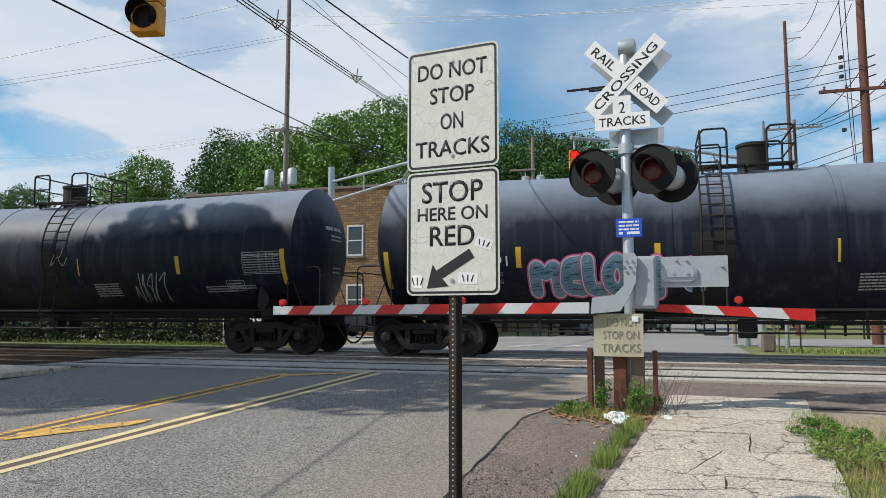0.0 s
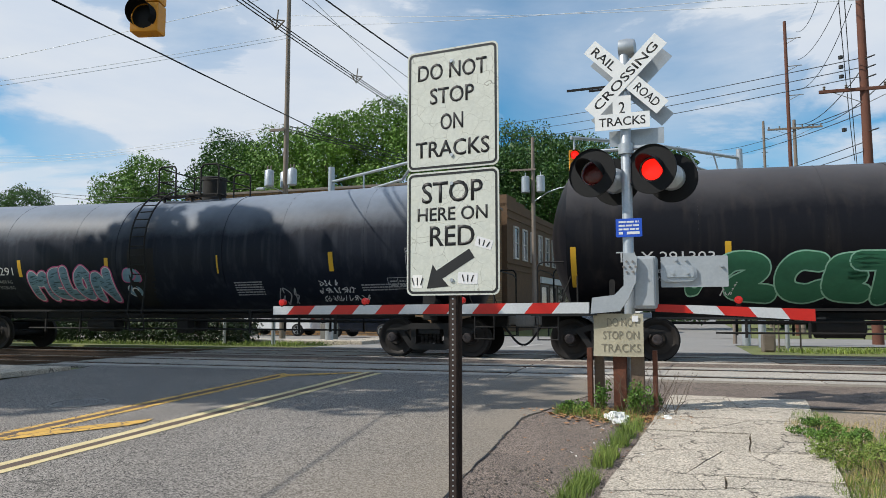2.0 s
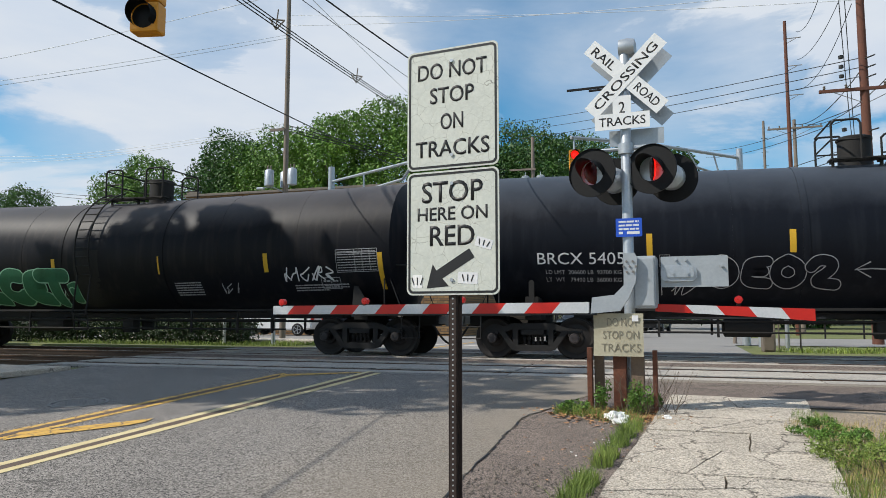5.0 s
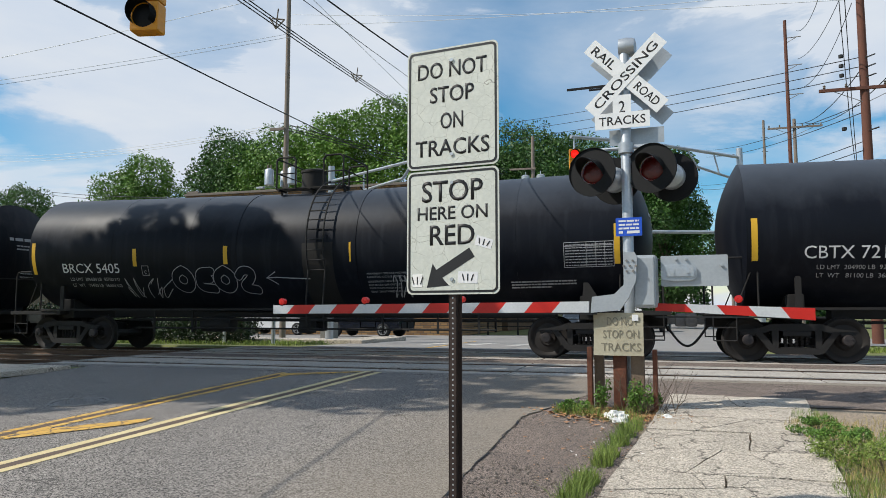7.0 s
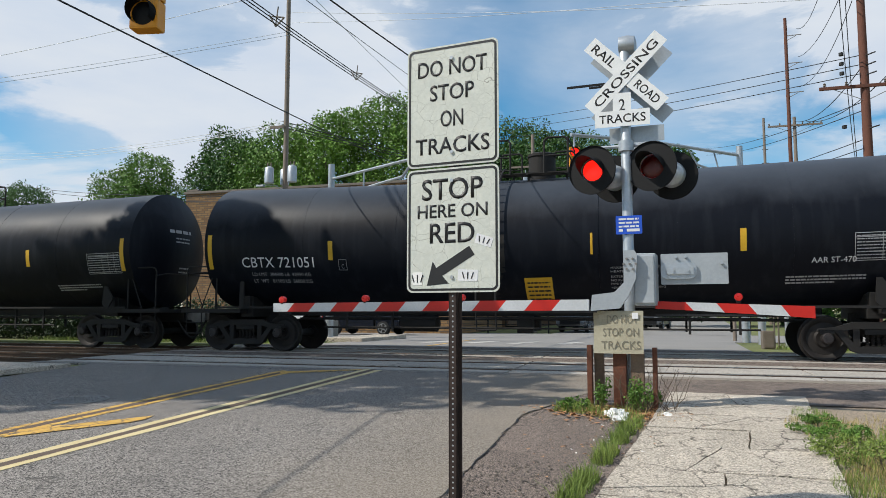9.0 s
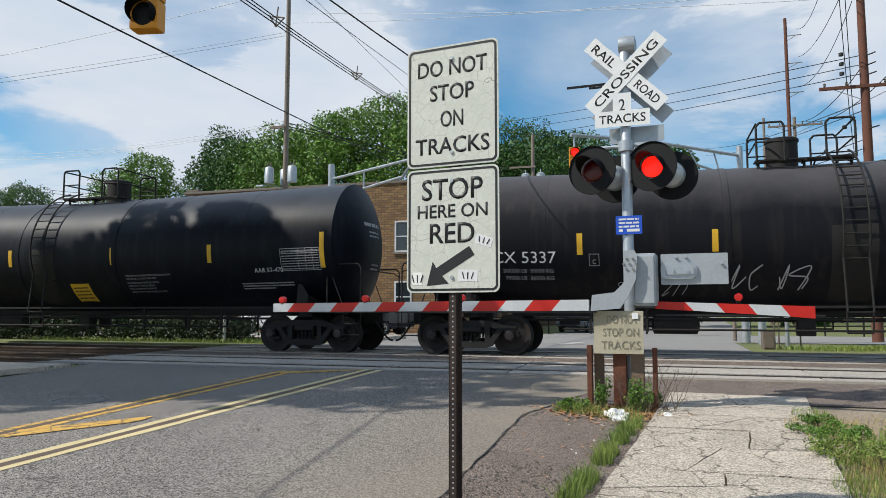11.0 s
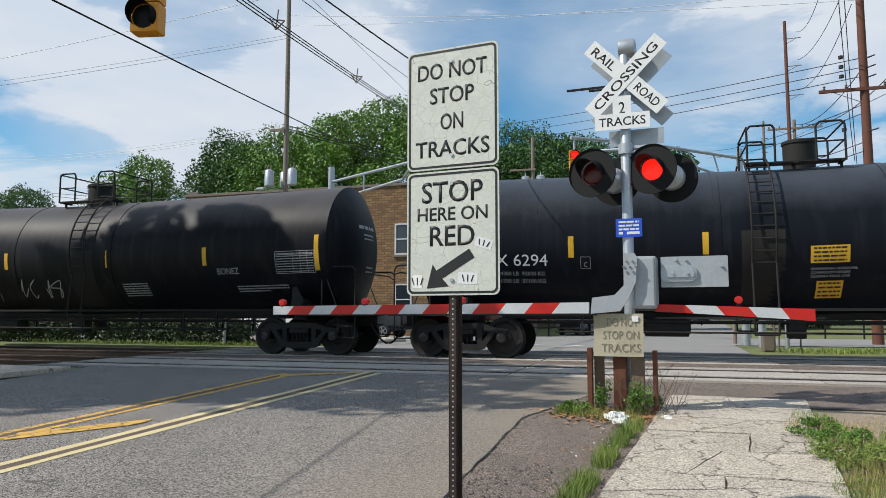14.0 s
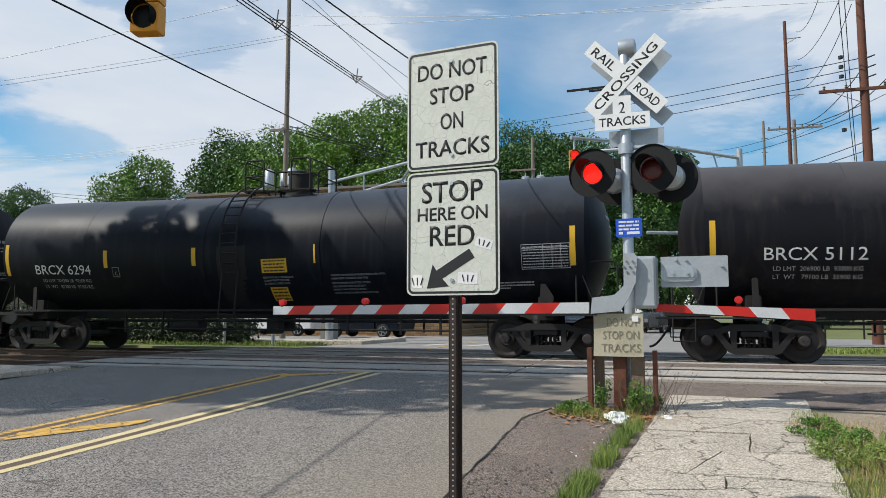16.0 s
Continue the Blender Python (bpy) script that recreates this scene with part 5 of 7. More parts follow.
y = -2.0
while y < 9.9:
    d = prand.uniform(0.75, 1.05)
    y2 = min(y + d, 10.05)
    polys = [[(-0.42, y), (1.22, y), (1.22, y2), (-0.42, y2)]]
    for _ in range(prand.choice((1, 2, 2))):
        k = max(range(len(polys)), key=lambda i: max(p[0] for p in polys[i]) - min(p[0] for p in polys[i]))
        poly = polys.pop(k)
        cx, cy = sum(p[0] for p in poly) / len(poly) + prand.uniform(-0.2, 0.2), sum(p[1] for p in poly) / len(poly)
        a = prand.choice((prand.uniform(0.9, 2.3), prand.uniform(0.9, 2.3), prand.uniform(-0.5, 0.5)))
        polys += split(poly, (cx, cy), (math.cos(a), math.sin(a)))
    for poly in polys:
        cx, cy = sum(p[0] for p in poly) / len(poly), sum(p[1] for p in poly) / len(poly)
        gap = 0.009
        shape = []
        for px, py in ragged(poly, prand):
            l = math.hypot(px - cx, py - cy)
            f = max(0.3, 1 - gap / max(l, 0.01))
            shape.append((cx + (px - cx) * f, cy + (py - cy) * f))
        dz, tx, ty = prand.uniform(-0.006, 0.006), prand.uniform(-0.008, 0.008), prand.uniform(-0.008, 0.008)
        n = len(shape)
        topv = [(px + (py - 5.2) * 0.12, py, lie(py) + 0.012 + dz + (px - cx) * tx + (py - cy) * ty) for px, py in shape]
        low = [(a, b, c - 0.07) for a, b, c in topv]
        faces = [tuple(range(n))] + [(i, n + i, n + (i + 1) % n, (i + 1) % n) for i in range(n)]
        ob = new("paving_piece", raw_mesh("paving_piece", topv + low, faces, "concrete"))
        ob.parent = footpath
    y = y2 + 0.008

# ragged joint between road and verge
bm = B()
jr = random.Random(3)
prev = None
for i in range(60):
    yy = 3.6 + i * 0.1
    xx = (-1.47 if yy < 8 else -1.47 + (yy - 8) * 0.32) + jr.uniform(-0.025, 0.025)
    w = jr.uniform(0.002, 0.011)
    cur = [bm.verts.new((xx - w, yy, lie(yy) + 0.003)), bm.verts.new((xx + w, yy, lie(yy) + 0.003))]
    if prev:
        bm.faces.new((prev[0], prev[1], cur[1], cur[0]))
    prev = cur
tagged(new("road_joint", mesh_of("road_joint", bm, M["sign_black"])), "dark open crack along the edge of the road", "road joint", kind="structure")
# pale pavement left of the road
bm = B()
cube(bm, (-12.2, 10.2, -0.02), (3.1, 1.5, 0.1), bevel=0.02)
tagged(new("pavement_left", mesh_of("pavement_left", bm, M["concrete"])), "pale concrete pavement slab beside the crossing", "pavement", kind="structure")
bm = B()
cube(bm, (-13.5, 23.6, -0.02), (7.4, 1.5, 0.16), bevel=0.03)
cube(bm, (-10.6, 25.4, -0.05), (1.4, 4.6, 0.16), bevel=0.03)
tagged(new("pavement_far", mesh_of("pavement_far", bm, M["concrete"])), "sunlit concrete kerb and pavement past the rails", "pavement", kind="structure")


# ---- grass, weeds, litter ----
def blades(name, spots, mat, label, seed, h=(0.06, 0.2), w=0.006):
    """Grass blades: spots = (x, y, rx, ry, count)."""
    r = np.random.default_rng(seed)
    verts, faces = [], []
    for x, y, rx, ry, n in spots:
        for _ in range(n):
            a, q = r.uniform(0, 6.283), r.uniform(0, 1) ** 0.5
            px, py = x + rx * q * math.cos(a), y + ry * q * math.sin(a)
            hh, b = r.uniform(*h), r.uniform(0, 6.283)
            lx, ly = r.normal(0, 0.35) * hh, r.normal(0, 0.35) * hh
            dx, dy = w * math.cos(b), w * math.sin(b)
            z = lie(py) - 0.02
            k = len(verts)
            mx, my, mz = px + lx * 0.4, py + ly * 0.4, z + hh * 0.65
            verts += [(px - dx, py - dy, z), (px + dx, py + dy, z), (mx + dx * 0.75, my + dy * 0.75, mz), (mx - dx * 0.75, my - dy * 0.75, mz), (px + lx, py + ly, z + hh)]
            faces += [(k, k + 1, k + 2, k + 3), (k + 3, k + 2, k + 4)]
    return tagged(new(name, raw_mesh(name, verts, faces, mat)), label, "grass", kind="stuff")


def weed(x, y, h, w, seed, mat="leaf_c", n=260, leaf=0.03):
    r = random.Random(seed)
    ob = thing("weed_plant", pose(x, y, lie(y) - 0.01), "low green leafy weed growing in the verge", "plant", "weeds in the verge")
    bm, blobs = B(), []
    for i in range(7):
        a, rr = r.uniform(0, 6.28), w * r.uniform(0.2, 1.0)
        c = (rr * math.cos(a), rr * math.sin(a), h * r.uniform(0.4, 0.9))
        rod(bm, (rr * 0.2 * math.cos(a), rr * 0.2 * math.sin(a), 0), c, 0.004, 0.002, seg=5)
        blobs.append((*c, w * 0.42, w * 0.42, h * 0.35))
    part("stem", bm, "bark", ob)
    piece("foliage", crown("foliage", blobs, n, leaf, mat, seed), ob, Matrix())
    return ob


blades("grass", [(-0.56 + 0.12 * (v - 5.2), v, 0.09, 0.14, 300) for v in (4.95, 5.25, 5.5, 6.1, 6.4, 6.9, 7.3)] + [(-0.9, 8.4, 0.28, 0.2, 420), (-0.45, 8.15, 0.3, 0.2, 160), (-0.25, 7.7, 0.1, 0.25, 200)], "grass", "green grass growing along the footpath edge", 5, (0.05, 0.18), 0.0026)
blades("grass", [(1.55 + 0.15 * i, 6.2 + 0.3 * i, 0.3, 0.4, 300) for i in range(8)] + [(2.6, 6.0, 0.7, 0.8, 500), (1.45, 5.7, 0.3, 0.4, 700), (1.6, 8.5, 0.22, 0.5, 500), (2.4, 5.2, 0.5, 0.5, 200)], "grass", "mixed green grass beside the footpath", 6, (0.03, 0.11), 0.0025)
blades("dry_grass", [(1.9, 5.9, 0.6, 0.6, 1500), (1.6, 7.9, 0.4, 0.6, 900), (1.7, 6.6, 0.3, 0.5, 600), (2.4, 8.2, 0.5, 0.5, 300), (-0.4, 8.3, 0.5, 0.3, 160)], "dry_grass", "straw-coloured dry grass beside the footpath", 7, (0.03, 0.12), 0.0025)
blades("grass", [(4.5 + i * 1.3, 21.8 + (i % 3) * 0.6, 1.3, 1.0, 500) for i in range(9)] + [(-21 + i * 1.3, 20.6, 1.2, 0.3, 200) for i in range(8)] + [(-13.4 + i, 22.2, 0.7, 0.5, 250) for i in range(3)], "grass", "sunlit grass past the railway", 8, (0.04, 0.17), 0.01)
for i, (x, y, h, w) in enumerate([(1.75, 6.9, 0.3, 0.28), (2.1, 7.0, 0.34, 0.32), (2.45, 7.1, 0.3, 0.3), (1.55, 7.3, 0.22, 0.24), (2.3, 6.6, 0.26, 0.3), (1.75, 7.9, 0.2, 0.22), (2.7, 7.5, 0.28, 0.28), (1.65, 8.6, 0.16, 0.2), (2.9, 6.9, 0.3, 0.3), (2.2, 7.6, 0.3, 0.3), (2.5, 6.2, 0.2, 0.3), (1.5, 8.1, 0.15, 0.2)]):
    weed(x - 0.08, y - 0.6, h * 0.72, w, 40 + i, "leaf_a" if i % 3 else "grass", 1500, 0.012)
for i, (x, y, h, w) in enumerate([(-0.62, 8.62, 0.34, 0.1), (-0.18, 8.42, 0.36, 0.14), (-0.28, 8.5, 0.24, 0.12), (-0.95, 8.42, 0.13, 0.16), (-0.05, 8.75, 0.2, 0.12)]):
    weed(x, y, h, w, 60 + i, "leaf_a", 420, 0.02)
# dry twigs round the posts
twigs = thing("dry_twigs", pose(-0.05, 8.62, lie(8.62)), "bare grey-brown dry twigs beside the guard posts", "twigs")
tr_rand = random.Random(8)
bm = B()
for i in range(34):
    a = tr_rand.uniform(0, 6.28)
    p = Vector((tr_rand.uniform(-0.35, 0.25), tr_rand.uniform(-0.2, 0.15), 0))
    for k in range(3):
        q = p + Vector((0.1 * math.cos(a) + tr_rand.uniform(-0.06, 0.06), 0.05 * math.sin(a), tr_rand.uniform(0.08, 0.22)))
        rod(bm, p, q, 0.004 - 0.001 * k, seg=4)
        p = q
part("twig", bm, "bark", twigs)


def scraps(name, n, xr, yr, size, mat, label, seed):
    r = np.random.default_rng(seed)
    verts, faces = [], []
    for _ in range(n):
        x, y = r.normal((xr[0] + xr[1]) / 2, (xr[1] - xr[0]) / 3), r.normal((yr[0] + yr[1]) / 2, (yr[1] - yr[0]) / 3)
        s, a = size * r.uniform(0.4, 1.3), r.uniform(0, 6.28)
        k = len(verts)
        for u, v, e in ((-1, -0.5, 0), (1, -0.4, 1), (0.9, 0.5, 0.3), (-0.8, 0.6, 1)):
            verts.append((x + s * (u * math.cos(a) - v * math.sin(a)), y + s * (u * math.sin(a) + v * math.cos(a)), lie(y) + 0.006 + e * s * r.uniform(0.1, 0.6)))
        faces += [(k, k + 1, k + 2), (k, k + 2, k + 3)]
    return tagged(new(name, raw_mesh(name, verts, faces, mat)), label, name.replace("_", " "), kind="stuff")


scraps("fallen_leaves", 900, (-0.95, 0.25), (8.0, 8.75), 0.03, "leaf_litter", "dry brown leaves scattered round the mast foot", 3)
scraps("fallen_leaves", 110, (-1.2, 0.1), (5.2, 8.2), 0.016, "leaf_litter", "dry brown leaves scattered on the verge", 4)
scraps("paper_scraps", 40, (-0.9, 0.0), (6.2, 8.2), 0.018, "litter", "small white scraps of litter on the verge", 5)
stones("pebbles", 700, (-1.4, -0.4), (3.8, 6.0), lambda x, y: lie(y) + 0.004, 0.011, "ballast", "loose stones on the rough asphalt verge")
for x, y, s in ((-0.45, 8.12, 0.11), (-0.38, 7.9, 0.08), (0.1, 8.25, 0.05)):
    bag = thing("litter_paper", pose(x, y, lie(y) + 0.02), "crumpled white paper litter on the ground", "litter")
    bm = B()
    bmesh.ops.create_icosphere(bm, subdivisions=3, radius=s)
    for v in bm.verts:
        n = noise.noise(v.co * 22) * 0.5 + noise.noise(v.co * 60) * 0.3
        v.co = Vector((v.co.x * (1.1 + n), v.co.y * (0.9 + n), max(-0.02, v.co.z * (0.55 + n * 0.9))))
    part("sheet_of_paper", bm, "litter", bag)


# ---- writing on the tank cars ----
def stroke(pts, w):
    """A painted stroke through pts in x, z."""
    bm = B()
    prev = None
    for i, (x, z) in enumerate(pts):
        a, b = pts[max(0, i - 1)], pts[min(len(pts) - 1, i + 1)]
        dx, dz = b[0] - a[0], b[1] - a[1]
        l = max(1e-6, math.hypot(dx, dz))
        nx, nz = -dz / l * w / 2, dx / l * w / 2
        cur = (bm.verts.new((x + nx, 0, z + nz)), bm.verts.new((x - nx, 0, z - nz)))
        if prev:
            bm.faces.new((prev[0], prev[1], cur[1], cur[0]))
        prev = cur
    return bm


def scrawl(car, cx, cz, w, h, seed, mat="decal_grey", loops=5, thick=0.022):
    """An unreadable spray-painted tag of loops and strokes."""
    r = random.Random(seed)
    bm = B()
    for k in range(loops):
        x0, g = -w / 2 + w * (k + 0.5) / loops, w / loops * 0.62
        knots = [(x0 + g * r.uniform(-1, 1) + 0.12 * h * q, h * 0.5 * q) for q in r.choice(((-1, 1, -0.9, 0.2), (1, -1, 0.1, -0.8), (0.9, 0.1, -0.2, -1, 0.1), (-1, 0.9, 0.2, 0.0, -1), (0.4, 1, 0.2, -1, -0.6)))]
        knots = [knots[0]] + knots + [knots[-1]]
        pts = []
        for a, b, c, d in zip(knots, knots[1:], knots[2:], knots[3:]):
            for i in range(6):
                f = i / 6
                pts.append(tuple(0.5 * (2 * b[n] + (c[n] - a[n]) * f + (2 * a[n] - 5 * b[n] + 4 * c[n] - d[n]) * f * f + (3 * b[n] - a[n] - 3 * c[n] + d[n]) * f ** 3) for n in (0, 1)))
        s = stroke(pts, thick)
        me = bpy.data.meshes.new("tmp")
        s.to_mesh(me), s.free()
        bm.from_mesh(me)
        bpy.data.meshes.remove(me)
    return part("graffiti_tag", on_tank(bm, cx, cz, 0.006), mat, car, "spray-painted graffiti scrawl")


def fat(lines, w):
    """Fat rounded strokes through each line of points in x, z."""
    bm = B()
    for pts in lines:
        for (xa, za), (xb, zb) in zip(pts, pts[1:]):
            l = max(1e-6, math.hypot(xb - xa, zb - za))
            nx, nz = -(zb - za) / l * w / 2, (xb - xa) / l * w / 2
            bm.faces.new([bm.verts.new((x, 0, z)) for x, z in ((xa + nx, za + nz), (xb + nx, zb + nz), (xb - nx, zb - nz), (xa - nx, za - nz))])
        for x, z in pts:
            bm.faces.new([bm.verts.new((x + w / 2 * math.cos(radians(a)), 0, z + w / 2 * math.sin(radians(a)))) for a in range(0, 360, 30)])
    return bm


FAT = {"M": [[(0.02, 0.0), (0.0, 0.85), (0.27, 0.4), (0.55, 0.85), (0.6, 0.0)]], "E": [[(0.95, 0.85), (0.3, 0.82), (0.2, 0.5), (0.8, 0.5)], [(0.2, 0.5), (0.15, 0.1), (0.95, 0.05)]],
       "L": [[(0.1, 0.9), (0.12, 0.25), (0.3, 0.03), (0.9, 0.08)]], "O": [[(0.5, 0.92), (0.85, 0.7), (0.88, 0.25), (0.5, 0.0), (0.12, 0.25), (0.15, 0.7), (0.5, 0.92)]],
       "N": [[(0.05, 0.0), (0.08, 0.9), (0.8, 0.1)], [(0.85, 0.0), (0.78, 0.85)]], "Z": [[(0.05, 0.65), (0.3, 0.92), (0.8, 0.85), (0.8, 0.55), (0.1, 0.1), (0.95, 0.02)]],
       "C": [[(0.85, 0.85), (0.4, 0.92), (0.1, 0.55), (0.15, 0.12), (0.6, 0.0), (0.9, 0.15)]], "T": [[(0.0, 0.88), (1.0, 0.88)], [(0.55, 0.88), (0.5, 0.0)]]}


def rounded_off(pts):
    """The line with its corners cut twice."""
    for _ in range(2):
        cut = [pts[0]]
        for a, b in zip(pts, pts[1:]):
            cut += [(a[0] * 0.75 + b[0] * 0.25, a[1] * 0.75 + b[1] * 0.25), (a[0] * 0.25 + b[0] * 0.75, a[1] * 0.25 + b[1] * 0.75)]
        pts = cut + [pts[-1]]
    return pts


def bubble_letters(car, letters, z0, height, w, coats, hatch, label):
    """Bubble graffiti: letters = (sign, x, width); coats = (material, extra width) from the rim inwards."""
    r = random.Random(17)
    for n, (sign, x, wide) in enumerate(letters):
        lines = [[(x + px * wide, z0 + w / 2 + pz * (height - w)) for px, pz in rounded_off(line)] for line in FAT[sign]]
        for c, (m, extra) in enumerate(coats):
            part("graffiti_shape", on_tank(fat([[(a, b - z0) for a, b in line] for line in lines], w + extra), 0, z0, 0.005 + 0.0035 * n + 0.0011 * c), m, car, label if c == 0 else "")
        bm = B()
        for line in lines:
            for (xa, za), (xb, zb) in zip(line, line[1:]):
                for k in range(int(math.hypot(xb - xa, zb - za) / 0.075 + r.random())):
                    f, half = r.random(), w * r.uniform(0.2, 0.42)
                    cx, cz = xa + (xb - xa) * f, za + (zb - za) * f - z0
                    t = 0.009
                    bm.faces.new([bm.verts.new((cx + u * half, 0, cz + v * t + u * 0.012)) for u, v in ((-1, -1), (1, -1), (1, 1), (-1, 1))])
        part("graffiti_line", on_tank(bm, 0, z0, 0.0035 * n + 0.0084), hatch, car)


def blob_letter(car, cx, cz, rx, rz, seed, fill, edge):
    """One fat bubble shape with an outline."""
    r = random.Random(seed)
    k = [r.uniform(-0.16, 0.16) for _ in range(4)]
    out = []
    for i in range(36):
        a = 2 * math.pi * i / 36
        q = 1 + k[0] * math.cos(2 * a + k[1] * 9) + k[2] * math.cos(3 * a + k[3] * 9)
        p = 0.72
        out.append((rx * q * math.copysign(abs(math.cos(a)) ** p, math.cos(a)), rz * q * math.copysign(abs(math.sin(a)) ** p, math.sin(a))))
    for s, lift, m in ((1.0, 0.006, edge), (0.9, 0.009, fill)):
        bm = B()
        bm.faces.new([bm.verts.new((x * s, 0, z * s)) for x, z in out])
        part("graffiti_shape", on_tank(bm, cx, cz, lift), m, car, "fat spray-painted bubble shape")
    a0 = r.uniform(0, 6)
    part("graffiti_line", on_tank(stroke([(rx * 0.45 * math.cos(a0 + i / 5), rz * 0.5 * math.sin(a0 + i / 5)) for i in range(18)], 0.03), cx, cz, 0.012), edge, car)


def framed(car, cx, cz, w, h, seed):
    bm = bars([(-w * 0.4, h * 0.12, w * 0.35, h * 0.14), (w * 0.08, h * 0.12, w * 0.3, h * 0.14), (-w * 0.4, -h * 0.25, w * 0.35, h * 0.14), (w * 0.08, -h * 0.25, w * 0.3, h * 0.14)], seed)
    for x, z, a, b in ((0, h / 2, w, 0.014), (0, -h / 2, w, 0.014), (-w / 2, 0, 0.014, h), (w / 2, 0, 0.014, h), (0, 0, 0.012, h)):
        bm.faces.new([bm.verts.new(p) for p in ((x - a / 2, 0, z - b / 2), (x + a / 2, 0, z - b / 2), (x + a / 2, 0, z + b / 2), (x - a / 2, 0, z + b / 2))])
    part("data_panel", on_tank(bm, cx, cz), "decal_grey", car)


def head_print(car, seed):
    """Unreadable print on the dished end."""
    bm = bars([(-0.5, 0.45, 0.9, 0.09), (-0.3, 0.28, 0.6, 0.04), (-0.3, 0.18, 0.6, 0.04), (-0.1, -0.55, 0.5, 0.04), (-0.1, -0.66, 0.5, 0.04)], seed)
    for v in bm.verts:
        y, z = v.co.x + 0.0, v.co.z
        s = math.hypot(y, z) / TANK_R
        v.co = Vector((8.05 + 0.48 * (1 - s * s) + 0.012, y, TANK_Z + z))
    part("end_print", bm, "decal_grey", car)


for k, car in enumerate(train):
    head_print(car, 70 + k)
c0, c1, c2, c3, c4, c5, c6, c7 = train
scrawl(c0, 3.8, 1.8, 0.95, 0.75, 1, "decal_grey", 5, 0.025)
scrawl(c0, 1.0, 2.7, 0.5, 0.5, 2, "decal_grey", 2, 0.02)
scrawl(c0, -5.0, 1.9, 1.6, 0.7, 9, "decal_grey", 5, 0.025)
framed(c0, 6.35, 1.78, 0.5, 0.24, 1)
bubble_letters(c1, [("M", -4.42, 0.85), ("E", -3.8, 0.42), ("L", -3.3, 0.42), ("O", -2.9, 0.52), ("N", -2.3, 0.6)], 1.48, 0.98, 0.235, (("paint_pink", 0.13), ("decal_white", 0.06), ("paint_teal", 0.02)), "paint_deep", "pink-edged pale blue bubble graffiti letter")
blob_letter(c1, -1.05, 2.15, 0.3, 0.2, 5, "paint_teal", "paint_pink")
blob_letter(c1, -1.05, 1.75, 0.22, 0.16, 6, "paint_teal", "decal_white")
for cx, cz, w in ((4.6, 1.84, 0.5), (4.8, 1.66, 0.95), (4.95, 1.47, 1.25)):
    scrawl(c1, cx, cz, w, 0.13, int(cz * 100), "decal_white", int(w * 9), 0.02)
scrawl(c1, 3.4, 1.55, 0.6, 0.4, 3, "decal_grey", 3, 0.03)
framed(c1, 6.4, 1.78, 0.5, 0.26, 2)
for x, z, rx, rz, n in ((-5.42, 1.78, 0.22, 0.3, 1), (-1.35, 1.72, 0.26, 0.28, 8)):
    blob_letter(c2, x, z, rx, rz, n, "paint_green", "paint_mint")
bubble_letters(c2, [("Z", -4.95, 1.0), ("C", -3.8, 0.85), ("E", -2.95, 0.7), ("T", -2.35, 0.85)], 1.32, 1.12, 0.36, (("paint_mint", 0.06), ("paint_green", 0.0)), "paint_green", "green bubble graffiti letter with a mint outline")
scrawl(c2, -4.75, 1.62, 0.3, 0.3, 12, "decal_white", 2, 0.022)
scrawl(c2, -1.9, 1.62, 0.6, 0.34, 13, "decal_white", 3, 0.022)
scrawl(c2, 5.9, 2.04, 1.4, 0.34, 21, "decal_white", 6, 0.035)
scrawl(c2, 3.6, 1.75, 0.5, 0.25, 22, "decal_grey", 3, 0.025)
framed(c2, 6.45, 1.8, 0.5, 0.26, 3)
bubble_letters(c3, [("O", -3.45, 0.62), ("E", -2.75, 0.5), ("O", -2.2, 0.62), ("Z", -1.5, 0.5)], 1.62, 0.74, 0.2, (("decal_grey", 0.036), ("tank_black", 0.0)), "tank_black", "outlined bubble graffiti letter")
scrawl(c3, -4.3, 1.75, 1.5, 0.5, 32, "decal_grey", 5, 0.02)
part("graffiti_line", on_tank(stroke([(-0.6, 0.0), (-0.3, 0.02), (0.1, 0.0), (0.6, -0.03)], 0.025), -0.1, 2.02, 0.007), "decal_grey", c3)
part("graffiti_line", on_tank(stroke([(0.25, 0.14), (0.0, 0.0), (0.28, -0.16)], 0.025), -0.68, 2.03, 0.007), "decal_grey", c3)
scrawl(c3, 2.85, 1.75, 0.5, 0.5, 33, "decal_grey", 4, 0.02)
part("placard", on_tank(patch(0.62, 0.48), 0.42, 1.66, 0.006), "decal_yellow", c4, "yellow notice with small print")
part("placard_print", on_tank(bars([(-0.25, 0.15 - 0.09 * i, 0.5, 0.035) for i in range(5)], 4), 0.42, 1.62, 0.009), "sign_black", c4)
words(c4, "AAR ST-470", 6.3, 2.08, 0.8, 0.11)
scrawl(c5, -3.1, 1.7, 1.5, 0.5, 41, "decal_grey", 6, 0.014)
scrawl(c5, -0.75, 1.84, 1.45, 0.5, 42, "decal_grey", 4, 0.026)
words(c5, "BONEZ", 5.3, 2.15, 0.62, 0.16, "decal_grey", "graffiti_letters")
for cx, cz, w, h in ((0.5, 2.34, 0.7, 0.34), (0.52, 1.65, 0.48, 0.34)):
    part("placard", on_tank(patch(w, h), cx, cz, 0.006), "decal_yellow", c6, "yellow notice with small print")
    part("placard_print", on_tank(bars([(-w * 0.42, h * 0.3 - 0.08 * i, w * 0.84, 0.035) for i in range(4)], 4), cx, cz, 0.009), "sign_black", c6)
NOTE = ("MAXIMUM OPERATING PRESSURE FOR", "HEATER COILS 150 PSI", "EXTERIOR HEATER PIPES", "NO INLET OR OUTLET", "PIPE CAPS REQUIRED", "VENT TANK WHEN UNLOADING")
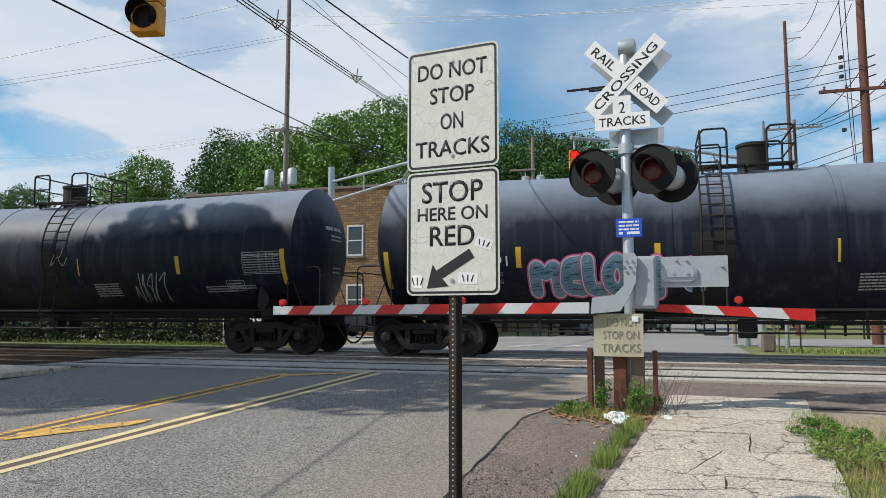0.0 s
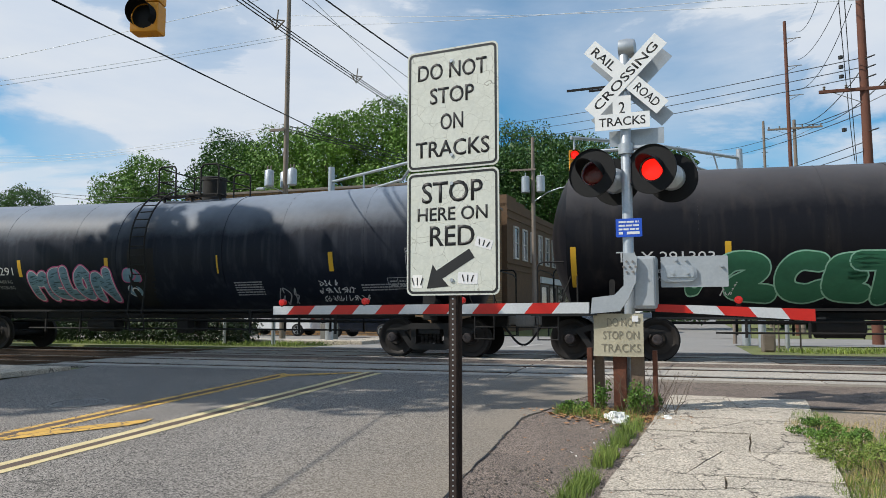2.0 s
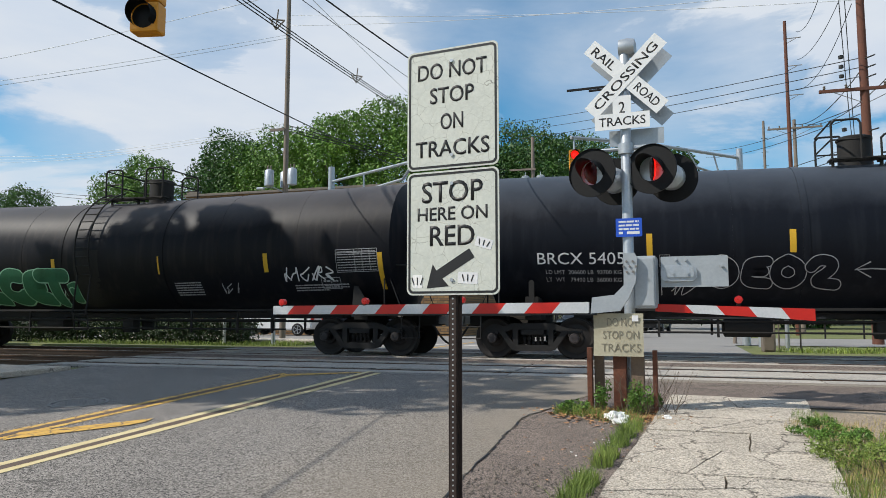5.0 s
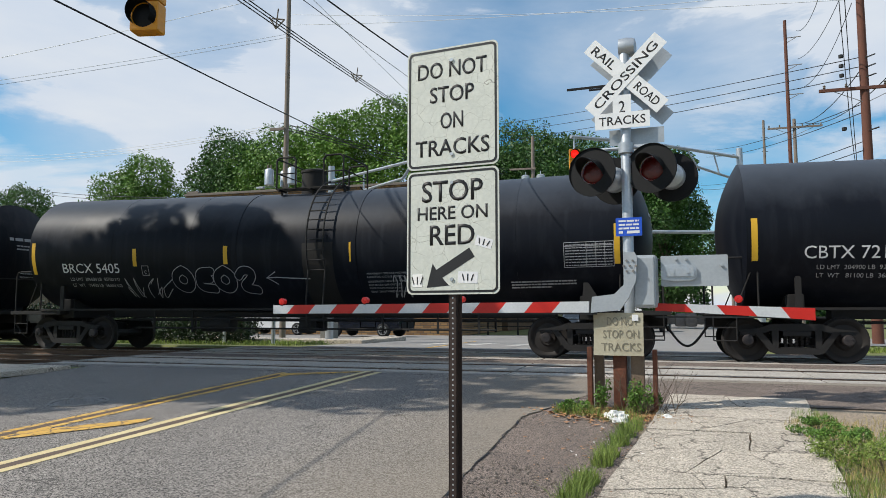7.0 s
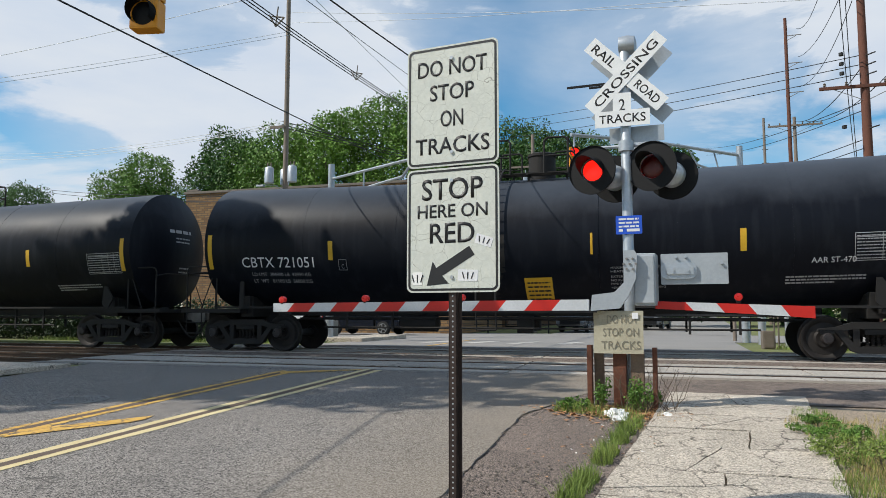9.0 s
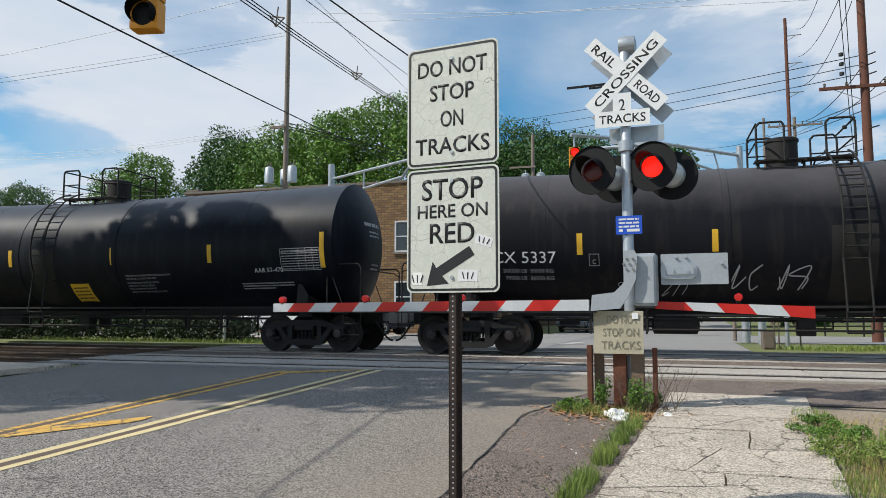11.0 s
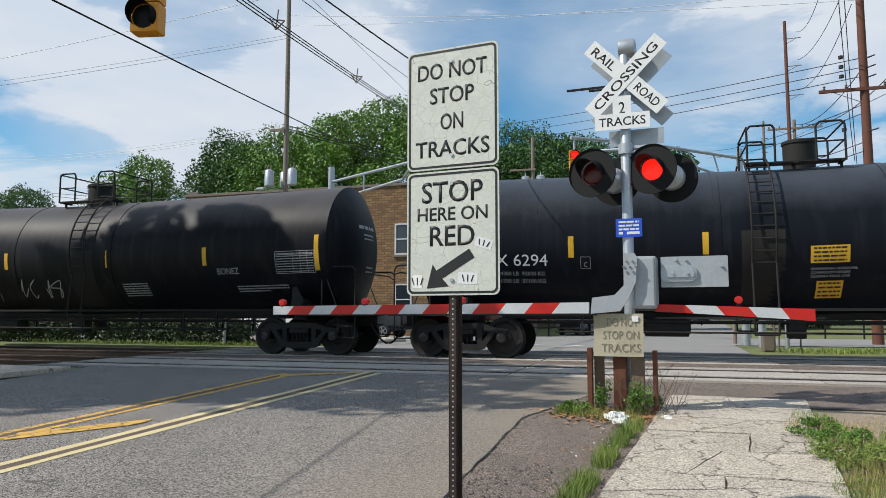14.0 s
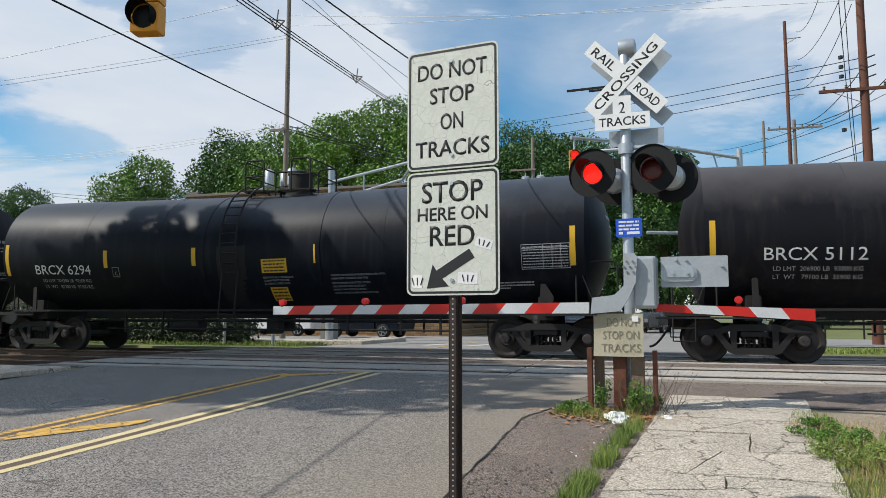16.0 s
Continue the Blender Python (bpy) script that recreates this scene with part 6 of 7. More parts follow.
for car in (c3, c4, c6):
    for i, line in enumerate(NOTE):
        w = 0.047 * len(line)
        words(car, line, 2.0 + w / 2, 2.06 - 0.078 * i - (0.03 if i > 1 else 0), w, 0.045, "decal_grey", "small_lettering")
for i, line in enumerate(("REMOVE ALL RESIDUAL", "COMMODITY BEFORE", "CLOSING TANK CAR")):
    words(c6, line, 0.16 + 0.022 * len(line), 2.06 - 0.075 * i, 0.044 * len(line), 0.045, "decal_grey", "small_lettering")
for car in (c0, c1, c2, c5, c7):
    part("small_print", on_tank(bars([(-0.4, -0.06 * i, 0.8, 0.03) for i in range(6)], 8), 2.4, 1.9), "decal_grey", car)
for car in train[3:]:
    bm = B()
    ring_plate(bm, rounded(0.22, 0.26, 0.005, 1), rounded(0.19, 0.23, 0.004, 1), -0.001, 0.001)
    part("plate_mark", on_tank(bm, -4.25, 2.2, 0.006), "decal_grey", car)
    words(car, "C", -4.25, 2.16, 0.07, 0.1, "decal_grey")

# ---- wires ----
def wire(name, a, b, sag, r, mat, label, n=14):
    a, b = Vector(a), Vector(b)
    cu = bpy.data.curves.new(name, "CURVE")
    cu.dimensions, cu.bevel_depth, cu.bevel_resolution = "3D", r, 1
    sp = cu.splines.new("POLY")
    sp.points.add(n)
    for i in range(n + 1):
        f = i / n
        p = a + (b - a) * f
        sp.points[i].co = (p.x, p.y, p.z - sag * 4 * f * (1 - f), 1)
    ob = bpy.data.objects.new(name, cu)
    me = bpy.data.meshes.new_from_object(ob)
    bpy.data.objects.remove(ob)
    me.materials.append(M[mat])
    return tagged(new(name, me), label, "wire", "overhead wires")


BLACK, PALE = "black overhead cable strung between poles", "thin grey overhead wire"
wire("overhead_cable", (-6.9, 2.0, 4.75), (-12.86, 37.9, 8.86), 0.12, 0.014, "wire", BLACK)
for dx, dz in ((0, 0), (0.16, 0.12), (-0.1, 0.2)):
    wire("overhead_cable", (-11.0 + dx, 11.5, 9.63 + dz), (-15.04 + dx, 42.47, 13.9 + dz), 0.15, 0.019, "wire", BLACK)
wire("overhead_cable", (-8.88, 11.0, 9.04), (-13.3, 45.0, 15.13), 0.05, 0.012, "wire", BLACK)
wire("overhead_cable", (-10.5, 14.0, 11.5), (-14.4, 42.0, 14.6), 0.05, 0.012, "wire_pale", PALE)
wire("overhead_cable", (-30.0, 20.6, 10.6), (-12.0, 21.06, 12.1), 0.15, 0.009, "wire_pale", PALE)
wire("overhead_cable", (-30.0, 18.6, 9.0), (-14.9, 26.8, 13.2), 0.12, 0.009, "wire_pale", PALE)
wire("overhead_cable", (-30.0, 18.6, 8.8), (-14.9, 26.8, 13.05), 0.12, 0.009, "wire_pale", PALE)
wire("overhead_cable", (-14.97, 26.83, 14.06), (9.2, 22.6, 10.0), 0.3, 0.009, "wire_pale", PALE)
wire("overhead_cable", (-14.97, 26.83, 13.59), (9.2, 22.6, 10.6), 0.35, 0.009, "wire_pale", PALE)
for z in (0, -0.28, -0.5):
    wire("overhead_cable", (-54.8, 46.2, 14.5 + z), (-15.28, 26.74, 9.19 + z * 0.4), 0.5, 0.012, "wire_pale", PALE)
    wire("overhead_cable", (-15.28, 26.74, 9.19 + z * 0.5), (-14.0, 68.0, 15.2 + z), 0.4, 0.018, "wire", BLACK)
for b in ((8.49, 32.5, 11.65), (8.47, 32.5, 11.25), (8.45, 32.5, 10.86)):
    wire("overhead_cable", (-14.86, 68.62, 19.94 + (b[2] - 11.65) * 2.2), b, 0.25, 0.018, "wire", BLACK)
for a, b in (((6.98, 29.24, 13.4), (9.52, 38.35, 8.44)), ((7.2, 29.3, 13.4), (9.6, 38.35, 8.3)), ((9.3, 49.6, 19.4), (6.6, 28.0, 14.4)), ((9.3, 49.6, 17.5), (7.4, 27.5, 14.2)), ((9.2, 49.6, 15.5), (8.3, 32.7, 14.1))):
    wire("overhead_cable", a, b, 0.9, 0.016, "wire", BLACK)
for a, b in (((6.06, 85.3, 19.58), (8.5, 32.3, 9.64)), ((6.03, 85.3, 18.79), (8.5, 32.3, 9.28)), ((5.31, 85.1, 15.5), (8.5, 32.3, 8.07)), ((5.3, 85.1, 15.0), (8.5, 32.3, 7.7))):
    wire("overhead_cable", a, b, 0.5, 0.018, "wire", BLACK)
for z in (0, -0.3):
    wire("overhead_cable", (-67.89, 63.16, 14.97 + z), (-15.1, 26.79, 5.92 + z), 0.3, 0.022, "wire", BLACK)
wire("overhead_cable", (9.93, 55.2, 14.6), (8.35, 31.9, 11.0), 0.7, 0.02, "wire", BLACK)
wire("overhead_cable", (10.6, 55.2, 14.6), (9.3, 31.9, 10.6), 0.7, 0.02, "wire", BLACK)

for f in (0.30, 0.61):
    x, y, z = -11.0 - 4.04 * f, 11.5 + 30.97 * f, 9.63 + 4.27 * f - 0.6 * f * (1 - f)
    spacer = thing("cable_spacer", pose(x, y, z), "small grey spacer clamped on the overhead cables", "cable spacer")
    bm = B()
    tube(bm, [(-0.26, 0, 0.36), (0.0, 0, -0.08), (0.32, 0, 0.2), (-0.16, 0, 0.3)], 0.028, 6)
    rod(bm, (0.0, 0, 0.0), (0.08, 0, 0.62), 0.026, seg=6)
    part("clamp", bm, "coping", spacer)

# ---- pole fittings ----
def insulator(parent, x, y, z):
    bm = B()
    lathe(bm, [(z, 0.02), (z + 0.05, 0.06), (z + 0.09, 0.035), (z + 0.12, 0.06), (z + 0.16, 0.03)], 10, "Z", (x, y, 0))
    part("insulator", bm, "coping", parent, smooth=True)


def crossarm(parent, z, w, mat="pole_wood", turn=0, h=0.13):
    bm = B()
    cube(bm, (0, -0.16, z), (w, 0.1, h), bevel=0.01)
    arm = part("crossarm", bm, mat, parent)
    for s in (-1, 1):
        bm = B()
        rod(bm, (s * w * 0.35, -0.16, z - 0.05), (0, -0.1, z - 0.6), 0.015, seg=6)
        part("brace", bm, "iron", arm)
    return arm


for x in (-0.64, 0.46, -0.2):
    bm = B()
    lathe(bm, [(6.66, 0.05), (6.69, 0.2), (7.33, 0.2), (7.37, 0.17), (7.43, 0.04)], 18, "Z", (x, -0.25 if x != -0.2 else 0.3, 0))
    can = part("transformer", bm, "galvanised", pole_left, "grey cylindrical transformer can", smooth=True)
    bm = B()
    for s in (-0.08, 0.08):
        lathe(bm, [(7.39, 0.02), (7.43, 0.035), (7.49, 0.03), (7.53, 0.035), (7.59, 0.015)], 8, "Z", (x + s, -0.25 if x != -0.2 else 0.3, 0))
    part("bushing", bm, "coping", can)
bm = B()
cube(bm, (-0.35, -0.15, 9.15), (0.7, 0.09, 0.11), bevel=0.01)
part("crossarm", bm, "pole_wood", pole_left)
bm = B()
tube(bm, [(0, 0, 6.4), (-0.4, -0.2, 6.6), (-0.85, -0.4, 6.6)], 0.02)
cube(bm, (-0.95, -0.42, 6.56), (0.34, 0.16, 0.09), bevel=0.03)
part("street_light", bm, "galvanised", pole_left)
arm = crossarm(pole_r2, 10.35, 3.4, "pole_red")
for x in (-1.5, -0.7, 0.7, 1.5):
    insulator(arm, x, -0.16, 10.42)
arm = crossarm(pole_r3, 14.75, 3.6)
for x in (-1.7, -1.0, -0.4, 0.5, 1.2, 1.7):
    insulator(arm, x, -0.16, 14.82)
for z in (19.4, 17.55, 15.6):
    bm = B()
    rod(bm, (0, 0, z), (0.9, -0.2, z - 0.05), 0.03, seg=6)
    rod(bm, (0, 0, z - 0.35), (0.6, -0.15, z - 0.08), 0.02, seg=6)
    part("bracket", bm, "iron", pole_r1)
for z, m in ((11.6, 1), (11.2, 1), (10.8, 1), (8.6, 1)):
    bm = B()
    rod(bm, (0, -0.1, z), (0.35, -0.35, z + 0.06), 0.03, seg=6)
    lathe(bm, [(z - 0.02, 0.02), (z, 0.09), (z + 0.12, 0.09), (z + 0.14, 0.03)], 10, "Z", (-0.9, -0.4, 0))
    part("wire_fitting", bm, "wire", pole_r2)
for i in range(3):
    bm = B()
    rod(bm, (-0.25, 0, 19.0 - i * 1.4), (0.35, 0, 19.0 - i * 1.4), 0.03, seg=6)
    part("step_arm", bm, "wire", pole_r4)
pole(11.5, 38.0, 9.2, 0.16, "pole_wood", "short grey wooden utility pole")
pole(9.2, 22.6, 11.2, 0.15, "pole_wood", "grey wooden utility pole carrying thin wires")
pole(-6.83, -6.12, 7.2, 0.13, "pole_wood", "wooden pole carrying the signal span wire")
pole(5.9, 95, 16, 0.16, "pole_wood", "distant grey wooden utility pole")
pole_mid = pole(-7.4, 45, 12.9, 0.16, "pole_wood", "grey-brown wooden utility pole with two transformers and a lamp")
for x in (-0.46, 0.52):
    bm = B()
    rod(bm, (x, -0.2, 9.25), (x, -0.2, 10.25), 0.27, 0.27, seg=16)
    rod(bm, (x, -0.2, 10.25), (x, -0.2, 10.33), 0.28, 0.16, seg=16)
    rod(bm, (x, -0.2, 10.3), (x, -0.2, 10.55), 0.04, 0.03, seg=8)
    part("transformer", bm, "galvanised", pole_mid, "grey cylindrical transformer can", smooth=True)
bm = B()
cube(bm, (-0.65, -0.18, 10.75), (1.7, 0.1, 0.12), bevel=0.01)
part("crossarm", bm, "pole_wood", pole_mid)
bm = B()
for a, b in zip([(0.1, -0.05, 8.7), (0.9, -0.1, 9.2), (1.7, -0.15, 9.45)], [(0.9, -0.1, 9.2), (1.7, -0.15, 9.45), (2.3, -0.2, 9.5)]):
    rod(bm, a, b, 0.04, 0.04, seg=8)
arm = part("lamp_arm", bm, "galvanised", pole_mid, "pale metal street lamp arm", smooth=True)
bm = B()
cube(bm, (2.55, -0.22, 9.5), (0.62, 0.26, 0.16), bevel=0.06)
part("lamp_head", bm, "galvanised", arm)


# ---- traffic signals ----
def signal_head(parent, at, mat="signal_yellow", lit=None, sections=3, visor="lamp_black"):
    head = new("signal_head")
    head.parent = parent
    head.matrix_basis = at
    for i in range(sections):
        z = -0.36 * i
        bm = B()
        cube(bm, (0, 0, z), (0.34, 0.2, 0.35), bevel=0.025)
        sec = part("signal_section", bm, mat, head)
        bm = B()
        n, rows = 16, []
        for k in range(n + 1):
            w = radians(-40 + 260 * k / n)
            rows.append([(0.155 * math.cos(w), -0.1, z + 0.155 * math.sin(w)), (0.15 * math.cos(w), -0.28 + 0.08 * (1 - math.sin(w)) / 2, z + 0.15 * math.sin(w))])
        vs = [[bm.verts.new(p) for p in r] for r in rows]
        for p, q in zip(vs, vs[1:]):
            bm.faces.new((p[0], p[1], q[1], q[0]))
        bmesh.ops.solidify(bm, geom=list(bm.faces), thickness=0.006)
        part("visor", bm, visor, sec)
        bm = B()
        lathe(bm, [(-0.115, 0.02), (-0.108, 0.13), (-0.095, 0.145), (-0.09, 0.145)], 20, "Y", (0, 0, z))
        part("signal_lens", bm, "lens_lit" if lit == i else "lamp_black", sec, smooth=True)
    return head


hung = thing("traffic_signal", pose(-5.61, 6.67, 4.46, 0, 0, 11), "yellow traffic signal head hanging from a span wire", "traffic signal")
signal_head(hung, pose(0, 0, 0.72))
bm = B()
rod(bm, (0, 0, 0.88), (0, 0, 1.83), 0.025, seg=8)
part("hanger", bm, "iron", hung)
wire("overhead_cable", (-6.833, -6.0, 6.5), (-4.613, 17.0, 6.6), 0.28, 0.014, "wire", BLACK)

far_arm = thing("signal_mast", pose(3.15, 28.1, -0.15), "galvanised signal mast with long truss arm and red light", "signal mast")
bm = B()
rod(bm, (0, 0, 0), (0, 0, 7.3), 0.15, 0.11, seg=14)
part("pole", bm, "galvanised", far_arm, smooth=True)
bm = B()
tube(bm, [(0, 0, 6.95), (-3.2, -2.5, 7.13), (-5.7, -4.85, 6.98)], 0.06)
tube(bm, [(0, 0, 6.06), (-2.6, -2.0, 6.7), (-3.4, -2.7, 7.05)], 0.05)
for f in (0.3, 0.6):
    rod(bm, (-2.6 * f, -2.0 * f, 6.06 + 0.64 * f), (-3.2 * f, -2.5 * f, 6.95 + 0.18 * f), 0.03, seg=6)
part("arm", bm, "galvanised", far_arm, smooth=True)
signal_head(far_arm, pose(-5.6, -4.8, 6.38, 0, 0, 14), lit=0)
bm = B()
rod(bm, (-5.6, -4.8, 6.5), (-5.6, -4.8, 6.98), 0.03, seg=8)
part("hanger", bm, "galvanised", far_arm)
bm = B()
slab(bm, rounded(0.62, 0.5, 0.02, 3), -0.002, 0.002)
plate = part("turn_sign", bm, "sign_clean", far_arm, at=pose(-3.5, -3.15, 6.9, 0, 0, 14))
part("word", lettering("TURN", 0.46, 0.14, 0.001, 0.01), "sign_black", plate, at=pose(0, -0.003, -0.05))

second = thing("signal_mast", pose(3.43, 26.1, -0.12), "galvanised signal pole with yellow heads and control boxes", "signal mast")
bm = B()
rod(bm, (0, 0, 0), (0, 0, 6.05), 0.13, 0.11, seg=14)
rod(bm, (-3.65, -1.1, 3.9), (1.0, 0.3, 3.85), 0.06, seg=10)
part("pole", bm, "galvanised", second, smooth=True)
signal_head(second, pose(-0.32, -0.1, 5.42, 0, 0, -105), visor="signal_yellow")
signal_head(second, pose(0.36, 0.1, 5.42, 0, 0, 75), visor="signal_yellow")
for x, z, w, h in ((-0.2, 3.6, 0.45, 0.5), (0.45, 3.55, 0.34, 0.45)):
    bm = B()
    cube(bm, (x, -0.2, z), (w, 0.35, h), bevel=0.02)
    part("control_box", bm, "box_tan", second)
pole(3.0, 30.5, 5.6, 0.08, "pole_wood", "brown wooden pole beside the signals")

left_mast = thing("signal_mast", pose(-11.45, 23.7, -0.1), "galvanised signal mast with truss arm over the road", "signal mast")
bm = B()
rod(bm, (0, 0, 0), (0, 0, 6.55), 0.15, 0.12, seg=14)
part("pole", bm, "galvanised", left_mast, smooth=True)
bm = B()
tube(bm, [(0, 0, 6.0), (4.1, -3.0, 5.86), (6.2, -4.4, 5.9)], 0.05)
tube(bm, [(0, 0, 5.28), (3.9, -2.95, 5.35), (4.4, -3.3, 5.8)], 0.045)
rod(bm, (1.9, -1.4, 5.3), (1.9, -1.4, 5.95), 0.03, seg=6)
part("arm", bm, "galvanised", left_mast, smooth=True)
signal_head(left_mast, pose(0.1, -0.3, 4.1, 0, 0, 200))

# opposite crossing signal, seen between the cars
far_cross = thing("crossing_signal", pose(-12.3, 21.2, 0.0, 0, 0, 172), "grey crossing mast with crossbuck on the far side", "crossing signal")
bm = B()
rod(bm, (0, 0, -0.05), (0, 0, 4.7), 0.065, seg=14)
part("mast", bm, "galvanised", far_cross, smooth=True)
for a, txt in ((45, "RAILROAD"), (-45, "CROSSING")):
    bm = B()
    slab(bm, rounded(1.22, 0.23, 0.006, 2), 0.09, 0.093)
    blade = part("crossbuck_blade", bm, "sign_back", far_cross, at=pose(0, -0.004 if a < 0 else 0, 4.35, 0, a, 0))
    lb = lettering(txt, 1.05, 0.13, 0.001, 0.01)
    bmesh.ops.rotate(lb, verts=lb.verts, cent=(0, 0, 0), matrix=Matrix.Rotation(math.pi, 3, "Z"))
    part("word", lb, "sign_black", blade, at=pose(0, 0.096, 0))
bm = B()
cube(bm, (0, 0, 1.4), (0.5, 0.45, 0.7), bevel=0.03)
part("gate_mechanism", bm, "box_grey", far_cross)


# ---- building details ----
def brick_material():
    m = bpy.data.materials.new("brickwork")
    m.use_nodes = True
    n, l = m.node_tree.nodes, m.node_tree.links
    tc, mp, br = n.new("ShaderNodeTexCoord"), n.new("ShaderNodeMapping"), n.new("ShaderNodeTexBrick")
    mp.inputs["Rotation"].default_value = (radians(-90), 0, 0)
    l.new(tc.outputs["Object"], mp.inputs["Vector"])
    l.new(mp.outputs[0], br.inputs["Vector"])
    br.inputs["Color1"].default_value, br.inputs["Color2"].default_value, br.inputs["Mortar"].default_value = lin("6a4f33"), lin("8c6d47"), lin("544a3e")
    br.inputs["Scale"].default_value, br.inputs["Brick Width"].default_value, br.inputs["Row Height"].default_value, br.inputs["Mortar Size"].default_value = 1.0, 0.42, 0.15, 0.018
    no, mx = n.new("ShaderNodeTexNoise"), n.new("ShaderNodeMix")
    no.inputs["Scale"].default_value, no.inputs["Detail"].default_value = 0.7, 6
    l.new(tc.outputs["Object"], no.inputs["Vector"])
    mx.data_type, mx.blend_type = "RGBA", "MULTIPLY"
    mx.inputs["Factor"].default_value = 0.6
    l.new(br.outputs["Color"], mx.inputs["A"])
    l.new(no.outputs["Color"], mx.inputs["B"])
    l.new(br.outputs["Color"], n["Principled BSDF"].inputs["Base Color"])
    n["Principled BSDF"].inputs["Roughness"].default_value = 0.9
    bp = n.new("ShaderNodeBump")
    bp.inputs["Strength"].default_value, bp.inputs["Distance"].default_value = 0.6, 0.02
    l.new(br.outputs["Fac"], bp.inputs["Height"])
    bp.invert = True
    l.new(bp.outputs[0], n["Principled BSDF"].inputs["Normal"])
    return m


M["brickwork"] = brick_material()
for ob in building.children:
    if ob.name.startswith("wall"):
        ob.data.materials[0] = M["brickwork"]
for x, z in ((12.35, 5.85), (9.2, 5.85), (15.5, 5.85), (5.5, 5.85), (12.35, 2.2), (15.5, 2.2)):
    win = part("window", (lambda b: (ring_plate(b, [(x - 0.55, z - 0.95), (x + 0.55, z - 0.95), (x + 0.55, z + 0.95), (x - 0.55, z + 0.95)], [(x - 0.45, z - 0.86), (x + 0.45, z - 0.86), (x + 0.45, z + 0.86), (x - 0.45, z + 0.86)], -0.06, 0.02), cube(b, (x, -0.02, z), (0.92, 0.06, 0.07)), b)[-1])(B()), "gate_white", building)
    for dz in (-0.43, 0.43):
        bm = B()
        cube(bm, (x, -0.005, z + dz), (0.9, 0.01, 0.8))
        part("pane", bm, "glass", win)
    bm = B()
    cube(bm, (x, -0.06, z - 1.02), (1.3, 0.14, 0.12), bevel=0.01)
    part("sill", bm, "coping", win)
bm = B()
cube(bm, (0.5, 0.1, 9.36), (0.9, 0.3, 0.16), bevel=0.05)
part("parapet_step", bm, "coping", building)

# low house roof behind the left trees
shed = thing("low_building", pose(-60, 48, -0.4), "low grey-roofed building beyond the railway", "building")
bm = B()
cube(bm, (0, 0, 3.3), (22, 9, 6.6))
part("wall", bm, "mortar", shed)
bm = B()
slab(bm, [(-11.6, 6.6), (11.6, 6.6), (10.0, 8.6), (-10.0, 8.6)], -5, 5)
part("roof", bm, "roof", shed)


# ---- hedge and far plants ----
def hedge(x0, x1, y, h, d, seed):
    ob = thing("hedge", pose(x0, y, -0.06), "dense trimmed green hedge behind the rails", "hedge")
    bm, blobs = B(), []
    n = max(2, int((x1 - x0) / 0.7))
    r = random.Random(seed)
    for i in range(n):
        x = (x1 - x0) * (i + 0.5) / n
        rod(bm, (x, 0, 0), (x + 0.1, 0, h * 0.7), 0.03, 0.015, seg=5)
        blobs.append((x, r.uniform(-0.1, 0.1), h * 0.5, 0.62, d, h * r.uniform(0.46, 0.56)))
        blobs.append((x, 0, h * 0.25, 0.62, d * 1.05, h * 0.3))
    part("stem", bm, "bark", ob)
    piece("foliage", crown("foliage", blobs, 1500 * n, 0.06, "leaf_dark", seed), ob, Matrix())
    return ob


hedge(-32, -20.8, 21.9, 1.5, 0.8, 3)
hedge(-20.6, -13.9, 22.3, 1.55, 0.8, 4)
tree(18.1, 89, 11, 8, 71, "leaf_b", 0.1, 7000)
tree(12.2, 70, 9, 7, 72, "leaf_b", 0.08, 6000)
tree(26, 80, 9, 9, 73, "leaf_a", 0.08, 5000)
tree(33, 84, 10, 10, 74, "leaf_b", 0.08, 5000)
tree(-9.5, 95, 16, 14, 75, "leaf_b", 0.08, 5000)

post = thing("marker_post", pose(-14.55, 21.74, -0.05), "white plastic marker post beside the rails", "marker post")
bm = B()
rod(bm, (0, 0, 0), (0, 0, 1.1), 0.06, seg=10)
part("post", bm, "gate_white", post)
for x, y, w, h, m in ((-13.24, 27.4, 0.6, 0.75, "iron"), (-16.9, 26.5, 0.5, 0.8, "under"), (3.05, 22.2, 0.3, 0.52, "coping")):
    cab = thing("utility_cabinet", pose(x, y, lie(y) - 0.03), "small grey metal utility cabinet on the verge", "utility cabinet")
    bm = B()
    cube(bm, (0, 0, h / 2), (w, 0.5, h), bevel=0.03)
    body = part("body", bm, m, cab)
    bm = B()
    cube(bm, (0, -0.26, h / 2), (w * 0.84, 0.03, h * 0.8), bevel=0.01)
    part("door", bm, m, body)


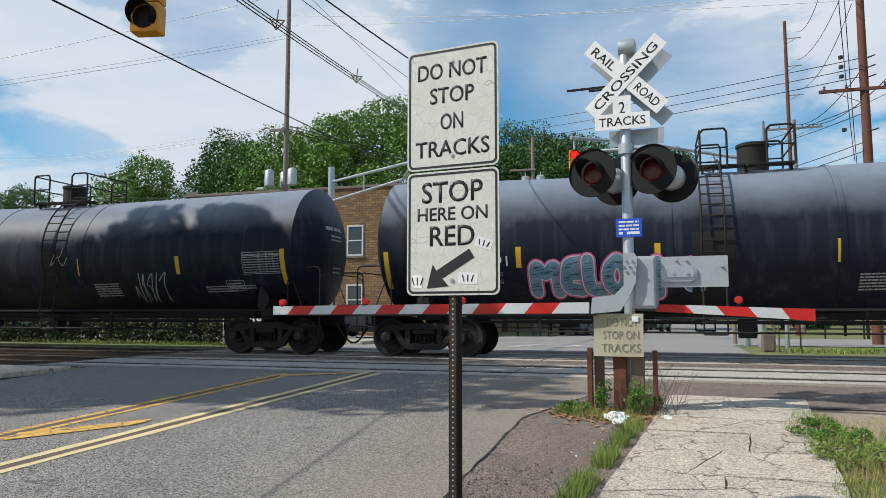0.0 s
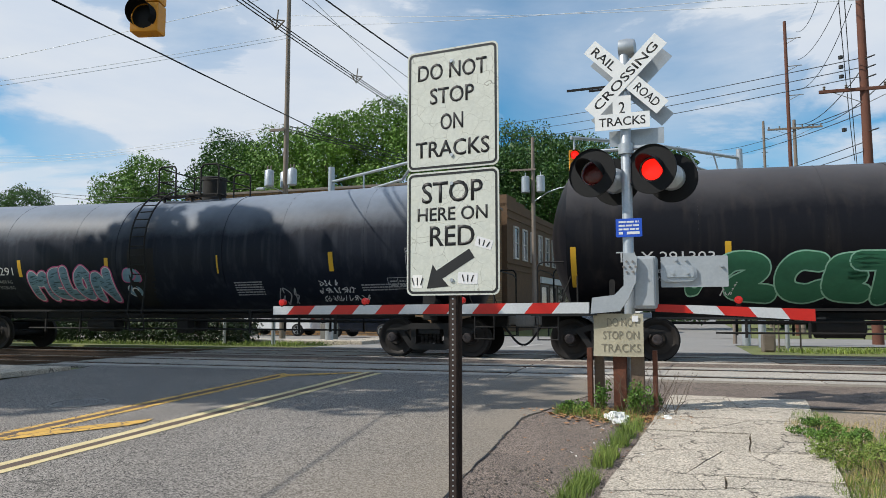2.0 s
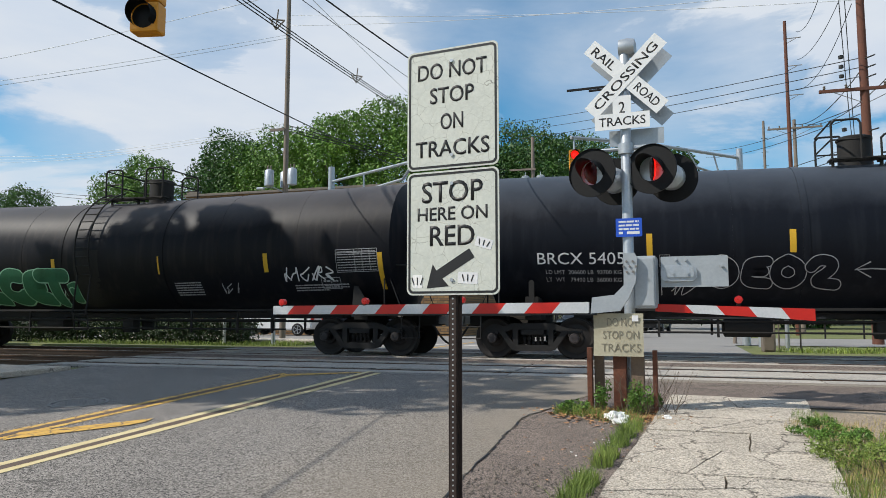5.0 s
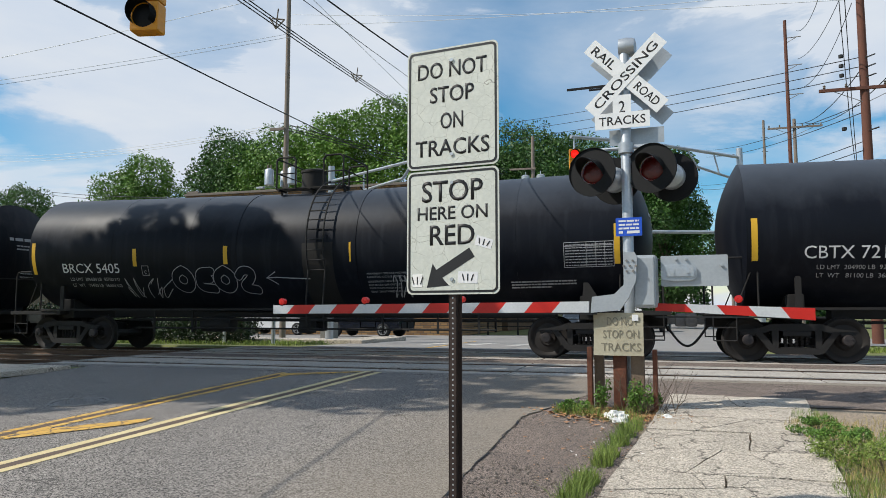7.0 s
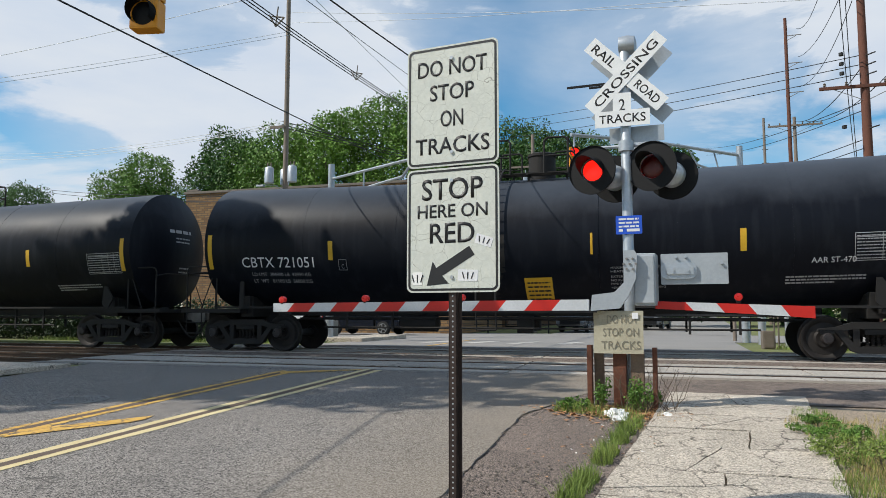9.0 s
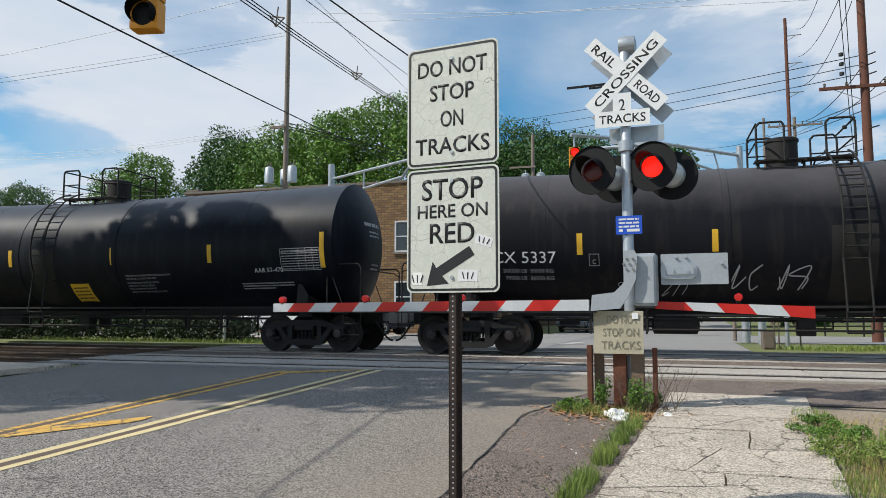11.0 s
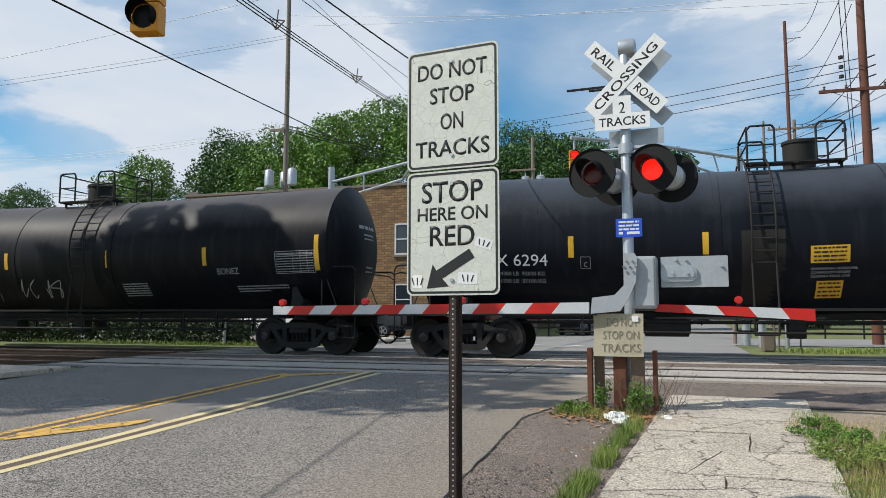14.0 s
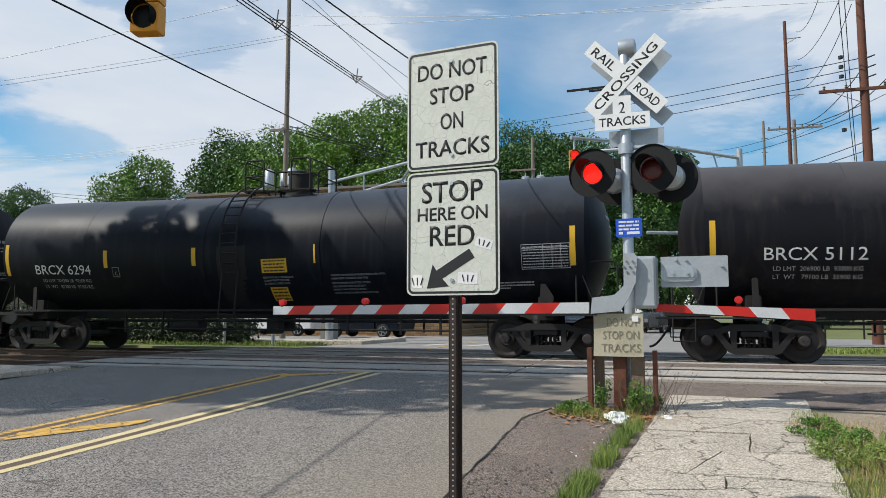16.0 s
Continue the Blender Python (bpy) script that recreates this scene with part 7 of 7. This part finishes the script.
# ---- vehicles waiting past the crossing ----
def vehicle(at, paint, label, suv=False):
    v = thing("parked_car" if not suv else "sport_utility_car", at, label, "car", "cars past the crossing")
    h = 1.72 if suv else 1.45
    bm = B()
    prof = [(-2.35, 0.42), (-2.38, 0.75), (-2.28, 0.98), (-1.4, 1.06), (-0.75, h - 0.06), (-0.3, h), (1.1, h), (1.95, h - 0.1 if suv else h - 0.3), (2.28, 1.08), (2.35, 0.8), (2.3, 0.4), (1.75, 0.32), (-1.8, 0.32)]
    slab(bm, prof, -0.92, 0.92)
    bmesh.ops.bevel(bm, geom=[e for e in bm.edges if abs(e.verts[0].co.y - e.verts[1].co.y) < 0.01], offset=0.09, segments=3, affect="EDGES")
    body = part("body", bm, paint, v, smooth=True)
    for s in (-1, 1):
        for pts in ([(-1.05, 1.08), (-0.6, h - 0.12), (0.1, h - 0.1), (0.1, 1.08)], [(0.18, 1.08), (0.18, h - 0.1), (1.0, h - 0.1), (1.05, 1.08)], [(1.13, 1.08), (1.1, h - 0.1), (1.75, h - 0.2 if suv else h - 0.35), (1.95, 1.1)]):
            bm = B()
            slab(bm, pts, s * 0.915, s * 0.927)
            part("side_window", bm, "glass", body)
        for x in (-1.45, 1.45):
            bm = B()
            lathe(bm, [(-0.12, 0.24), (-0.12, 0.32), (-0.09, 0.36), (0.09, 0.36), (0.12, 0.32), (0.12, 0.24)], 24, "Y", (x, s * 0.83, 0.36))
            tyre = part("tyre", bm, "tyre", v, smooth=True)
            bm = B()
            lathe(bm, [(-0.02, 0.25), (0.1, 0.25), (0.1, 0.22), (0.03, 0.2), (0.03, 0.05), (0.06, 0.04)] if s > 0 else [(0.02, 0.25), (-0.1, 0.25), (-0.1, 0.22), (-0.03, 0.2), (-0.03, 0.05), (-0.06, 0.04)], 20, "Y", (x, s * 0.872, 0.36))
            for k in range(5):
                a = 2 * math.pi * k / 5
                cube(bm, (x + 0.12 * math.cos(a), s * 0.968, 0.36 + 0.12 * math.sin(a)), (0.2, 0.03, 0.05), turn=Matrix.Rotation(-a, 3, "Y"))
            part("rim", bm, "alloy", tyre)
        bm = B()
        cube(bm, (-2.3, s * 0.68, 0.84), (0.12, 0.36, 0.14), bevel=0.03)
        part("headlight", bm, "gate_white", v)
        bm = B()
        cube(bm, (2.28, s * 0.7, 0.95), (0.1, 0.3, 0.18), bevel=0.03)
        part("tail_light", bm, "gate_red", v)
    bm = B()
    slab(bm, [(-1.36, 1.06), (-0.77, h - 0.07), (-0.79, h - 0.05), (-1.39, 1.075)], -0.74, 0.74)
    part("windscreen", bm, "glass", body)
    bm = B()
    cube(bm, (-2.37, 0, 0.6), (0.06, 1.3, 0.3), bevel=0.02)
    part("grille", bm, "lamp_black", v)
    return v


vehicle(pose(-14.6, 34.8, lie(34.8), 0, 0, 172), "car_dark", "dark blue sport utility vehicle standing at the junction", True)
vehicle(pose(-21.2, 37.4, lie(37.4), 0, 0, 4), "car_white", "white saloon car standing at the junction")
vehicle(pose(-4.6, 46.5, lie(46), 0, 0, 78), "car_grey", "grey saloon car waiting on the far road")
vehicle(pose(-0.2, 53.0, lie(53), 0, 0, 80), "car_grey", "grey saloon car waiting on the far road")
vehicle(pose(-1.0, 62.0, lie(62), 0, 0, 80), "car_white", "white saloon car waiting on the far road")

# far gate machine and relay boxes beside the signal masts
machine = thing("gate_machine", pose(3.7, 23.0, lie(23.0) - 0.05, 0, 0, 12), "grey steel gate machine on a post past the rails", "gate machine")
bm = B()
rod(bm, (0, 0, 0), (0, 0, 3.3), 0.06, seg=12)
part("post", bm, "galvanised", machine, smooth=True)
for x, z, w, h, name in ((0.12, 1.75, 0.55, 0.75, "mechanism_box"), (-0.1, 2.9, 0.5, 0.32, "terminal_box"), (0.3, 3.1, 0.36, 0.42, "terminal_box")):
    bm = B()
    cube(bm, (x, -0.24, z), (w, 0.4, h), bevel=0.025)
    box = part(name, bm, "box_grey", machine)
    bm = B()
    cube(bm, (x, -0.455, z), (w * 0.82, 0.03, h * 0.8), bevel=0.01)
    part("cover", bm, "box_grey", box)
for k, x in enumerate((-0.32, -0.2, 0.42)):
    bm = B()
    tube(bm, [(x, 0.12, 0), (x, 0.12, 2.0 + 0.3 * k), (x * 0.4, 0.0, 2.4 + 0.3 * k)], 0.025)
    part("conduit", bm, "coping", machine, smooth=True)

# low wall and fence along the far street
fence = thing("street_fence", pose(0, 43.5, -0.4), "low dark railing along the far street", "fence")
bm = B()
cube(bm, (0, 0, 1.0), (1.9, 0.04, 0.05))
railme = mesh_of("rail", bm, M["under"])
bm = B()
cube(bm, (0, 0, 0.5), (0.08, 0.08, 1.1))
postme = mesh_of("post", bm, M["under"])
for i in range(26):
    piece("post", postme, fence, pose(-12 + i * 1.9, 0, 0) if not 3 < i < 9 else pose(-62 + i * 1.9, 0, 0))
    for dz in (0, -0.45):
        piece("rail", railme, fence, pose(-11.05 + i * 1.9, 0, dz) if not 3 < i < 9 else pose(-61.05 + i * 1.9, 0, dz))


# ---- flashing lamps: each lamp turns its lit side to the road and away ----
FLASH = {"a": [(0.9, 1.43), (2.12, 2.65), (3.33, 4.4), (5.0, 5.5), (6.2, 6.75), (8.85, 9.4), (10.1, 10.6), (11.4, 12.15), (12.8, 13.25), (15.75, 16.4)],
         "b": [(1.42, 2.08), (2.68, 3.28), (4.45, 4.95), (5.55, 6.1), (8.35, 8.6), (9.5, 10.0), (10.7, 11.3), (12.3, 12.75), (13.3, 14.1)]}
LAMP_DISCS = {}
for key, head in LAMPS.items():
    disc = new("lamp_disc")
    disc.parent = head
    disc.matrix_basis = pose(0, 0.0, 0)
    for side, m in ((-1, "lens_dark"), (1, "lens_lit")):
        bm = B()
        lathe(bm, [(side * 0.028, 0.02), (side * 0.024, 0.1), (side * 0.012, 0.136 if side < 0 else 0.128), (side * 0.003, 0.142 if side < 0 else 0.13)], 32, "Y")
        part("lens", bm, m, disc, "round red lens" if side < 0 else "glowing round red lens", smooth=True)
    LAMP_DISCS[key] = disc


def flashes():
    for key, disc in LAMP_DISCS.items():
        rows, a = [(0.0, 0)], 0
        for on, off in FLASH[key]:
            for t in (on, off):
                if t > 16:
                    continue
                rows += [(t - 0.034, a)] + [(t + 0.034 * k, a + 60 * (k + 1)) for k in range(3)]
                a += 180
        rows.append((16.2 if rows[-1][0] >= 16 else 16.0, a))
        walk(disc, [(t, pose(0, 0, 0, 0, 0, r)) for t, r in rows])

# ---- brick shop building along the far road ----
shop = thing("shop_building", pose(-10.6, 52.6, -0.36, 0, 0, 83.75), "brown brick shop building with a stepped parapet and tall windows", "building")
bm = B()
cube(bm, (10.55, 3.1, 4.9), (21.1, 6.0, 9.8))
for i in range(4):
    cube(bm, (1.2 + i * 2.4, 3.1, 10.0 - 0.1 * i), (2.4, 5.99, 0.9 - 0.2 * i))
part("wall", bm, "brick_brown", shop)
# brick courses stand proud of the wall as slim bands
bm = B()
for z in (4.75, 5.25, 8.75, 9.35):
    cube(bm, (10.55, 0.08, z), (21.1, 0.1, 0.14), bevel=0.02)
part("string_course", bm, "brick_brown", shop)
bm = B()
cube(bm, (15.2, 0.03, 4.3), (11.6, 0.22, 0.55), bevel=0.03)
part("fascia", bm, "gate_white", shop, "white shop fascia board")
for i in range(8):
    x = 2.2 + i * 2.4
    bm = B()
    ring_plate(bm, [(x - 0.6, 5.6), (x + 0.6, 5.6), (x + 0.6, 8.2), (x - 0.6, 8.2)], [(x - 0.46, 5.74), (x + 0.46, 5.74), (x + 0.46, 8.06), (x - 0.46, 8.06)], -0.03, 0.12)
    cube(bm, (x, 0.05, 6.9), (0.94, 0.06, 0.08))
    win = part("window", bm, "white_paint", shop)
    bm = B()
    cube(bm, (x, 0.07, 6.9), (0.94, 0.03, 2.34))
    part("pane", bm, "glass", win)
for x in (10.6, 13.6, 16.6, 19.4):
    bm = B()
    ring_plate(bm, [(x - 1.25, 0.5), (x + 1.25, 0.5), (x + 1.25, 3.9), (x - 1.25, 3.9)], [(x - 1.1, 0.7), (x + 1.1, 0.7), (x + 1.1, 3.7), (x - 1.1, 3.7)], -0.03, 0.12)
    win = part("shop_window", bm, "coping", shop)
    bm = B()
    cube(bm, (x, 0.07, 2.2), (2.22, 0.03, 3.02))
    part("pane", bm, "glass", win)


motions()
